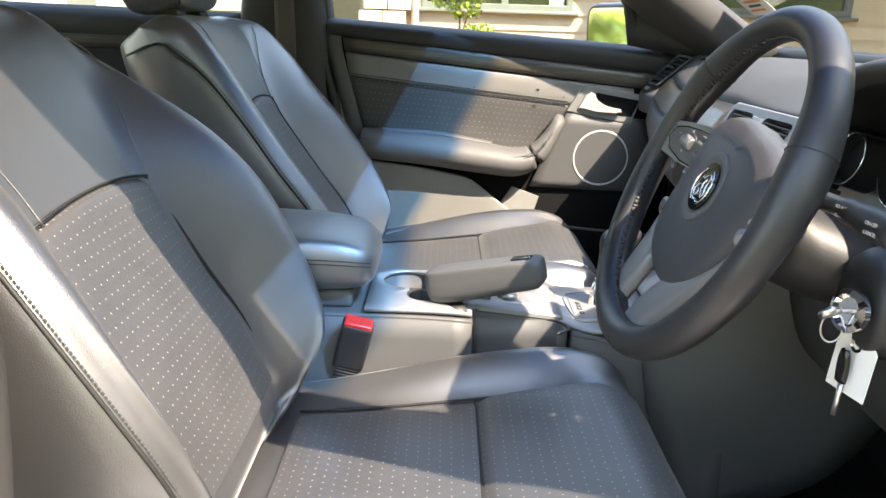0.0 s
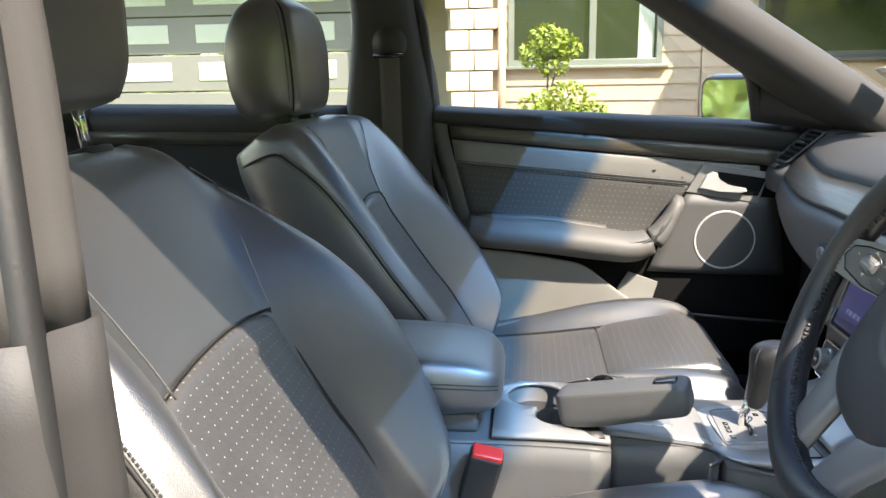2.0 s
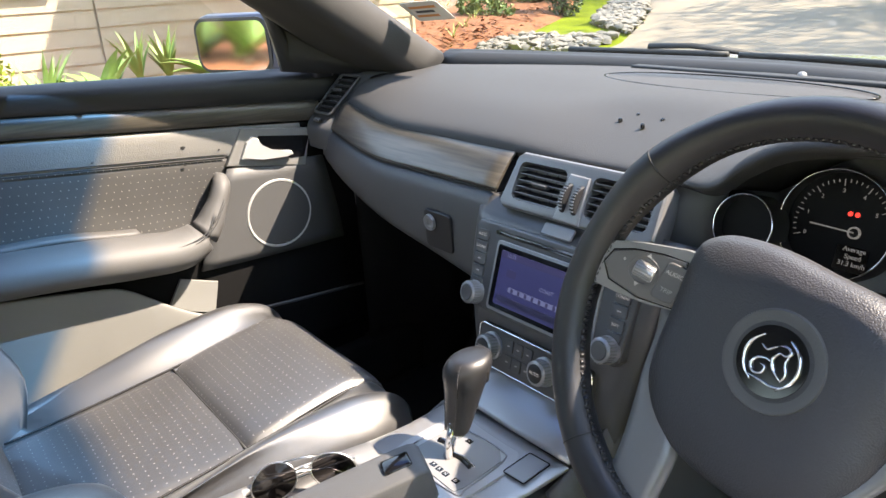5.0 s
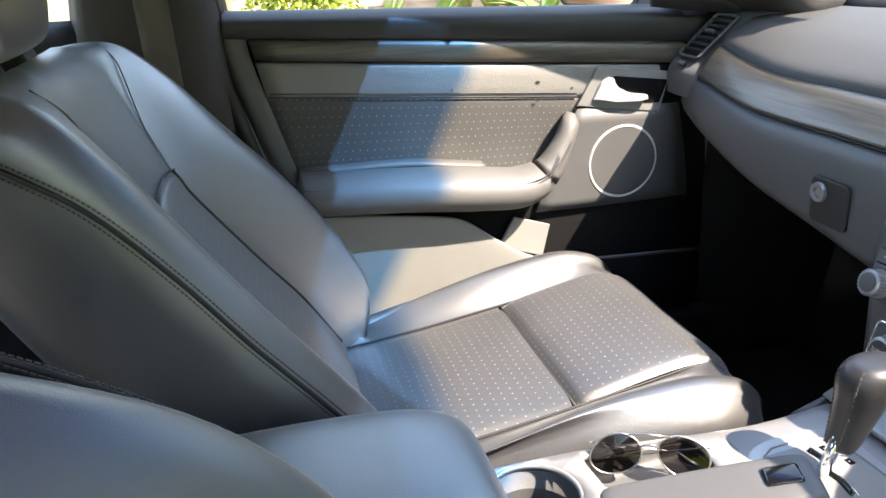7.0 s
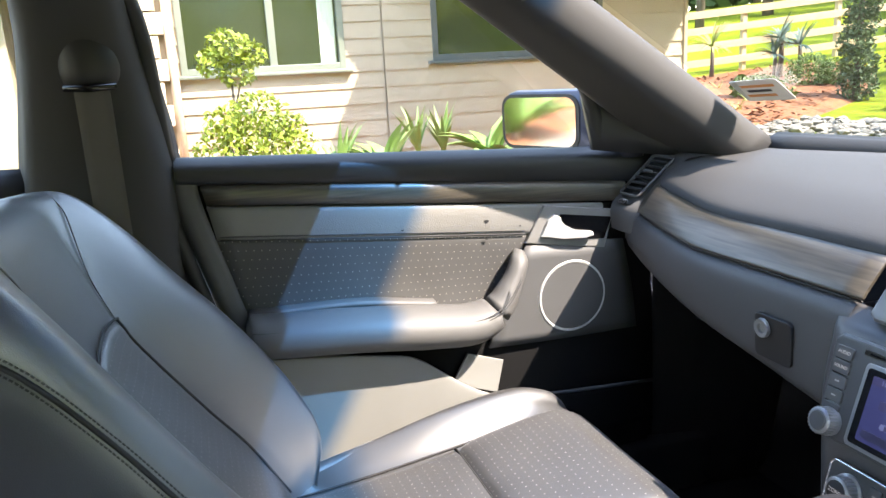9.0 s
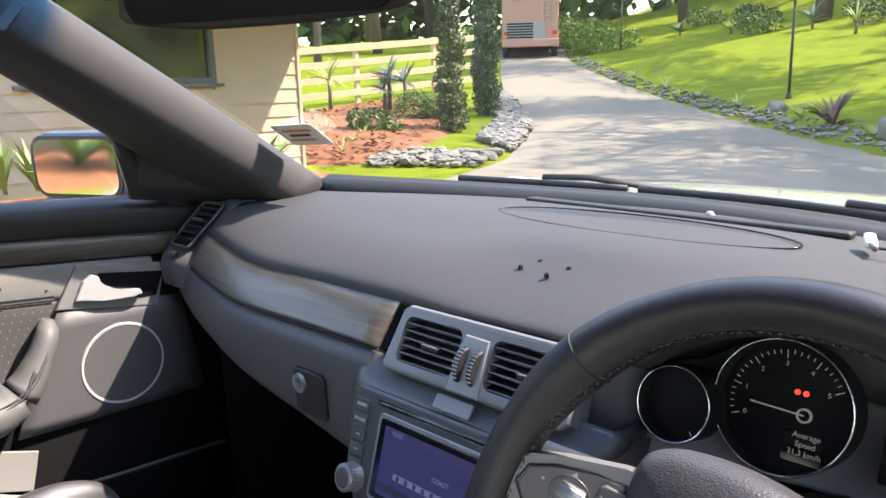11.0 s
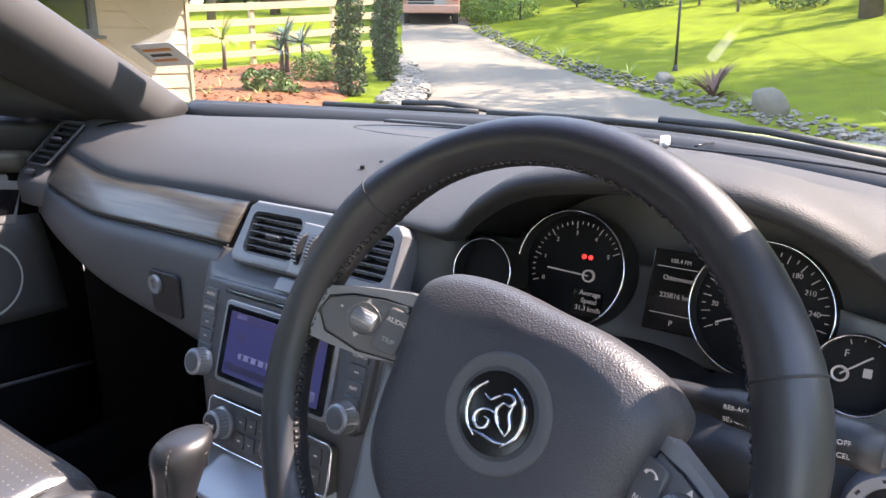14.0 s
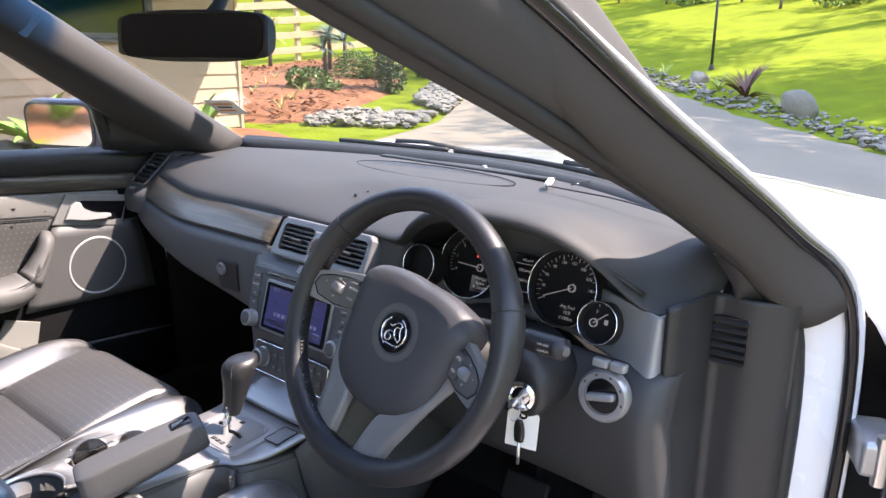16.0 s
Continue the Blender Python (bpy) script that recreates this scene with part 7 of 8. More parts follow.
# sunglasses in the console tray
sg = thing("sunglasses", "dark aviator sunglasses with thin metal frame", "sunglasses", (-0.062, -0.185, 0.566))
gm = pose(0, 0.0, 0.024, 68, 0, 66)
for sx in (-1, 1):
    pts = [(sx * 0.034 + 0.026 * math.cos(a) * (1 + 0.08 * sx * math.sin(a)), 0.021 * math.sin(a) - 0.004 * math.cos(a) * sx, 0.004 * math.cos(2 * a)) for a in np.linspace(0, 2 * math.pi, 25)[:-1]]
    surf("lens", [[gm @ Vector((sx * 0.034 + (p[0] - sx * 0.034) * k, p[1] * k, 0.003 * (1 - k))) for p in pts] for k in (1.0, 0.6, 0.02)], LENS, sg, 1, 2, ring=True, label="dark lens")
    tube("lens_rim", [gm @ Vector((p[0], p[1], 0)) for p in pts], 0.0010, STEEL, sg, 6, closed=True)
    tube("temple", [gm @ Vector(p) for p in ((sx * 0.060, 0.010, 0), (sx * 0.058, 0.008, -0.012), (sx * -0.03, -0.004 * sx - 0.004, -0.018), (sx * -0.055, -0.014, -0.016))], 0.0010, STEEL, sg, 6)
tube("bridge", [gm @ Vector(p) for p in ((-0.010, 0.008, 0.0), (0, 0.012, 0.002), (0.010, 0.008, 0.0))], 0.0011, STEEL, sg, 6)
tube("brow_bar", [gm @ Vector(p) for p in ((-0.022, 0.020, 0.0), (0, 0.022, 0.002), (0.022, 0.020, 0.0))], 0.0010, STEEL, sg, 6)

# key with a paper tag in the ignition
ky = thing("ignition_key", "key with a white tag hanging from the ignition", "key", (0.507, 0.090, 0.760))
tube("blade", [(0.0, 0.006, 0), (0.003, -0.010, 0.0)], [0.004, 0.0035], STEEL, ky, 8, flat=0.4)
tube("key_bow", [(0.003, -0.006, 0.0), (0.004, -0.014, 0.0), (0.005, -0.022, -0.003)], [0.006, 0.009, 0.007], STEEL, ky, 10, flat=0.5, label="chrome key bow")
tube("ring", [(0.001 + 0.002 * math.cos(a), -0.008 + 0.009 * math.cos(a), -0.016 + 0.014 * math.sin(a)) for a in np.linspace(0, 2 * math.pi, 25)[:-1]], 0.0010, STEEL, ky, 6, closed=True)
tag_o = [(-0.022, -0.030), (0.022, -0.030), (0.022, 0.018), (0.014, 0.028), (-0.014, 0.028), (-0.022, 0.018)]
tg = plate("paper_tag", tag_o, 0.0012, facing((-0.005, 0.021, -0.053), (0.30, -0.95, 0.05), (0.06, 0, 1)), WHITEP, ky, label="white paper tag")
turned("eyelet", [(0.003, 0.0008), (0.0065, 0.0014), (0.007, 0.0)], Matrix.Translation((0, 0.018, 0.001)), CHROME, tg, 20)
rows = [[(x * w, y, z * 0.6) for x, z in ((-1, 0), (-0.7, 0.005), (0.7, 0.005), (1, 0), (0.7, -0.004), (-0.7, -0.004))] for y, w in ((0.016, 0.004), (0.008, 0.0075), (-0.004, 0.0085), (-0.016, 0.007))]
sk = surf("spare_key_head", [[Vector(p) + Vector((-0.005, 0.016, -0.055)) for p in [(a[0], -abs(a[2]) * 1.5 - 0.002, a[1]) for a in r]] for r in rows], BLACKG, ky, 2, 3, ring=True, caps=True, label="black key head")
tube("spare_blade", [(-0.005, 0.014, -0.069), (-0.005, 0.012, -0.106)], 0.0026, STEEL, ky, 6, flat=0.4)

# interior mirror on its stalk
im = thing("rear_view_mirror", "black rear view mirror on a windscreen stalk", "mirror", (-0.014, -0.022, 1.213))
rows = []
IM = pose(0, 0, 0, -6, 0, 22.7)
for x, h, d in ((-0.128, 0.016, 0.012), (-0.122, 0.028, 0.020), (-0.06, 0.036, 0.026), (0.0, 0.037, 0.03), (0.06, 0.036, 0.026), (0.122, 0.030, 0.020), (0.128, 0.018, 0.012)):
    rows.append([IM @ Vector(p) for p in ((x, 0, h), (x, -0.003, h * 0.7), (x, -0.003, -h * 0.7), (x, 0, -h), (x, d, -h * 0.6), (x, d, h * 0.6))])
surf("shell", rows, DARKP, im, 3, 3, ring=True, caps=True)
plate("mirror_glass", rrect(0.240, 0.062, 0.02, 6), 0.002, IM @ facing((0, -0.0035, 0), (0, -1, 0)), mat("dark_mirror_glass", (0.10, 0.10, 0.11), 0.03, 1.0, 0, var=0.0), im)
tube("stalk", [IM @ Vector((0, 0.02, 0.01)), Vector((0.0, 0.05, 0.045)), Vector((0.01, 0.07, 0.105))], [0.012, 0.010, 0.016], DARKP, im, 12)
for sx in (-1, 1):
    vs = thing("sun_visor", "grey folded sun visor under the roof lining", "sun visor", (sx * 0.33, -0.13, 1.345))
    surf("pad", [[(x, y, z + 0.010 * s) for x in (-0.20, -0.1, 0.0, 0.1, 0.18)] for y, z, s in ((0.04, -0.012, 0), (-0.01, 0.004, -1), (-0.10, 0.022, -1), (-0.14, 0.034, 0))], LINER, vs, 3, 3, thick=0.012)
    tube("pivot", [(sx * 0.18, 0.02, 0.0), (sx * 0.205, 0.02, 0.005)], 0.006, DARKP, vs, 8)
# airbag tag on the pillar, and its small screw
ptag = thing("pillar_label", "small embossed airbag label on the pillar trim", "label", (-0.569, -0.028, 1.233))
plate("tag", rrect(0.045, 0.024, 0.004), 0.003, facing((0, 0, 0), (0.75, -0.45, 0.35), (0.2, -0.7, 0.6)), PANELP, ptag, 0.001)
# plug and lead on the dash top
us = thing("usb_lead", "white plug with a thin black lead", "cable", (0.275, 0.515, 0.956))
box("plug", 0.012, 0.034, 0.008, pose(0, 0, 0.004, 8, 0, 20), WHITEP, us, 0.003)
tube("plug_neck", [(0.006, -0.016, 0.003), (0.012, -0.028, 0.002)], 0.0035, GREYP, us, 8)
tube("lead", spline([(0.010, -0.024, 0.002), (0.06, -0.025, 0.0), (0.16, -0.04, -0.001), (0.27, -0.08, -0.006), (0.33, -0.12, -0.02)], 5), 0.0016, DARKP, us, 6)
# wipers on the cowl
for x0, x1, y0, y1 in ((-0.42, -0.12, 0.0, 0.0), (-0.10, 0.50, 0.0, 0.0)):
    wp = thing("wiper", "black wiper resting on the windscreen", "wiper", ((x0 + x1) / 2, 0.68, 0.965))
    c = (x0 + x1) / 2
    pts = [Vector((x - c, WBASE(x)[1] - 0.68 + 0.03, WBASE(x)[2] - 0.957)) for x in np.linspace(x0, x1, 9)]
    tube("blade", pts, 0.006, RUBBER, wp, 8)
    tube("arm", [pts[4] + Vector((0, 0.005, 0.010)), pts[6] + Vector((0, 0.012, 0.012)), pts[8] + Vector((0.06, 0.05, -0.005))], 0.006, RUBBER, wp, 8, flat=0.6)
# registration label inside the windscreen
rl = thing("windscreen_label", "white and orange registration label on the glass", "label", tuple(wind_point(-0.565, 0.235)))
tn = (wind_point(-0.5, 0.3) - wind_point(-0.5, 0.1)).normalized()
fm = facing((0, -0.004, -0.006), (0.1, -tn.z, tn.y), tn)
lb = plate("card", rrect(0.10, 0.062, 0.006), 0.0008, fm, WHITEP, rl)
for k, (w, c) in enumerate(((0.07, (0.7, 0.28, 0.08)), (0.05, (0.05, 0.05, 0.05)), (0.06, (0.7, 0.28, 0.08)))):
    box("bar", w, 0.007, 0.0004, pose(-0.004 * k, 0.014 - 0.014 * k, 0.001), mat("label_ink", c, 0.6), lb)


# ---- outside: ground, drive, lawn, beds ----
def rise(x, y):
    s = -0.62 * x + 0.78 * y
    d = max(0.0, s - 7)
    return 0.004 * d * d if d < 15 else 0.9 + 0.12 * (d - 15) if d < 45 else 4.5


def away(x, y):
    """Metres beyond the drive's far kerb, uphill over the lawn."""
    return (x + 1.15) * 0.71 + (y - 10.1) * 0.70


def ground_z(x, y):
    a = min(max(0.0, away(x, y) - 0.3), 30)
    bank = 0.16 * a + (0.22 * max(0, a - 9))
    return rise(x, y) + bank - (0.03 if away(x, y) < 0 else 0.0)


GRASS = mat("lawn_grass", (0.145, 0.185, 0.010), 0.9, 0, 1.0, 22, 0.45, 1.6, spec=0.1)
CONC = mat("pale_concrete", (0.205, 0.172, 0.128), 0.85, 0, 0.5, 60, 0.25, 0.8)
MULCH = mat("bark_mulch", (0.22, 0.085, 0.035), 0.95, 0, 1.0, 16, 0.6, 9)
STONE = mat("grey_stone", (0.20, 0.182, 0.150), 0.85, 0, 0.7, 18, 0.35, 5)
PEBBLE = mat("river_pebbles", (0.20, 0.186, 0.160), 0.85, 0, 0.5, 25, 0.5, 9)
LEAFY = mat("bright_leaves", (0.20, 0.26, 0.025), 0.55, 0, 0, var=0.5, vscale=6)
LEAFD = mat("dark_leaves", (0.045, 0.085, 0.022), 0.6, 0, 0, var=0.5, vscale=1.5)
# cypress green lightened to take in the haze of the windscreen
CYPR = mat("hazed_cypress_needles", (0.075, 0.115, 0.045), 0.7, 0, 0, var=0.5, vscale=3)
LEAFM = mat("tree_leaves", (0.10, 0.16, 0.03), 0.6, 0, 0, var=0.5, vscale=1.2)
AGAVE = mat("agave_leaf", (0.16, 0.26, 0.07), 0.5, 0, 0.2, 60, 0.3, 6)
BLUEAG = mat("blue_agave_leaf", (0.12, 0.17, 0.12), 0.5, 0, 0.2, 60, 0.3, 6)
FLAXR = mat("bronze_flax_leaf", (0.14, 0.06, 0.04), 0.5, 0, 0, var=0.4, vscale=6)
BARK = mat("tree_bark", (0.11, 0.085, 0.065), 0.9, 0, 0.9, 30, 0.4, 6)
RAILW = mat("fence_timber", (0.50, 0.38, 0.23), 0.75, 0, 0.4, 60, 0.2, 3)
BOARD = mat("cream_weatherboard", (0.42, 0.345, 0.255), 0.6, 0, 0.25, 90, 0.08, 2.5)
BLOCK = mat("pale_block", (0.52, 0.43, 0.34), 0.8, 0, 0.4, 60, 0.15, 6)
ALU = mat("grey_green_aluminium", (0.22, 0.24, 0.20), 0.45, 0.3, 0, var=0.05)
WPANE = mat("dark_window_glass", (0.015, 0.02, 0.018), 0.03, 0, 0, var=0.1, coat=1.0, spec=1.0)
GARAGE = mat("grey_garage_door", (0.20, 0.20, 0.19), 0.6, 0, 0.1, 100, 0.06, 3)
PALEGL = mat("pale_garage_pane", (0.55, 0.58, 0.52), 0.3, 0, 0, var=0.06)
ROOFT = mat("dark_roof", (0.10, 0.09, 0.085), 0.8, 0, 0.4, 20, 0.2, 3)
BUSP = mat("faded_pink_paint", (0.42, 0.22, 0.16), 0.5, 0, 0, var=0.1)
BUSG = mat("grey_grille_metal", (0.30, 0.28, 0.27), 0.5, 0.4, 0, var=0.1)
AMBER = mat("amber_lantern_glass", (0.65, 0.33, 0.05), 0.3, 0, 0, var=0.2)
CURT = mat("pale_curtain", (0.5, 0.55, 0.45), 0.9, 0, 0.2, 50, 0.1, 4)


def axis(a, b, fine0, fine1, coarse, fine):
    v = list(np.arange(a, fine0, coarse)) + list(np.arange(fine0, fine1, fine)) + list(np.arange(fine1, b + 1e-6, coarse))
    return v


gx, gy = axis(-320, 320, -40, 30, 14, 1.0), axis(-300, 400, -24, 60, 14, 1.0)
verts = [(x, y, ground_z(x, y) - 0.004) for y in gy for x in gx]
nx = len(gx)
faces = [(j * nx + i, j * nx + i + 1, (j + 1) * nx + i + 1, (j + 1) * nx + i) for j in range(len(gy) - 1) for i in range(nx - 1)]
tagged(mesh_ob("ground", verts, faces, GRASS, None, True, "", None, False), "bright green sunlit lawn on a gentle bank", "lawn", kind="structure")

EDGES = [((-2.9, -26), (8, -26)), ((-2.9, -7), (8, -10)), ((-5.6, 0), (8, 1.5)), ((-5.7, 4.5), (3.5, 6.0)), ((-6.5, 7.75), (-0.64, 9.34)), ((-7.3, 9.3), (-1.15, 10.1)), ((-8.9, 11.8), (-3.37, 12.6)), ((-10.4, 13.6), (-5.9, 15.1)),
         ((-11.8, 15.1), (-8.4, 17.5)), ((-14.1, 17.3), (-11, 19.7)), ((-17.9, 21.6), (-15, 23.4)), ((-20.8, 25.1), (-18.4, 26.8)), ((-27, 32), (-24, 34)), ((-36, 40), (-33, 43))]
g = spline([np.array([a, b]) for a, b in EDGES], 5)
verts, faces = [], []
W = 14
for a, b in g:
    for k in range(W + 1):
        p = a + (b - a) * k / W
        crown = 0.03 * (1 - (2 * k / W - 1) ** 4)
        verts.append((p[0], p[1], rise(*p) + crown))
for i in range(len(g) - 1):
    for k in range(W):
        faces.append((i * (W + 1) + k, i * (W + 1) + k + 1, (i + 1) * (W + 1) + k + 1, (i + 1) * (W + 1) + k))
tagged(mesh_ob("driveway", verts, faces, CONC, None, True, "", None, False), "pale worn concrete driveway curving uphill", "driveway", kind="structure")


def bed(name, outline, material, label, lift=0.05, hump=0.12):
    c = np.mean(outline, axis=0)
    rows = []
    for k in (1.0, 0.85, 0.6, 0.3, 0.02):
        rows.append([Vector((*(c + (np.array(p) - c) * k), 0)) for p in outline])
    for i, r in enumerate(rows):
        for p in r:
            p.z = ground_z(p.x, p.y) + (-0.03 if i == 0 else lift + hump * min(1, i / 3))
    return tagged(surf(name, rows, material, None, 3, 4, ring=True), label, "garden bed", kind="structure")


bed("garden_bed", [(-9.2, 6.2), (-8.3, 7.3), (-9.2, 9.0), (-10.4, 11.2), (-12.0, 13.4), (-14.0, 15.2), (-16.0, 15.8), (-16.8, 13), (-16.6, 9.5), (-13.5, 6.6)], MULCH, "orange bark mulch bed")
bed("house_bed", [(-5.75, -1.2), (-5.8, 1.5), (-5.9, 4.0), (-6.6, 5.6), (-7.9, 5.6), (-7.95, 2.0), (-8.0, -1.2)], MULCH, "mulched bed along the house wall", 0.10, 0.15)

bed("garage_bed", [(-3.2, -5.9), (-3.0, -9.0), (-3.0, -18.0), (-8.2, -18.0), (-8.2, -12.5), (-6.4, -6.6)], MULCH, "mulched bed with agaves beside the driveway", 0.08, 0.15)


# ---- stones ----
def stone_mesh(seed, flat=0.7, cuts=2):
    bm = bmesh.new()
    bmesh.ops.create_icosphere(bm, subdivisions=cuts, radius=1)
    for v in bm.verts:
        n = noise.noise(v.co * 1.1 + Vector((seed * 7.3, seed, 0))) * 0.45 + noise.noise(v.co * 2.7 + Vector((seed, 0, 3))) * 0.18
        v.co *= 1 + n
        v.co.z *= flat
    me = bpy.data.meshes.new("stone")
    bm.to_mesh(me)
    bm.free()
    me.polygons.foreach_set("use_smooth", [cuts > 1] * len(me.polygons))
    return me


rng = random.Random(4)
STONES = [stone_mesh(k) for k in range(5)]
for me in STONES:
    me.materials.append(STONE)


def rock(x, y, r, label, dz=0.3, stretch=(1, 1, 1), k=0, group=""):
    ob = new("rock", STONES[k % 5])
    ob.location = (x, y, ground_z(x, y) + r * dz)
    ob.scale = [r * s for s in stretch]
    ob.rotation_euler = (rng.uniform(-0.2, 0.2), rng.uniform(-0.2, 0.2), rng.uniform(0, 6))
    return tagged(ob, label, "rock", group)


rock(-2.49, 12.45, 0.36, "large pointed grey boulder at the lawn edge", 0.45, (0.9, 0.7, 1.25), 1)
rock(-5.75, 16.3, 0.24, "rounded grey rock beside the lamp post", 0.3, (1.3, 0.9, 0.9), 2)
for k in range(36):
    f = k / 35
    i = min(int(f * 6.99), 6)
    a, b = np.array(EDGES[4 + i][1]), np.array(EDGES[5 + i][1])
    p = a + (b - a) * (f * 7 - i) + np.array((0.71, 0.70)) * rng.uniform(0.15, 0.5)
    rock(p[0], p[1], rng.uniform(0.06, 0.13), "grey edging rock along the driveway", 0.3, (1.3, 1, 0.8), k, "driveway edging rocks")
for k in range(14):
    rock(rng.uniform(-6.9, -5.9), rng.uniform(1.2, 2.6), rng.uniform(0.09, 0.20), "weathered rock in the house bed", 1.2, (1.2, 1, 0.9), k, "house bed rocks")
# pebbles beside the drive, one mass
ico = stone_mesh(9, 0.6, 1)
iv = np.array([v.co[:] for v in ico.vertices])
ifc = [tuple(p.vertices) for p in ico.polygons]
bpy.data.meshes.remove(ico)


def pebbles(name, pts, rmin, rmax, label):
    V, F = [], []
    for x, y in pts:
        r = rng.uniform(rmin, rmax)
        a = rng.uniform(0, 6.28)
        rot = np.array([[math.cos(a), -math.sin(a), 0], [math.sin(a), math.cos(a), 0], [0, 0, 1]])
        o = len(V)
        w = iv * np.array([rng.uniform(0.8, 1.5), rng.uniform(0.7, 1.1), rng.uniform(0.7, 1.1)]) @ rot.T * r + np.array([x, y, ground_z(x, y) + r * 0.2 + rng.uniform(0, 0.10)])
        V.extend(w.tolist())
        F.extend([tuple(i + o for i in f) for f in ifc])
    return tagged(mesh_ob(name, V, F, PEBBLE, None, False, "", None, False), label, "stones", kind="stuff")


pts = []
for k in range(3200):
    i = rng.randrange(5, 9)
    a, b = np.array(EDGES[i][0]), np.array(EDGES[i + 1][0])
    p = a + (b - a) * rng.random() + np.array((-0.86, 0.51)) * (rng.random() ** 0.8) * 2.0
    pts.append(p)
for k in range(350):
    p = np.array((-6.6, 7.6)) + np.array((-0.72, -0.4)) * rng.random() * 2.2 + np.array((-0.4, 0.85)) * rng.random() * 1.6
    pts.append(p)
pebbles("river_stones", pts, 0.04, 0.105, "grey and white river stones beside the driveway")
pts = []
for k in range(1100):
    i = rng.randrange(3, 12)
    a, b = np.array(EDGES[i][1]), np.array(EDGES[i + 1][1])
    p = a + (b - a) * rng.random() + np.array((0.71, 0.70)) * rng.random() * 0.75
    pts.append(p)
pebbles("edge_gravel", pts, 0.025, 0.07, "loose gravel between driveway and lawn")
# bark chips on the mulch
V, F = [], []
for k in range(2600):
    x, y = rng.uniform(-16, -8.2), rng.uniform(6.4, 14.8)
    if (x + 8.6) * 0.6 + (y - 7.3) * 0.4 > 0.2 or -0.62 * x + 0.78 * y < 9:
        continue
    z = ground_z(x, y) + 0.12
    a = rng.uniform(0, 6.3)
    d = Vector((math.cos(a), math.sin(a), rng.uniform(-0.3, 0.5))) * rng.uniform(0.05, 0.11)
    w = Vector((-d.y, d.x, 0)).normalized() * 0.025
    o = len(V)
    c = Vector((x, y, z + 0.03))
    V += [c - d - w, c + d - w, c + d + w, c - d + w]
    F.append((o, o + 1, o + 2, o + 3))
tagged(mesh_ob("bark_chips", V, F, MULCH, None, False, "", None, False), "loose orange bark chips", "mulch", kind="stuff")


# ---- plants ----
def blade_mesh(length, width, droop, fold, material, n=7):
    V, F = [], []
    for i in range(n + 1):
        t = i / n
        w = width * (0.55 + 1.6 * t * (1 - t) + 0.2 * (1 - t)) * (1 - t ** 3) + 0.001
        x = length * t * math.cos(droop * t)
        z = length * t * math.sin(droop * -t * 0.6) + 0
        V += [(x, -w / 2, z + fold * w), (x, 0, z), (x, w / 2, z + fold * w)]
    for i in range(n):
        a = i * 3
        F += [(a, a + 1, a + 4, a + 3), (a + 1, a + 2, a + 5, a + 4)]
    me = bpy.data.meshes.new("leaf")
    me.from_pydata(V, [], F)
    me.polygons.foreach_set("use_smooth", [True] * len(me.polygons))
    me.materials.append(material)
    return me


BROAD = blade_mesh(1.0, 0.26, 0.5, 0.25, AGAVE)
STRAP = blade_mesh(1.0, 0.09, 0.35, 0.2, AGAVE)
BLUE = blade_mesh(1.0, 0.10, 0.4, 0.25, BLUEAG)
FLAX = blade_mesh(1.0, 0.06, 0.6, 0.2, FLAXR)
YUCCA = blade_mesh(1.0, 0.05, 0.5, 0.15, mat("yellow_green_leaf", (0.30, 0.34, 0.09), 0.5, 0, 0, var=0.4, vscale=6))


def rosette(name, label, category, x, y, mesh, n, size, steep=(25, 80), stem=0.0, dz=0.0, group=""):
    t = thing(name, label, category, (x, y, ground_z(x, y) + dz), group)
    if stem:
        tube("stem", [(0, 0, -0.05), (0.02, 0, stem * 0.5), (0, 0.01, stem)], [0.06, 0.05, 0.045], BARK, t, 8)
    for k in range(n):
        lf = new("leaf", mesh)
        lf.parent = t
        el = radians(steep[0] + (steep[1] - steep[0]) * ((k * 0.618) % 1.0) + rng.uniform(-5, 5))
        s = size * rng.uniform(0.75, 1.1)
        lf.matrix_local = Matrix.Translation((0, 0, stem)) @ Matrix.Rotation(k * 2.39996 + rng.uniform(-0.2, 0.2), 4, "Z") @ Matrix.Rotation(-el, 4, "Y") @ Matrix.Diagonal((s, s, s, 1))
    return t


rosette("agave", "green strappy succulent in the house bed", "plant", -6.35, 0.72, STRAP, 26, 0.62, (35, 88), 0, 0.2)
rosette("agave", "broad leaved green agave in the house bed", "plant", -6.3, 1.18, BROAD, 16, 0.62, (30, 85), 0.05, 0.2)
rosette("agave", "broad leaved green agave in the house bed", "plant", -6.6, 2.35, BROAD, 16, 0.66, (30, 85), 0.05, 0.2)
rosette("snake_plant", "upright grey green spiky plant", "plant", -7.2, 1.72, STRAP, 14, 0.62, (65, 89), 0, 0.3)
rosette("snake_plant", "upright grey green spiky plant", "plant", -7.2, 2.0, STRAP, 16, 0.60, (60, 89), 0, 0.3)
rosette("agave", "green strappy succulent in the house bed", "plant", -6.4, 3.2, STRAP, 24, 0.7, (30, 88), 0, 0.2)
rosette("agave", "broad leaved green agave in the house bed", "plant", -6.7, 4.2, BROAD, 16, 0.6, (30, 85), 0, 0.2)
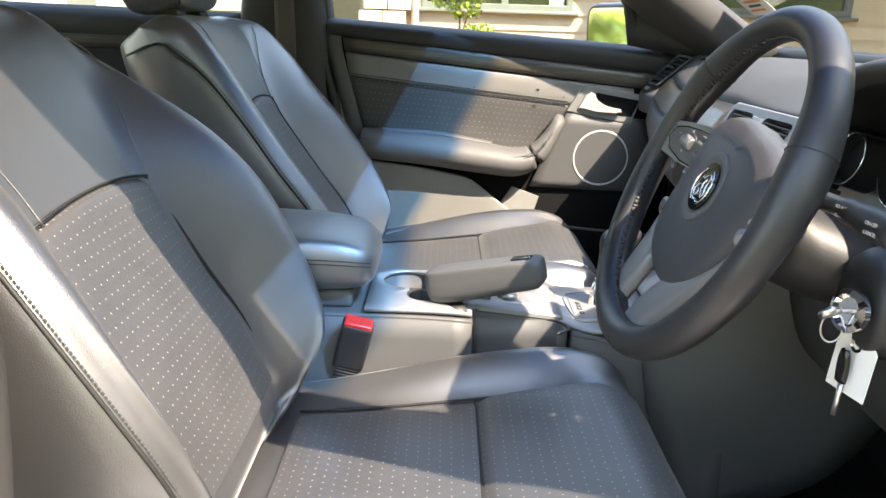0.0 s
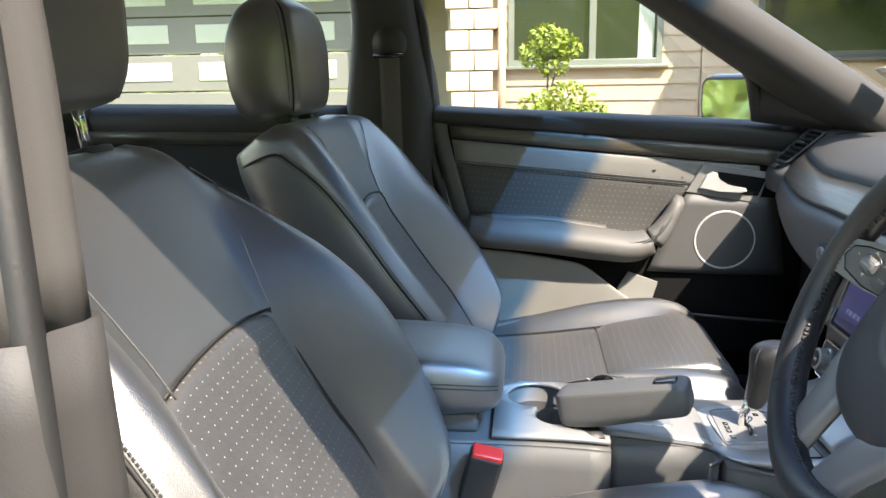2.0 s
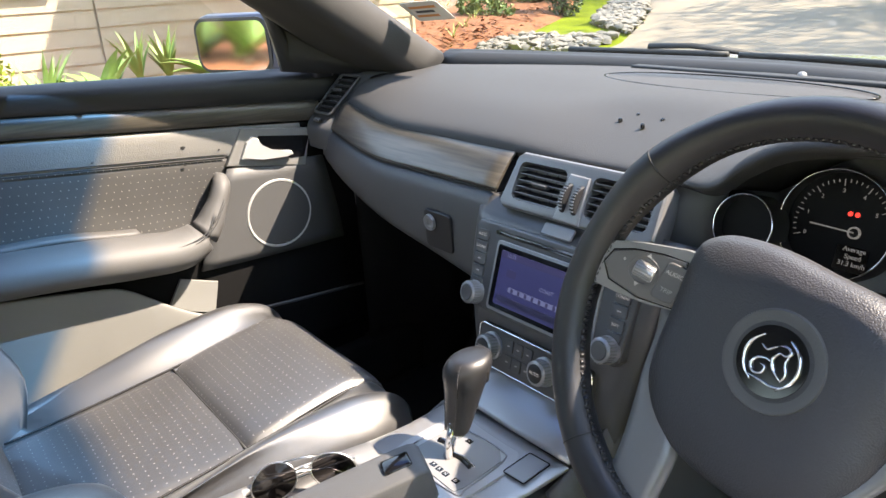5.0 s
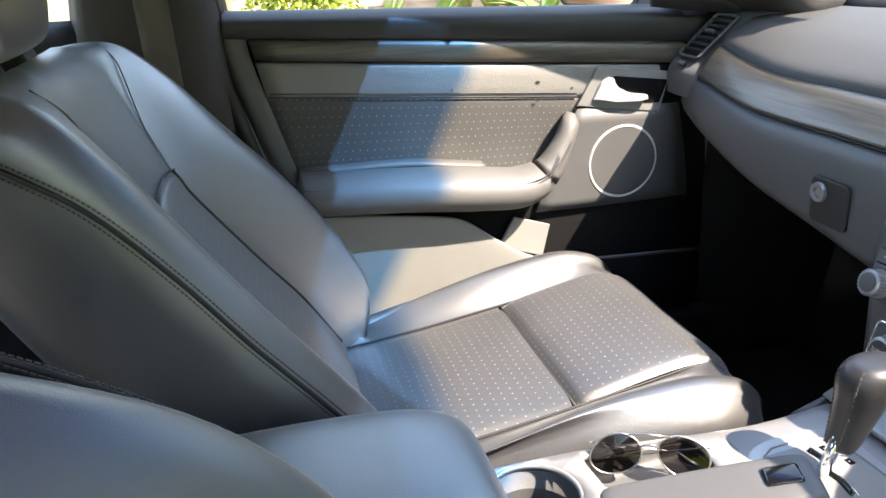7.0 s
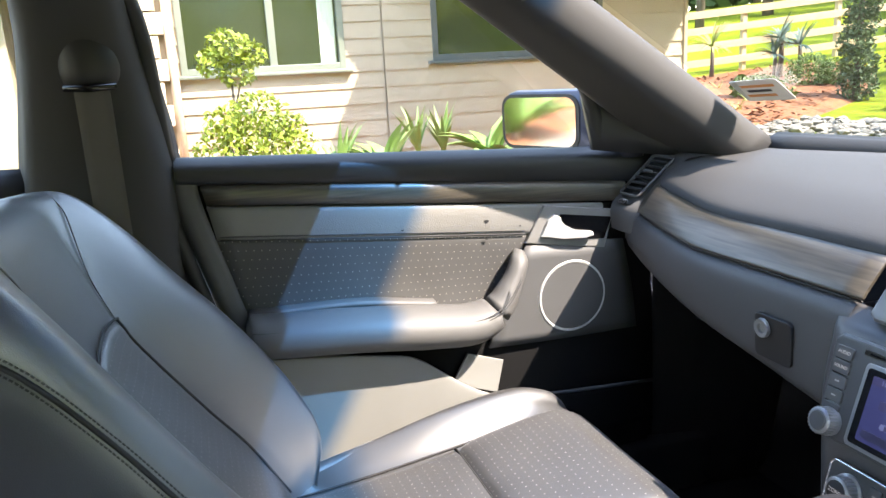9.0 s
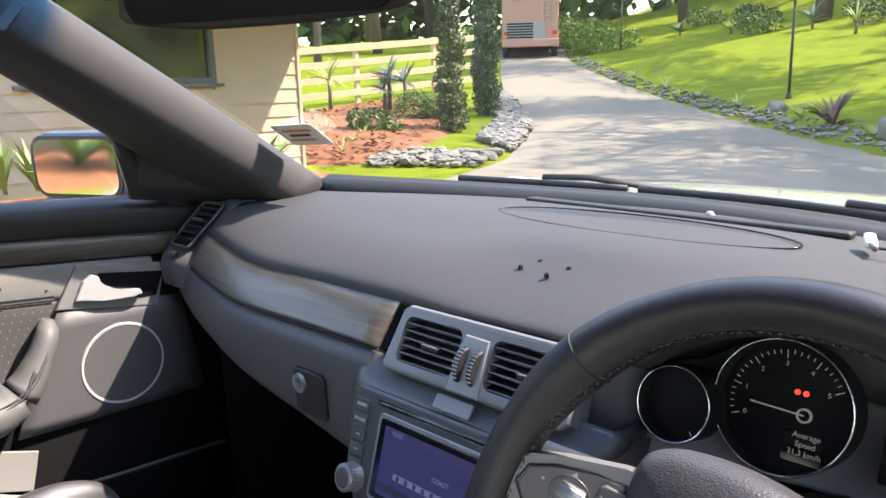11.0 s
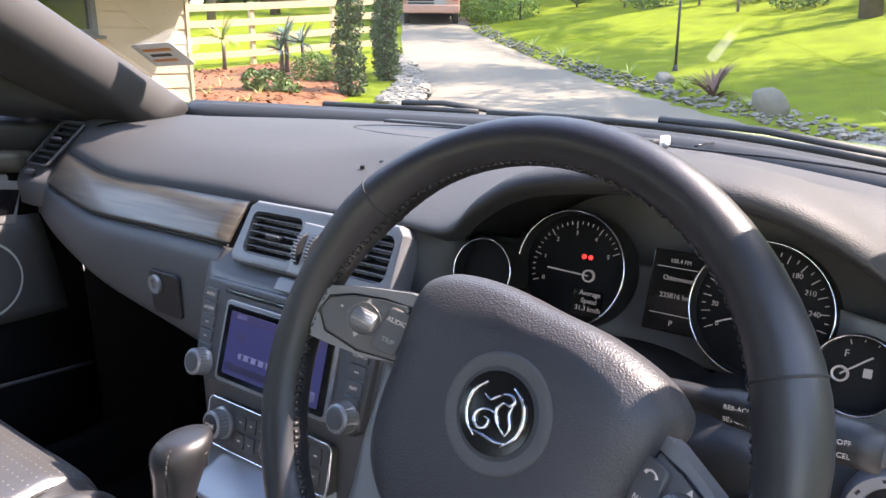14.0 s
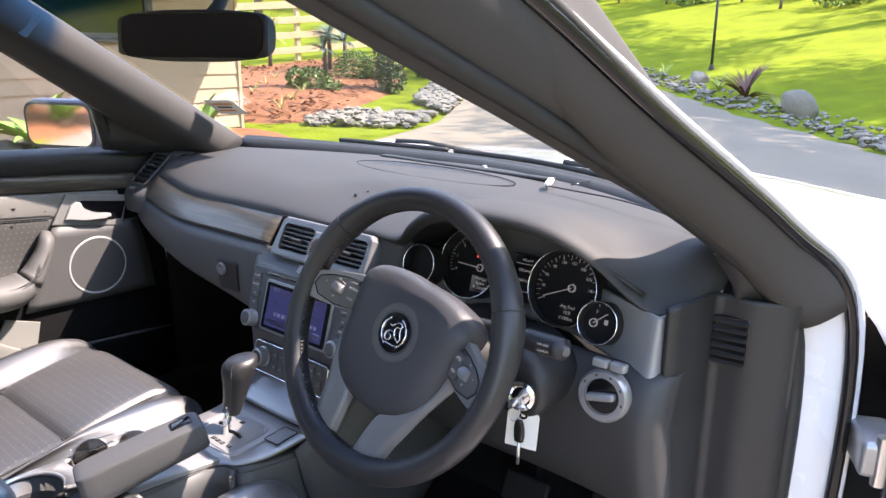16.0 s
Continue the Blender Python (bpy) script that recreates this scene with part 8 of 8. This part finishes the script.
for k, (x, y, sz) in enumerate(((-3.3, -6.4, 1.0), (-3.9, -6.7, 1.1), (-4.6, -6.5, 1.0), (-5.3, -6.9, 1.1), (-3.6, -7.5, 1.1), (-4.4, -7.7, 1.2), (-5.1, -7.9, 1.2), (-4.3, -8.8, 1.1), (-4.7, -9.8, 1.1), (-4.2, -11.0, 1.0), (-5.2, -11.4, 1.2), (-4.5, -12.6, 1.1), (-5.6, -13.4, 1.2), (-4.4, -14.4, 1.1), (-6.0, -15.2, 1.3), (-5.0, -16.2, 1.2), (-6.4, -11.8, 1.2))):
    rosette("agave", "tall green agave beside the driveway", "plant", x, y, STRAP if k % 3 else BROAD, 24, sz, (30, 88), 0.05, 0.1, "driveway agaves")
rosette("yucca", "young yucca with yellow green leaves", "plant", -15.6, 11.9, YUCCA, 40, 0.95, (0, 88), 0.75, 0.1)
for dx, dy, st in ((0, 0, 0.9), (0.35, 0.2, 0.75), (-0.3, 0.25, 0.8), (0.15, -0.3, 0.6)):
    rosette("blue_agave", "grey blue agave clump on bare stems", "plant", -13.7 + dx, 12.3 + dy, BLUE, 26, 0.65, (-10, 88), st, 0.1, "grey blue agaves")
rosette("flax", "bronze flax tuft at the lawn edge", "plant", -3.95, 14.15, FLAX, 46, 0.95, (25, 88), 0, 0.0)
for x, y, s in ((-4.9, 15.3, 0.5), (-6.9, 17.0, 0.5), (-8.6, 18.6, 0.45), (-10.3, 20.0, 0.6), (-3.0, 13.1, 0.4), (-0.6, 11.1, 0.45), (0.4, 10.2, 0.45), (-12.5, 22.0, 0.6)):
    rosette("border_plant", "small yellow green border tuft", "plant", x, y, YUCCA, 26, s, (20, 85), 0, 0.0, "border tufts")


def leaf_cloud(blobs, n, size, seed):
    """Many small leaves spread through lumps of (x, y, z, r, flat)."""
    r = np.random.RandomState(seed)
    wts = np.array([b[3] ** 2 for b in blobs])
    pick = r.choice(len(blobs), n, p=wts / wts.sum())
    B = np.array(blobs)[pick]
    d = r.normal(size=(n, 3))
    d /= np.linalg.norm(d, axis=1)[:, None]
    rad = r.uniform(0.45, 1.06, n) ** 0.6
    c = B[:, :3] + d * (B[:, 3] * rad)[:, None] * np.stack([np.ones(n), np.ones(n), B[:, 4]], 1)
    u = r.normal(size=(n, 3))
    u /= np.linalg.norm(u, axis=1)[:, None]
    v = np.cross(u, r.normal(size=(n, 3)))
    v /= np.linalg.norm(v, axis=1)[:, None]
    s = size * r.uniform(0.6, 1.3, n)[:, None]
    q4 = np.stack([c - u * s, c - v * s * 0.5, c + u * s, c + v * s * 0.5], 1).reshape(-1, 3)
    f = [(4 * i, 4 * i + 1, 4 * i + 2, 4 * i + 3) for i in range(n)]
    return q4, f


def shrub(name, label, x, y, dz, blobs, n, size, material, seed, trunk=None, category="shrub", group=""):
    t = thing(name, label, category, (x, y, ground_z(x, y) + dz), group)
    V, F = leaf_cloud(blobs, n, size, seed)
    mesh_ob("crown", V, F, material, t, False, "", None, False)
    bm = bmesh.new()
    for path, r in trunk or []:
        tube_bm(bm, path, r, 7)
    if trunk:
        part("trunk", bm, BARK, t)
    return t


shrub("shrub", "bushy bright yellow green shrub by the window", -6.3, -0.03, 0.1, [(0, 0, 0.45, 0.38, 0.95), (0.1, 0.25, 0.45, 0.28, 0.9), (-0.1, -0.25, 0.47, 0.28, 0.9), (0, 0.05, 0.78, 0.26, 0.8), (0.05, 0.28, 0.66, 0.18, 0.8), (0, -0.22, 0.72, 0.2, 0.8), (0, -0.12, 0.2, 0.3, 0.7)], 3400, 0.030, LEAFY, 1, [([(0, 0, -0.1), (0.02, 0.05, 0.3), (0, 0.1, 0.6)], [0.03, 0.02, 0.008]), ([(0, 0, 0), (0, -0.12, 0.25), (0, -0.2, 0.5)], [0.02, 0.015, 0.006])])
shrub("sapling", "slender sapling with a yellow green crown", -6.7, -0.15, 0.1, [(0, 0, 1.38, 0.20, 0.8), (0, 0.18, 1.30, 0.16, 0.8), (0, -0.16, 1.25, 0.15, 0.9), (0, 0.05, 1.12, 0.17, 0.6)], 1000, 0.032, LEAFY, 2, [([(0, 0.02, -0.1), (0.01, 0, 0.6), (0, 0.0, 1.2)], [0.022, 0.016, 0.008]), ([(0, 0, 0.8), (0, 0.12, 1.2)], [0.01, 0.005])])
for k, (x, y, h) in enumerate(((-10.4, 11.05, 4.2), (-11.7, 13.7, 5.0), (-12.6, 14.6, 4.4))):
    shrub("cypress", "tall narrow dark green cypress column", x, y, 0, [(0.04 * math.sin(i * 2.1), 0.04 * math.cos(i * 1.7), 0.3 + i * 0.36, 0.34 - 0.012 * i, 1.1) for i in range(int(h / 0.38))], 5600, 0.046, CYPR, 10 + k, [([(0, 0, -0.2), (0, 0, h * 0.9)], [0.07, 0.02])], "tree", "cypress columns")
shrub("round_shrub", "clipped round dark green shrub", -12.2, 11.7, 0.05, [(0, 0, 0.35, 0.48, 0.8), (0.35, 0.3, 0.32, 0.36, 0.8)], 2600, 0.035, mat("box_leaves", (0.09, 0.16, 0.03), 0.6, 0, 0, var=0.4, vscale=9), 20)
shrub("low_shrub", "loose green ground cover shrub", -11.3, 9.75, 0.05, [(0, 0, 0.25, 0.4, 0.7), (0.4, 0.1, 0.15, 0.25, 0.7), (-0.3, -0.2, 0.3, 0.25, 0.9)], 1100, 0.05, LEAFM, 21)
for k in range(6):
    rosette("bed_plant", "small weedy plant in the mulch", "plant", -9.4 - 0.8 * k, 7.4 + 0.5 * (k % 3) + 0.4 * k, YUCCA, 9, 0.38, (30, 80), 0, 0.1, "bed plants")


def tree(label, x, y, h, spread, material, seed, n=5200, group=""):
    r = random.Random(seed)
    t = thing("tree", label, "tree", (x, y, ground_z(x, y)), group)
    bm = bmesh.new()
    lean = Vector((r.uniform(-0.08, 0.08), r.uniform(-0.08, 0.08), 1)) * h
    pts = [Vector((0, 0, -0.3)), lean * 0.25 + Vector((r.uniform(-0.1, 0.1), 0, 0)), lean * 0.5, lean * 0.85]
    tube_bm(bm, pts, [h * 0.026, h * 0.02, h * 0.014, h * 0.004], 9)
    blobs = []
    for k in range(11):
        f = r.uniform(0.35, 0.8)
        a = r.uniform(0, 6.28)
        o = Vector((math.cos(a), math.sin(a), r.uniform(0.3, 0.8))) * spread * r.uniform(0.5, 1.0)
        b0 = lean * f
        tip = b0 + o
        tube_bm(bm, [b0, b0.lerp(tip, 0.5) + Vector((0, 0, -0.1)), tip], [h * 0.009, h * 0.006, h * 0.002], 6)
        blobs.append((*tip, spread * r.uniform(0.28, 0.5), 0.75))
        blobs.append((*b0.lerp(tip, 0.6), spread * r.uniform(0.2, 0.35), 0.7))
    blobs.append((*(lean * 0.95), spread * 0.45, 0.9))
    part("trunk", bm, BARK, t)
    V, F = leaf_cloud(blobs, n, 0.13, seed)
    mesh_ob("crown", V, F, material, t, False, "", None, False)
    return t


T1 = tree("leafy tree on the bank above the lawn", -3.0, 24.5, 12.5, 4.6, LEAFM, 31, 9000, "bank trees")
T2 = tree("tall dark tree beyond the driveway", -24.5, 33, 11, 3.8, LEAFD, 32, 6500, "far trees")
T3 = tree("light green tree beyond the fence", -27, 20, 8, 4.0, mat("willow_leaves", (0.17, 0.23, 0.05), 0.6, 0, 0, var=0.4, vscale=1.2), 33, 7000, "far trees")
# copies beside and behind the car stand out of view, for shadows and reflections
for k, (src, x, y, rz, s) in enumerate(((T1, 4.5, 20.5, 60, 1.1), (T1, 10.5, 15.5, 140, 1.15), (T1, -10.0, 31.5, 200, 1.1), (T2, -31, 27, 90, 1.0), (T2, -19, 38, 30, 1.05), (T2, -38, 20, 170, 1.1), (T3, -34, 15, 70, 1.05), (T3, -40, 34, 20, 1.2), (T3, -29, 38, 250, 1.1), (T2, -12, 40, 80, 1.1),
                                      (T1, 17, 10, 300, 1.2), (T2, 22, -2, 10, 1.1), (T1, 20, -12, 220, 1.2), (T2, -4, 42, 200, 1.15), (T3, 6, 38, 100, 1.1), (T2, 14, 30, 40, 1.2), (T3, -48, 26, 140, 1.2), (T2, -44, 44, 10, 1.3), (T3, -22, 48, 190, 1.3), (T2, -33, 52, 190, 1.3), (T3, 24, 20, 0, 1.2), (T2, 12, -26, 0, 1.2), (T1, -2, -32, 0, 1.2))):
    src.scale = (s, s, s)
    copy_thing(src, pose(x, y, ground_z(x, y), 0, 0, rz))
    src.scale = (1, 1, 1)
# three sparse trees added out of view to throw branch shadows on the drive
tree("unseen thinly leaved tree added to shade the lawn bank", -0.3, 19.0, 12.5, 4.8, LEAFM, 37, 1700, "bank trees")
tree("unseen thinly leaved tree added to shade the driveway", 5.2, 13.4, 11.5, 3.4, LEAFM, 41, 1500, "bank trees")
tree("unseen thinly leaved tree added to shade the driveway", 3.4, 17.2, 12.5, 3.4, LEAFM, 43, 1300, "bank trees")
# far woods round the place
r = random.Random(77)
blobs = []
for k in range(150):
    a = radians(-60 + 300 * k / 150 + r.uniform(-2, 2))
    d = r.uniform(56, 78)
    x, y = d * math.cos(a), d * math.sin(a)
    if y > -40:
        for h in (2.5, 7, 11):
            blobs.append((x + r.uniform(-2, 2), y + r.uniform(-2, 2), ground_z(x, y) + h, r.uniform(3.0, 5.0), 0.9))
V, F = leaf_cloud(blobs, 42000, 0.85, 78)
tagged(mesh_ob("far_woods", V, F, LEAFM, None, False, "", None, False), "mixed green woodland in the distance", "woods", kind="stuff")
# undergrowth on the top of the bank and along the far drive
for k in range(26):
    f = k / 25
    a0 = np.array((-20.0, 31.0)) * (1 - f) + np.array((16.0, 9.5)) * f
    x, y = a0 + np.array((0.71, 0.7)) * rng.uniform(3.0, 5.5)
    if k % 2:
        rosette("bank_plant", "spiky green plant on the bank", "plant", x, y, BLUE if k % 4 == 1 else YUCCA, 22, rng.uniform(0.8, 1.2), (15, 85), rng.uniform(0, 0.4), 0, "bank plants")
    else:
        shrub("bank_shrub", "dark green shrub on the bank", x, y, 0, [(0, 0, 0.4, 0.7, 0.7), (0.6, 0.3, 0.35, 0.5, 0.7), (-0.5, 0.3, 0.5, 0.55, 0.8)], 900, 0.07, LEAFD if k % 4 else LEAFM, 60 + k, None, "shrub", "bank shrubs")
for k, (x, y) in enumerate(((-20.5, 30.5), (-22.2, 32.6), (-24, 35), (-18.6, 29.4), (-26, 36), (-25.0, 27.5), (-26.5, 30))):
    shrub("hedge_shrub", "bright green undergrowth beside the driveway", x, y, 0, [(0, 0, 0.6, 1.0, 0.8), (0.9, 0.4, 0.5, 0.8, 0.7), (-0.8, -0.3, 0.6, 0.8, 0.8)], 1500, 0.08, mat("fresh_leaves", (0.13, 0.22, 0.03), 0.6, 0, 0, var=0.4, vscale=2) if k == 0 else bpy.data.materials["fresh_leaves"], 90 + k, None, "shrub", "drive undergrowth")

# ---- timber fence ----
fen = thing("fence", "pale timber post and rail fence", "fence", (-16.8, 13.8, ground_z(-16.8, 13.8)))
F0 = fen.location.copy()
fp = [(-18.4, 8.0), (-17.8, 10.2), (-17.3, 12.0), (-16.9, 13.9), (-16.4, 16.6), (-15.9, 18.6)]
for (x, y) in fp:
    box("post", 0.13, 0.13, 1.75, Matrix.Translation(Vector((x, y, ground_z(x, y) + 0.80)) - F0), RAILW, fen, 0.01)
for (x0, y0), (x1, y1) in zip(fp, fp[1:]):
    for h in (0.30, 0.72, 1.14, 1.56):
        a, b = Vector((x0, y0, ground_z(x0, y0) + h)), Vector((x1, y1, ground_z(x1, y1) + h))
        m = (b - a).to_track_quat("X", "Z").to_matrix().to_4x4()
        m.translation = (a + b) / 2 - F0 + Vector((0.09, -0.02, 0))
        box("rail", (b - a).length + 0.02, 0.04, 0.19, m, RAILW, fen, 0.006)

# ---- lamp posts ----
for x, y, lab in ((-6.05, 17.75, "black garden lamp post with an amber lantern"), (-17.6, 29.5, "distant garden lamp post with an amber lantern")):
    lp = thing("lamp_post", lab, "lamp post", (x, y, ground_z(x, y)), "garden lamps")
    tube("post", [(0, 0, -0.1), (0, 0, 2.15)], [0.035, 0.028], DARKP, lp, 12)
    turned("base", [(0.07, 0), (0.06, 0.06), (0.04, 0.12), (0.03, 0.14)], Matrix(), DARKP, lp, 16)
    lan = turned("lantern", [(0.05, 2.15), (0.11, 2.45), (0.13, 2.62)], Matrix(), AMBER, lp, 6, label="amber glass lantern")
    turned("lantern_cap", [(0.15, 2.62), (0.10, 2.72), (0.02, 2.80), (0, 2.84)], Matrix(), DARKP, lp, 6)
    for k in range(6):
        a = 2 * math.pi * k / 6
        tube("lantern_bar", [(0.052 * math.cos(a), 0.052 * math.sin(a), 2.15), (0.132 * math.cos(a), 0.132 * math.sin(a), 2.62)], 0.008, DARKP, lan, 5)

# ---- old motor coach at the head of the drive ----
bx, by = -20.6, 26.9
co = thing("motor_coach", "faded pink motor coach parked on the driveway", "coach", (bx, by, ground_z(bx, by)))
co.rotation_euler = (0, 0, radians(38.3))
bm = box_bm(bmesh.new(), 2.5, 7.0, 2.6, pose(0, 3.5, 2.15), 0.12, 3)
part("body", bm, BUSP, co, smooth=False)
box("bumper", 2.5, 0.25, 0.35, pose(0, -0.06, 0.72), BUSP, co, 0.05, label="pink rear bumper")
gr = box("grille_frame", 1.7, 0.05, 0.75, pose(-0.2, -0.02, 1.25), BUSG, co, 0.01)
for k in range(6):
    box("louvre", 1.15, 0.05, 0.05, pose(-0.25, -0.035, -0.28 + 0.115 * k, 30), RUBBER, gr)
for sx in (-1, 1):
    box("tail_lamp", 0.22, 0.05, 0.14, pose(sx * 1.05, -0.03, 1.15), RED, co, 0.02)
    tube("ladder_rail", [(0.75 + sx * 0.14, -0.06, 1.7), (0.75 + sx * 0.14, -0.06, 3.4)], 0.02, STEEL, co, 6)
    for y in (1.2, 5.6):
        turned("wheel", [(0, -0.12), (0.3, -0.13), (0.48, -0.12), (0.5, -0.08), (0.5, 0.08), (0.48, 0.12), (0.3, 0.13), (0, 0.12)], pose(sx * 1.1, y, 0.48, 0, 90, 0), RUBBER, co, 24)
for k in range(5):
    tube("ladder_rung", [(0.61, -0.06, 1.85 + 0.32 * k), (0.89, -0.06, 1.85 + 0.32 * k)], 0.015, STEEL, co, 6)
plate("rear_window", rrect(1.6, 0.6, 0.1), 0.02, facing((0, 0.0, 2.85), (0, -1, 0)), WPANE, co)

# ---- house ----
house = thing("house", "cream weatherboard house with aluminium windows", "house", (-8.2, 1.5, 0))
HX = -8.2
BH = 0.184


def board_mesh(length):
    """A tapered weatherboard, thicker at its lower edge."""
    V = [(0, -length / 2, 0), (0, length / 2, 0), (0.030, -length / 2, 0), (0.030, length / 2, 0), (0.012, -length / 2, BH + 0.02), (0.012, length / 2, BH + 0.02), (0, -length / 2, BH + 0.02), (0, length / 2, BH + 0.02)]
    F = [(0, 2, 3, 1), (2, 4, 5, 3), (4, 6, 7, 5), (0, 1, 7, 6), (0, 6, 4, 2), (1, 3, 5, 7)]
    me = bpy.data.meshes.new("weatherboard")
    me.from_pydata(V, [], F)
    me.materials.append(BOARD)
    return me


cache = {}


def board(x, y0, y1, z):
    k = round(y1 - y0, 3)
    if k not in cache:
        cache[k] = board_mesh(y1 - y0)
    ob = new("weatherboard", cache[k])
    ob.parent = house
    ob.location = Vector((x, (y0 + y1) / 2, z)) - house.location


def boarded(x, y0, y1, z0, z1, hole=None):
    z = z0
    while z < z1:
        if hole and z + BH > hole[2] and z < hole[3]:
            board(x, y0, hole[0], z)
            board(x, hole[1], y1, z)
        else:
            board(x, y0, y1, z)
        z += BH


def wall_block(name, x0, x1, y0, y1, z0, z1):
    return box(name, x1 - x0, y1 - y0, z1 - z0, Matrix.Translation(Vector(((x0 + x1) / 2, (y0 + y1) / 2, (z0 + z1) / 2)) - house.location), BOARD, house)


def window(y0, y1, z0, z1, x, frame, split, curtain):
    w = part("window", box_bm(bmesh.new(), 0.012, y1 - y0, z1 - z0, Matrix()), WPANE, house, "aluminium framed window", smooth=False)
    w.matrix_local = Matrix.Translation(Vector((x - 0.03, (y0 + y1) / 2, (z0 + z1) / 2)) - house.location)
    hy, hz = (y1 - y0) / 2, (z1 - z0) / 2
    for sy in (-1, 1):
        box("frame", 0.07, 0.07, 2 * hz + 0.14, pose(0.035, sy * (hy + 0.0), 0), frame, w, 0.006)
    for sz in (-1, 1):
        box("frame", 0.065, 2 * hy, 0.07, pose(0.035, 0, sz * (hz + 0.0)), frame, w, 0.006)
    if split is not None:
        box("mullion", 0.06, 0.08, 2 * hz, pose(0.03, split - (y0 + y1) / 2, 0), frame, w, 0.006)
    box("sill", 0.14, 2 * hy + 0.2, 0.04, pose(0.06, 0, -hz - 0.055), frame, w, 0.008)
    return w


# wall cores stand behind the boards and leave the window openings free
for y0, y1, z0, z1 in ((-0.62, -0.55, 0, 2.6), (-0.55, 1.17, 0, 1.22), (-0.55, 1.17, 2.30, 2.6), (1.17, 2.28, 0, 2.6), (2.28, 4.47, 0, 1.26), (2.28, 4.47, 2.25, 2.6), (4.47, 5.72, 0, 2.6)):
    wall_block("wall", HX - 0.25, HX - 0.005, y0, y1, z0, z1)
wall_block("end_wall", HX - 7, HX - 0.25, 5.55, 5.72, 0, 2.6)
boarded(HX, -0.62, 1.64, 0.08, 2.5, (-0.55, 1.17, 1.22, 2.30))
boarded(HX + 0.012, 1.66, 5.72, 0.08, 2.5, (2.28, 4.47, 1.26, 2.25))
box("corner_trim", 0.06, 0.05, 2.6, Matrix.Translation(Vector((HX + 0.03, 5.73, 1.3)) - house.location), BOARD, house, 0.004)
w1 = window(-0.55, 1.17, 1.26, 2.28, HX, ALU, 0.40, True)
w2 = window(2.28, 4.47, 1.30, 2.22, HX + 0.01, mat("dark_grey_frame", (0.10, 0.11, 0.11), 0.5), None, False)
surf("curtain", [[(0.012 + 0.01 * (i % 2), 0.62 + i * 0.03, -0.48), (0.012 + 0.01 * (i % 2), 0.62 + i * 0.03, 0.48)] for i in range(7)], CURT, w1, 2, 2)
tube("downpipe", [Vector((HX + 0.08, -0.66, 0.0)) - house.location, Vector((HX + 0.08, -0.66, 2.5)) - house.location], 0.05, BLOCK, house, 12, label="pale round downpipe")
# block pier, recessed wall, garage door
for k in range(11):
    for j in range(2):
        off = 0.12 if k % 2 else 0.0
        box("block", 0.14, 0.27, 0.22, Matrix.Translation(Vector((HX + 0.12, -1.18 + j * 0.28 + off * 0.5, 0.12 + k * 0.235)) - house.location), BLOCK, house, 0.006, 1)
wall_block("pier_core", HX - 0.3, HX + 0.045, -1.30, -0.70, 0, 2.6)
wall_block("porch_wall", HX - 1.6, HX - 1.4, -2.6, -0.7, 0, 2.6)
boarded(HX - 1.4, -2.6, -1.2, 0.08, 2.5)
mb = box("meter_box", 0.10, 0.42, 0.5, Matrix.Translation(Vector((HX - 1.33, -2.0, 2.0)) - house.location), GARAGE, house, 0.01)
gd = thing("garage_door", "grey sectional garage door with pale panes", "garage door", (HX - 0.6, -4.9, 0))
for r in range(5):
    box("panel", 0.05, 4.6, 0.47, pose(0, 0, 0.25 + r * 0.485), GARAGE, gd, 0.01, 1)
for r in (2, 3, 4):
    for k in range(4):
        box("pane", 0.02, 0.75, 0.24, pose(0.028, -1.7 + k * 1.13, 0.27 + r * 0.485), PALEGL, gd, 0.008, 1)
wall_block("garage_pier", HX - 0.9, HX - 0.5, -2.6, -2.3, 0, 2.6)
wall_block("garage_wall", HX - 0.9, HX - 0.6, -12, -7.2, 0, 2.6)
wall_block("garage_lintel", HX - 0.9, HX - 0.6, -7.2, -2.3, 2.46, 2.8)
# roof out of view, its eave made deep enough to shade the end wall
R = house.location


def sheet(name, pts, material, thick=0.08):
    n = len(pts)
    ob = mesh_ob(name, [Vector(p) - R for p in pts], [tuple(range(n))], material, house, False)
    md = ob.modifiers.new("thick", "SOLIDIFY")
    md.thickness = thick
    return ob


sheet("roof", [(HX + 1.55, 2.35, 2.55), (HX + 1.55, 6.3, 2.55), (HX - 4, 6.3, 4.4), (HX - 4, 2.35, 4.4)], ROOFT)
sheet("soffit", [(HX + 1.5, 2.4, 2.50), (HX + 1.5, 6.2, 2.50), (HX, 6.2, 2.50), (HX, 2.4, 2.50)], BOARD, 0.02)
# added steep board, set to cast the diagonal shadow on the wall
sheet("shadow_board", [(HX + 0.80, 1.55, 3.7), (HX + 0.80, 2.37, 2.10), (HX + 0.80, 3.0, 2.10), (HX + 0.80, 3.0, 3.7)], BOARD, 0.06)
sheet("main_roof", [(HX + 0.12, -12, 2.72), (HX + 0.12, 2.35, 2.72), (HX - 4, 2.35, 4.5), (HX - 4, -12, 4.5)], ROOFT)
sheet("rear_roof", [(HX - 4, -12, 4.5), (HX - 4, 6.3, 4.4), (HX - 8, 6.3, 2.6), (HX - 8, -12, 2.6)], ROOFT)
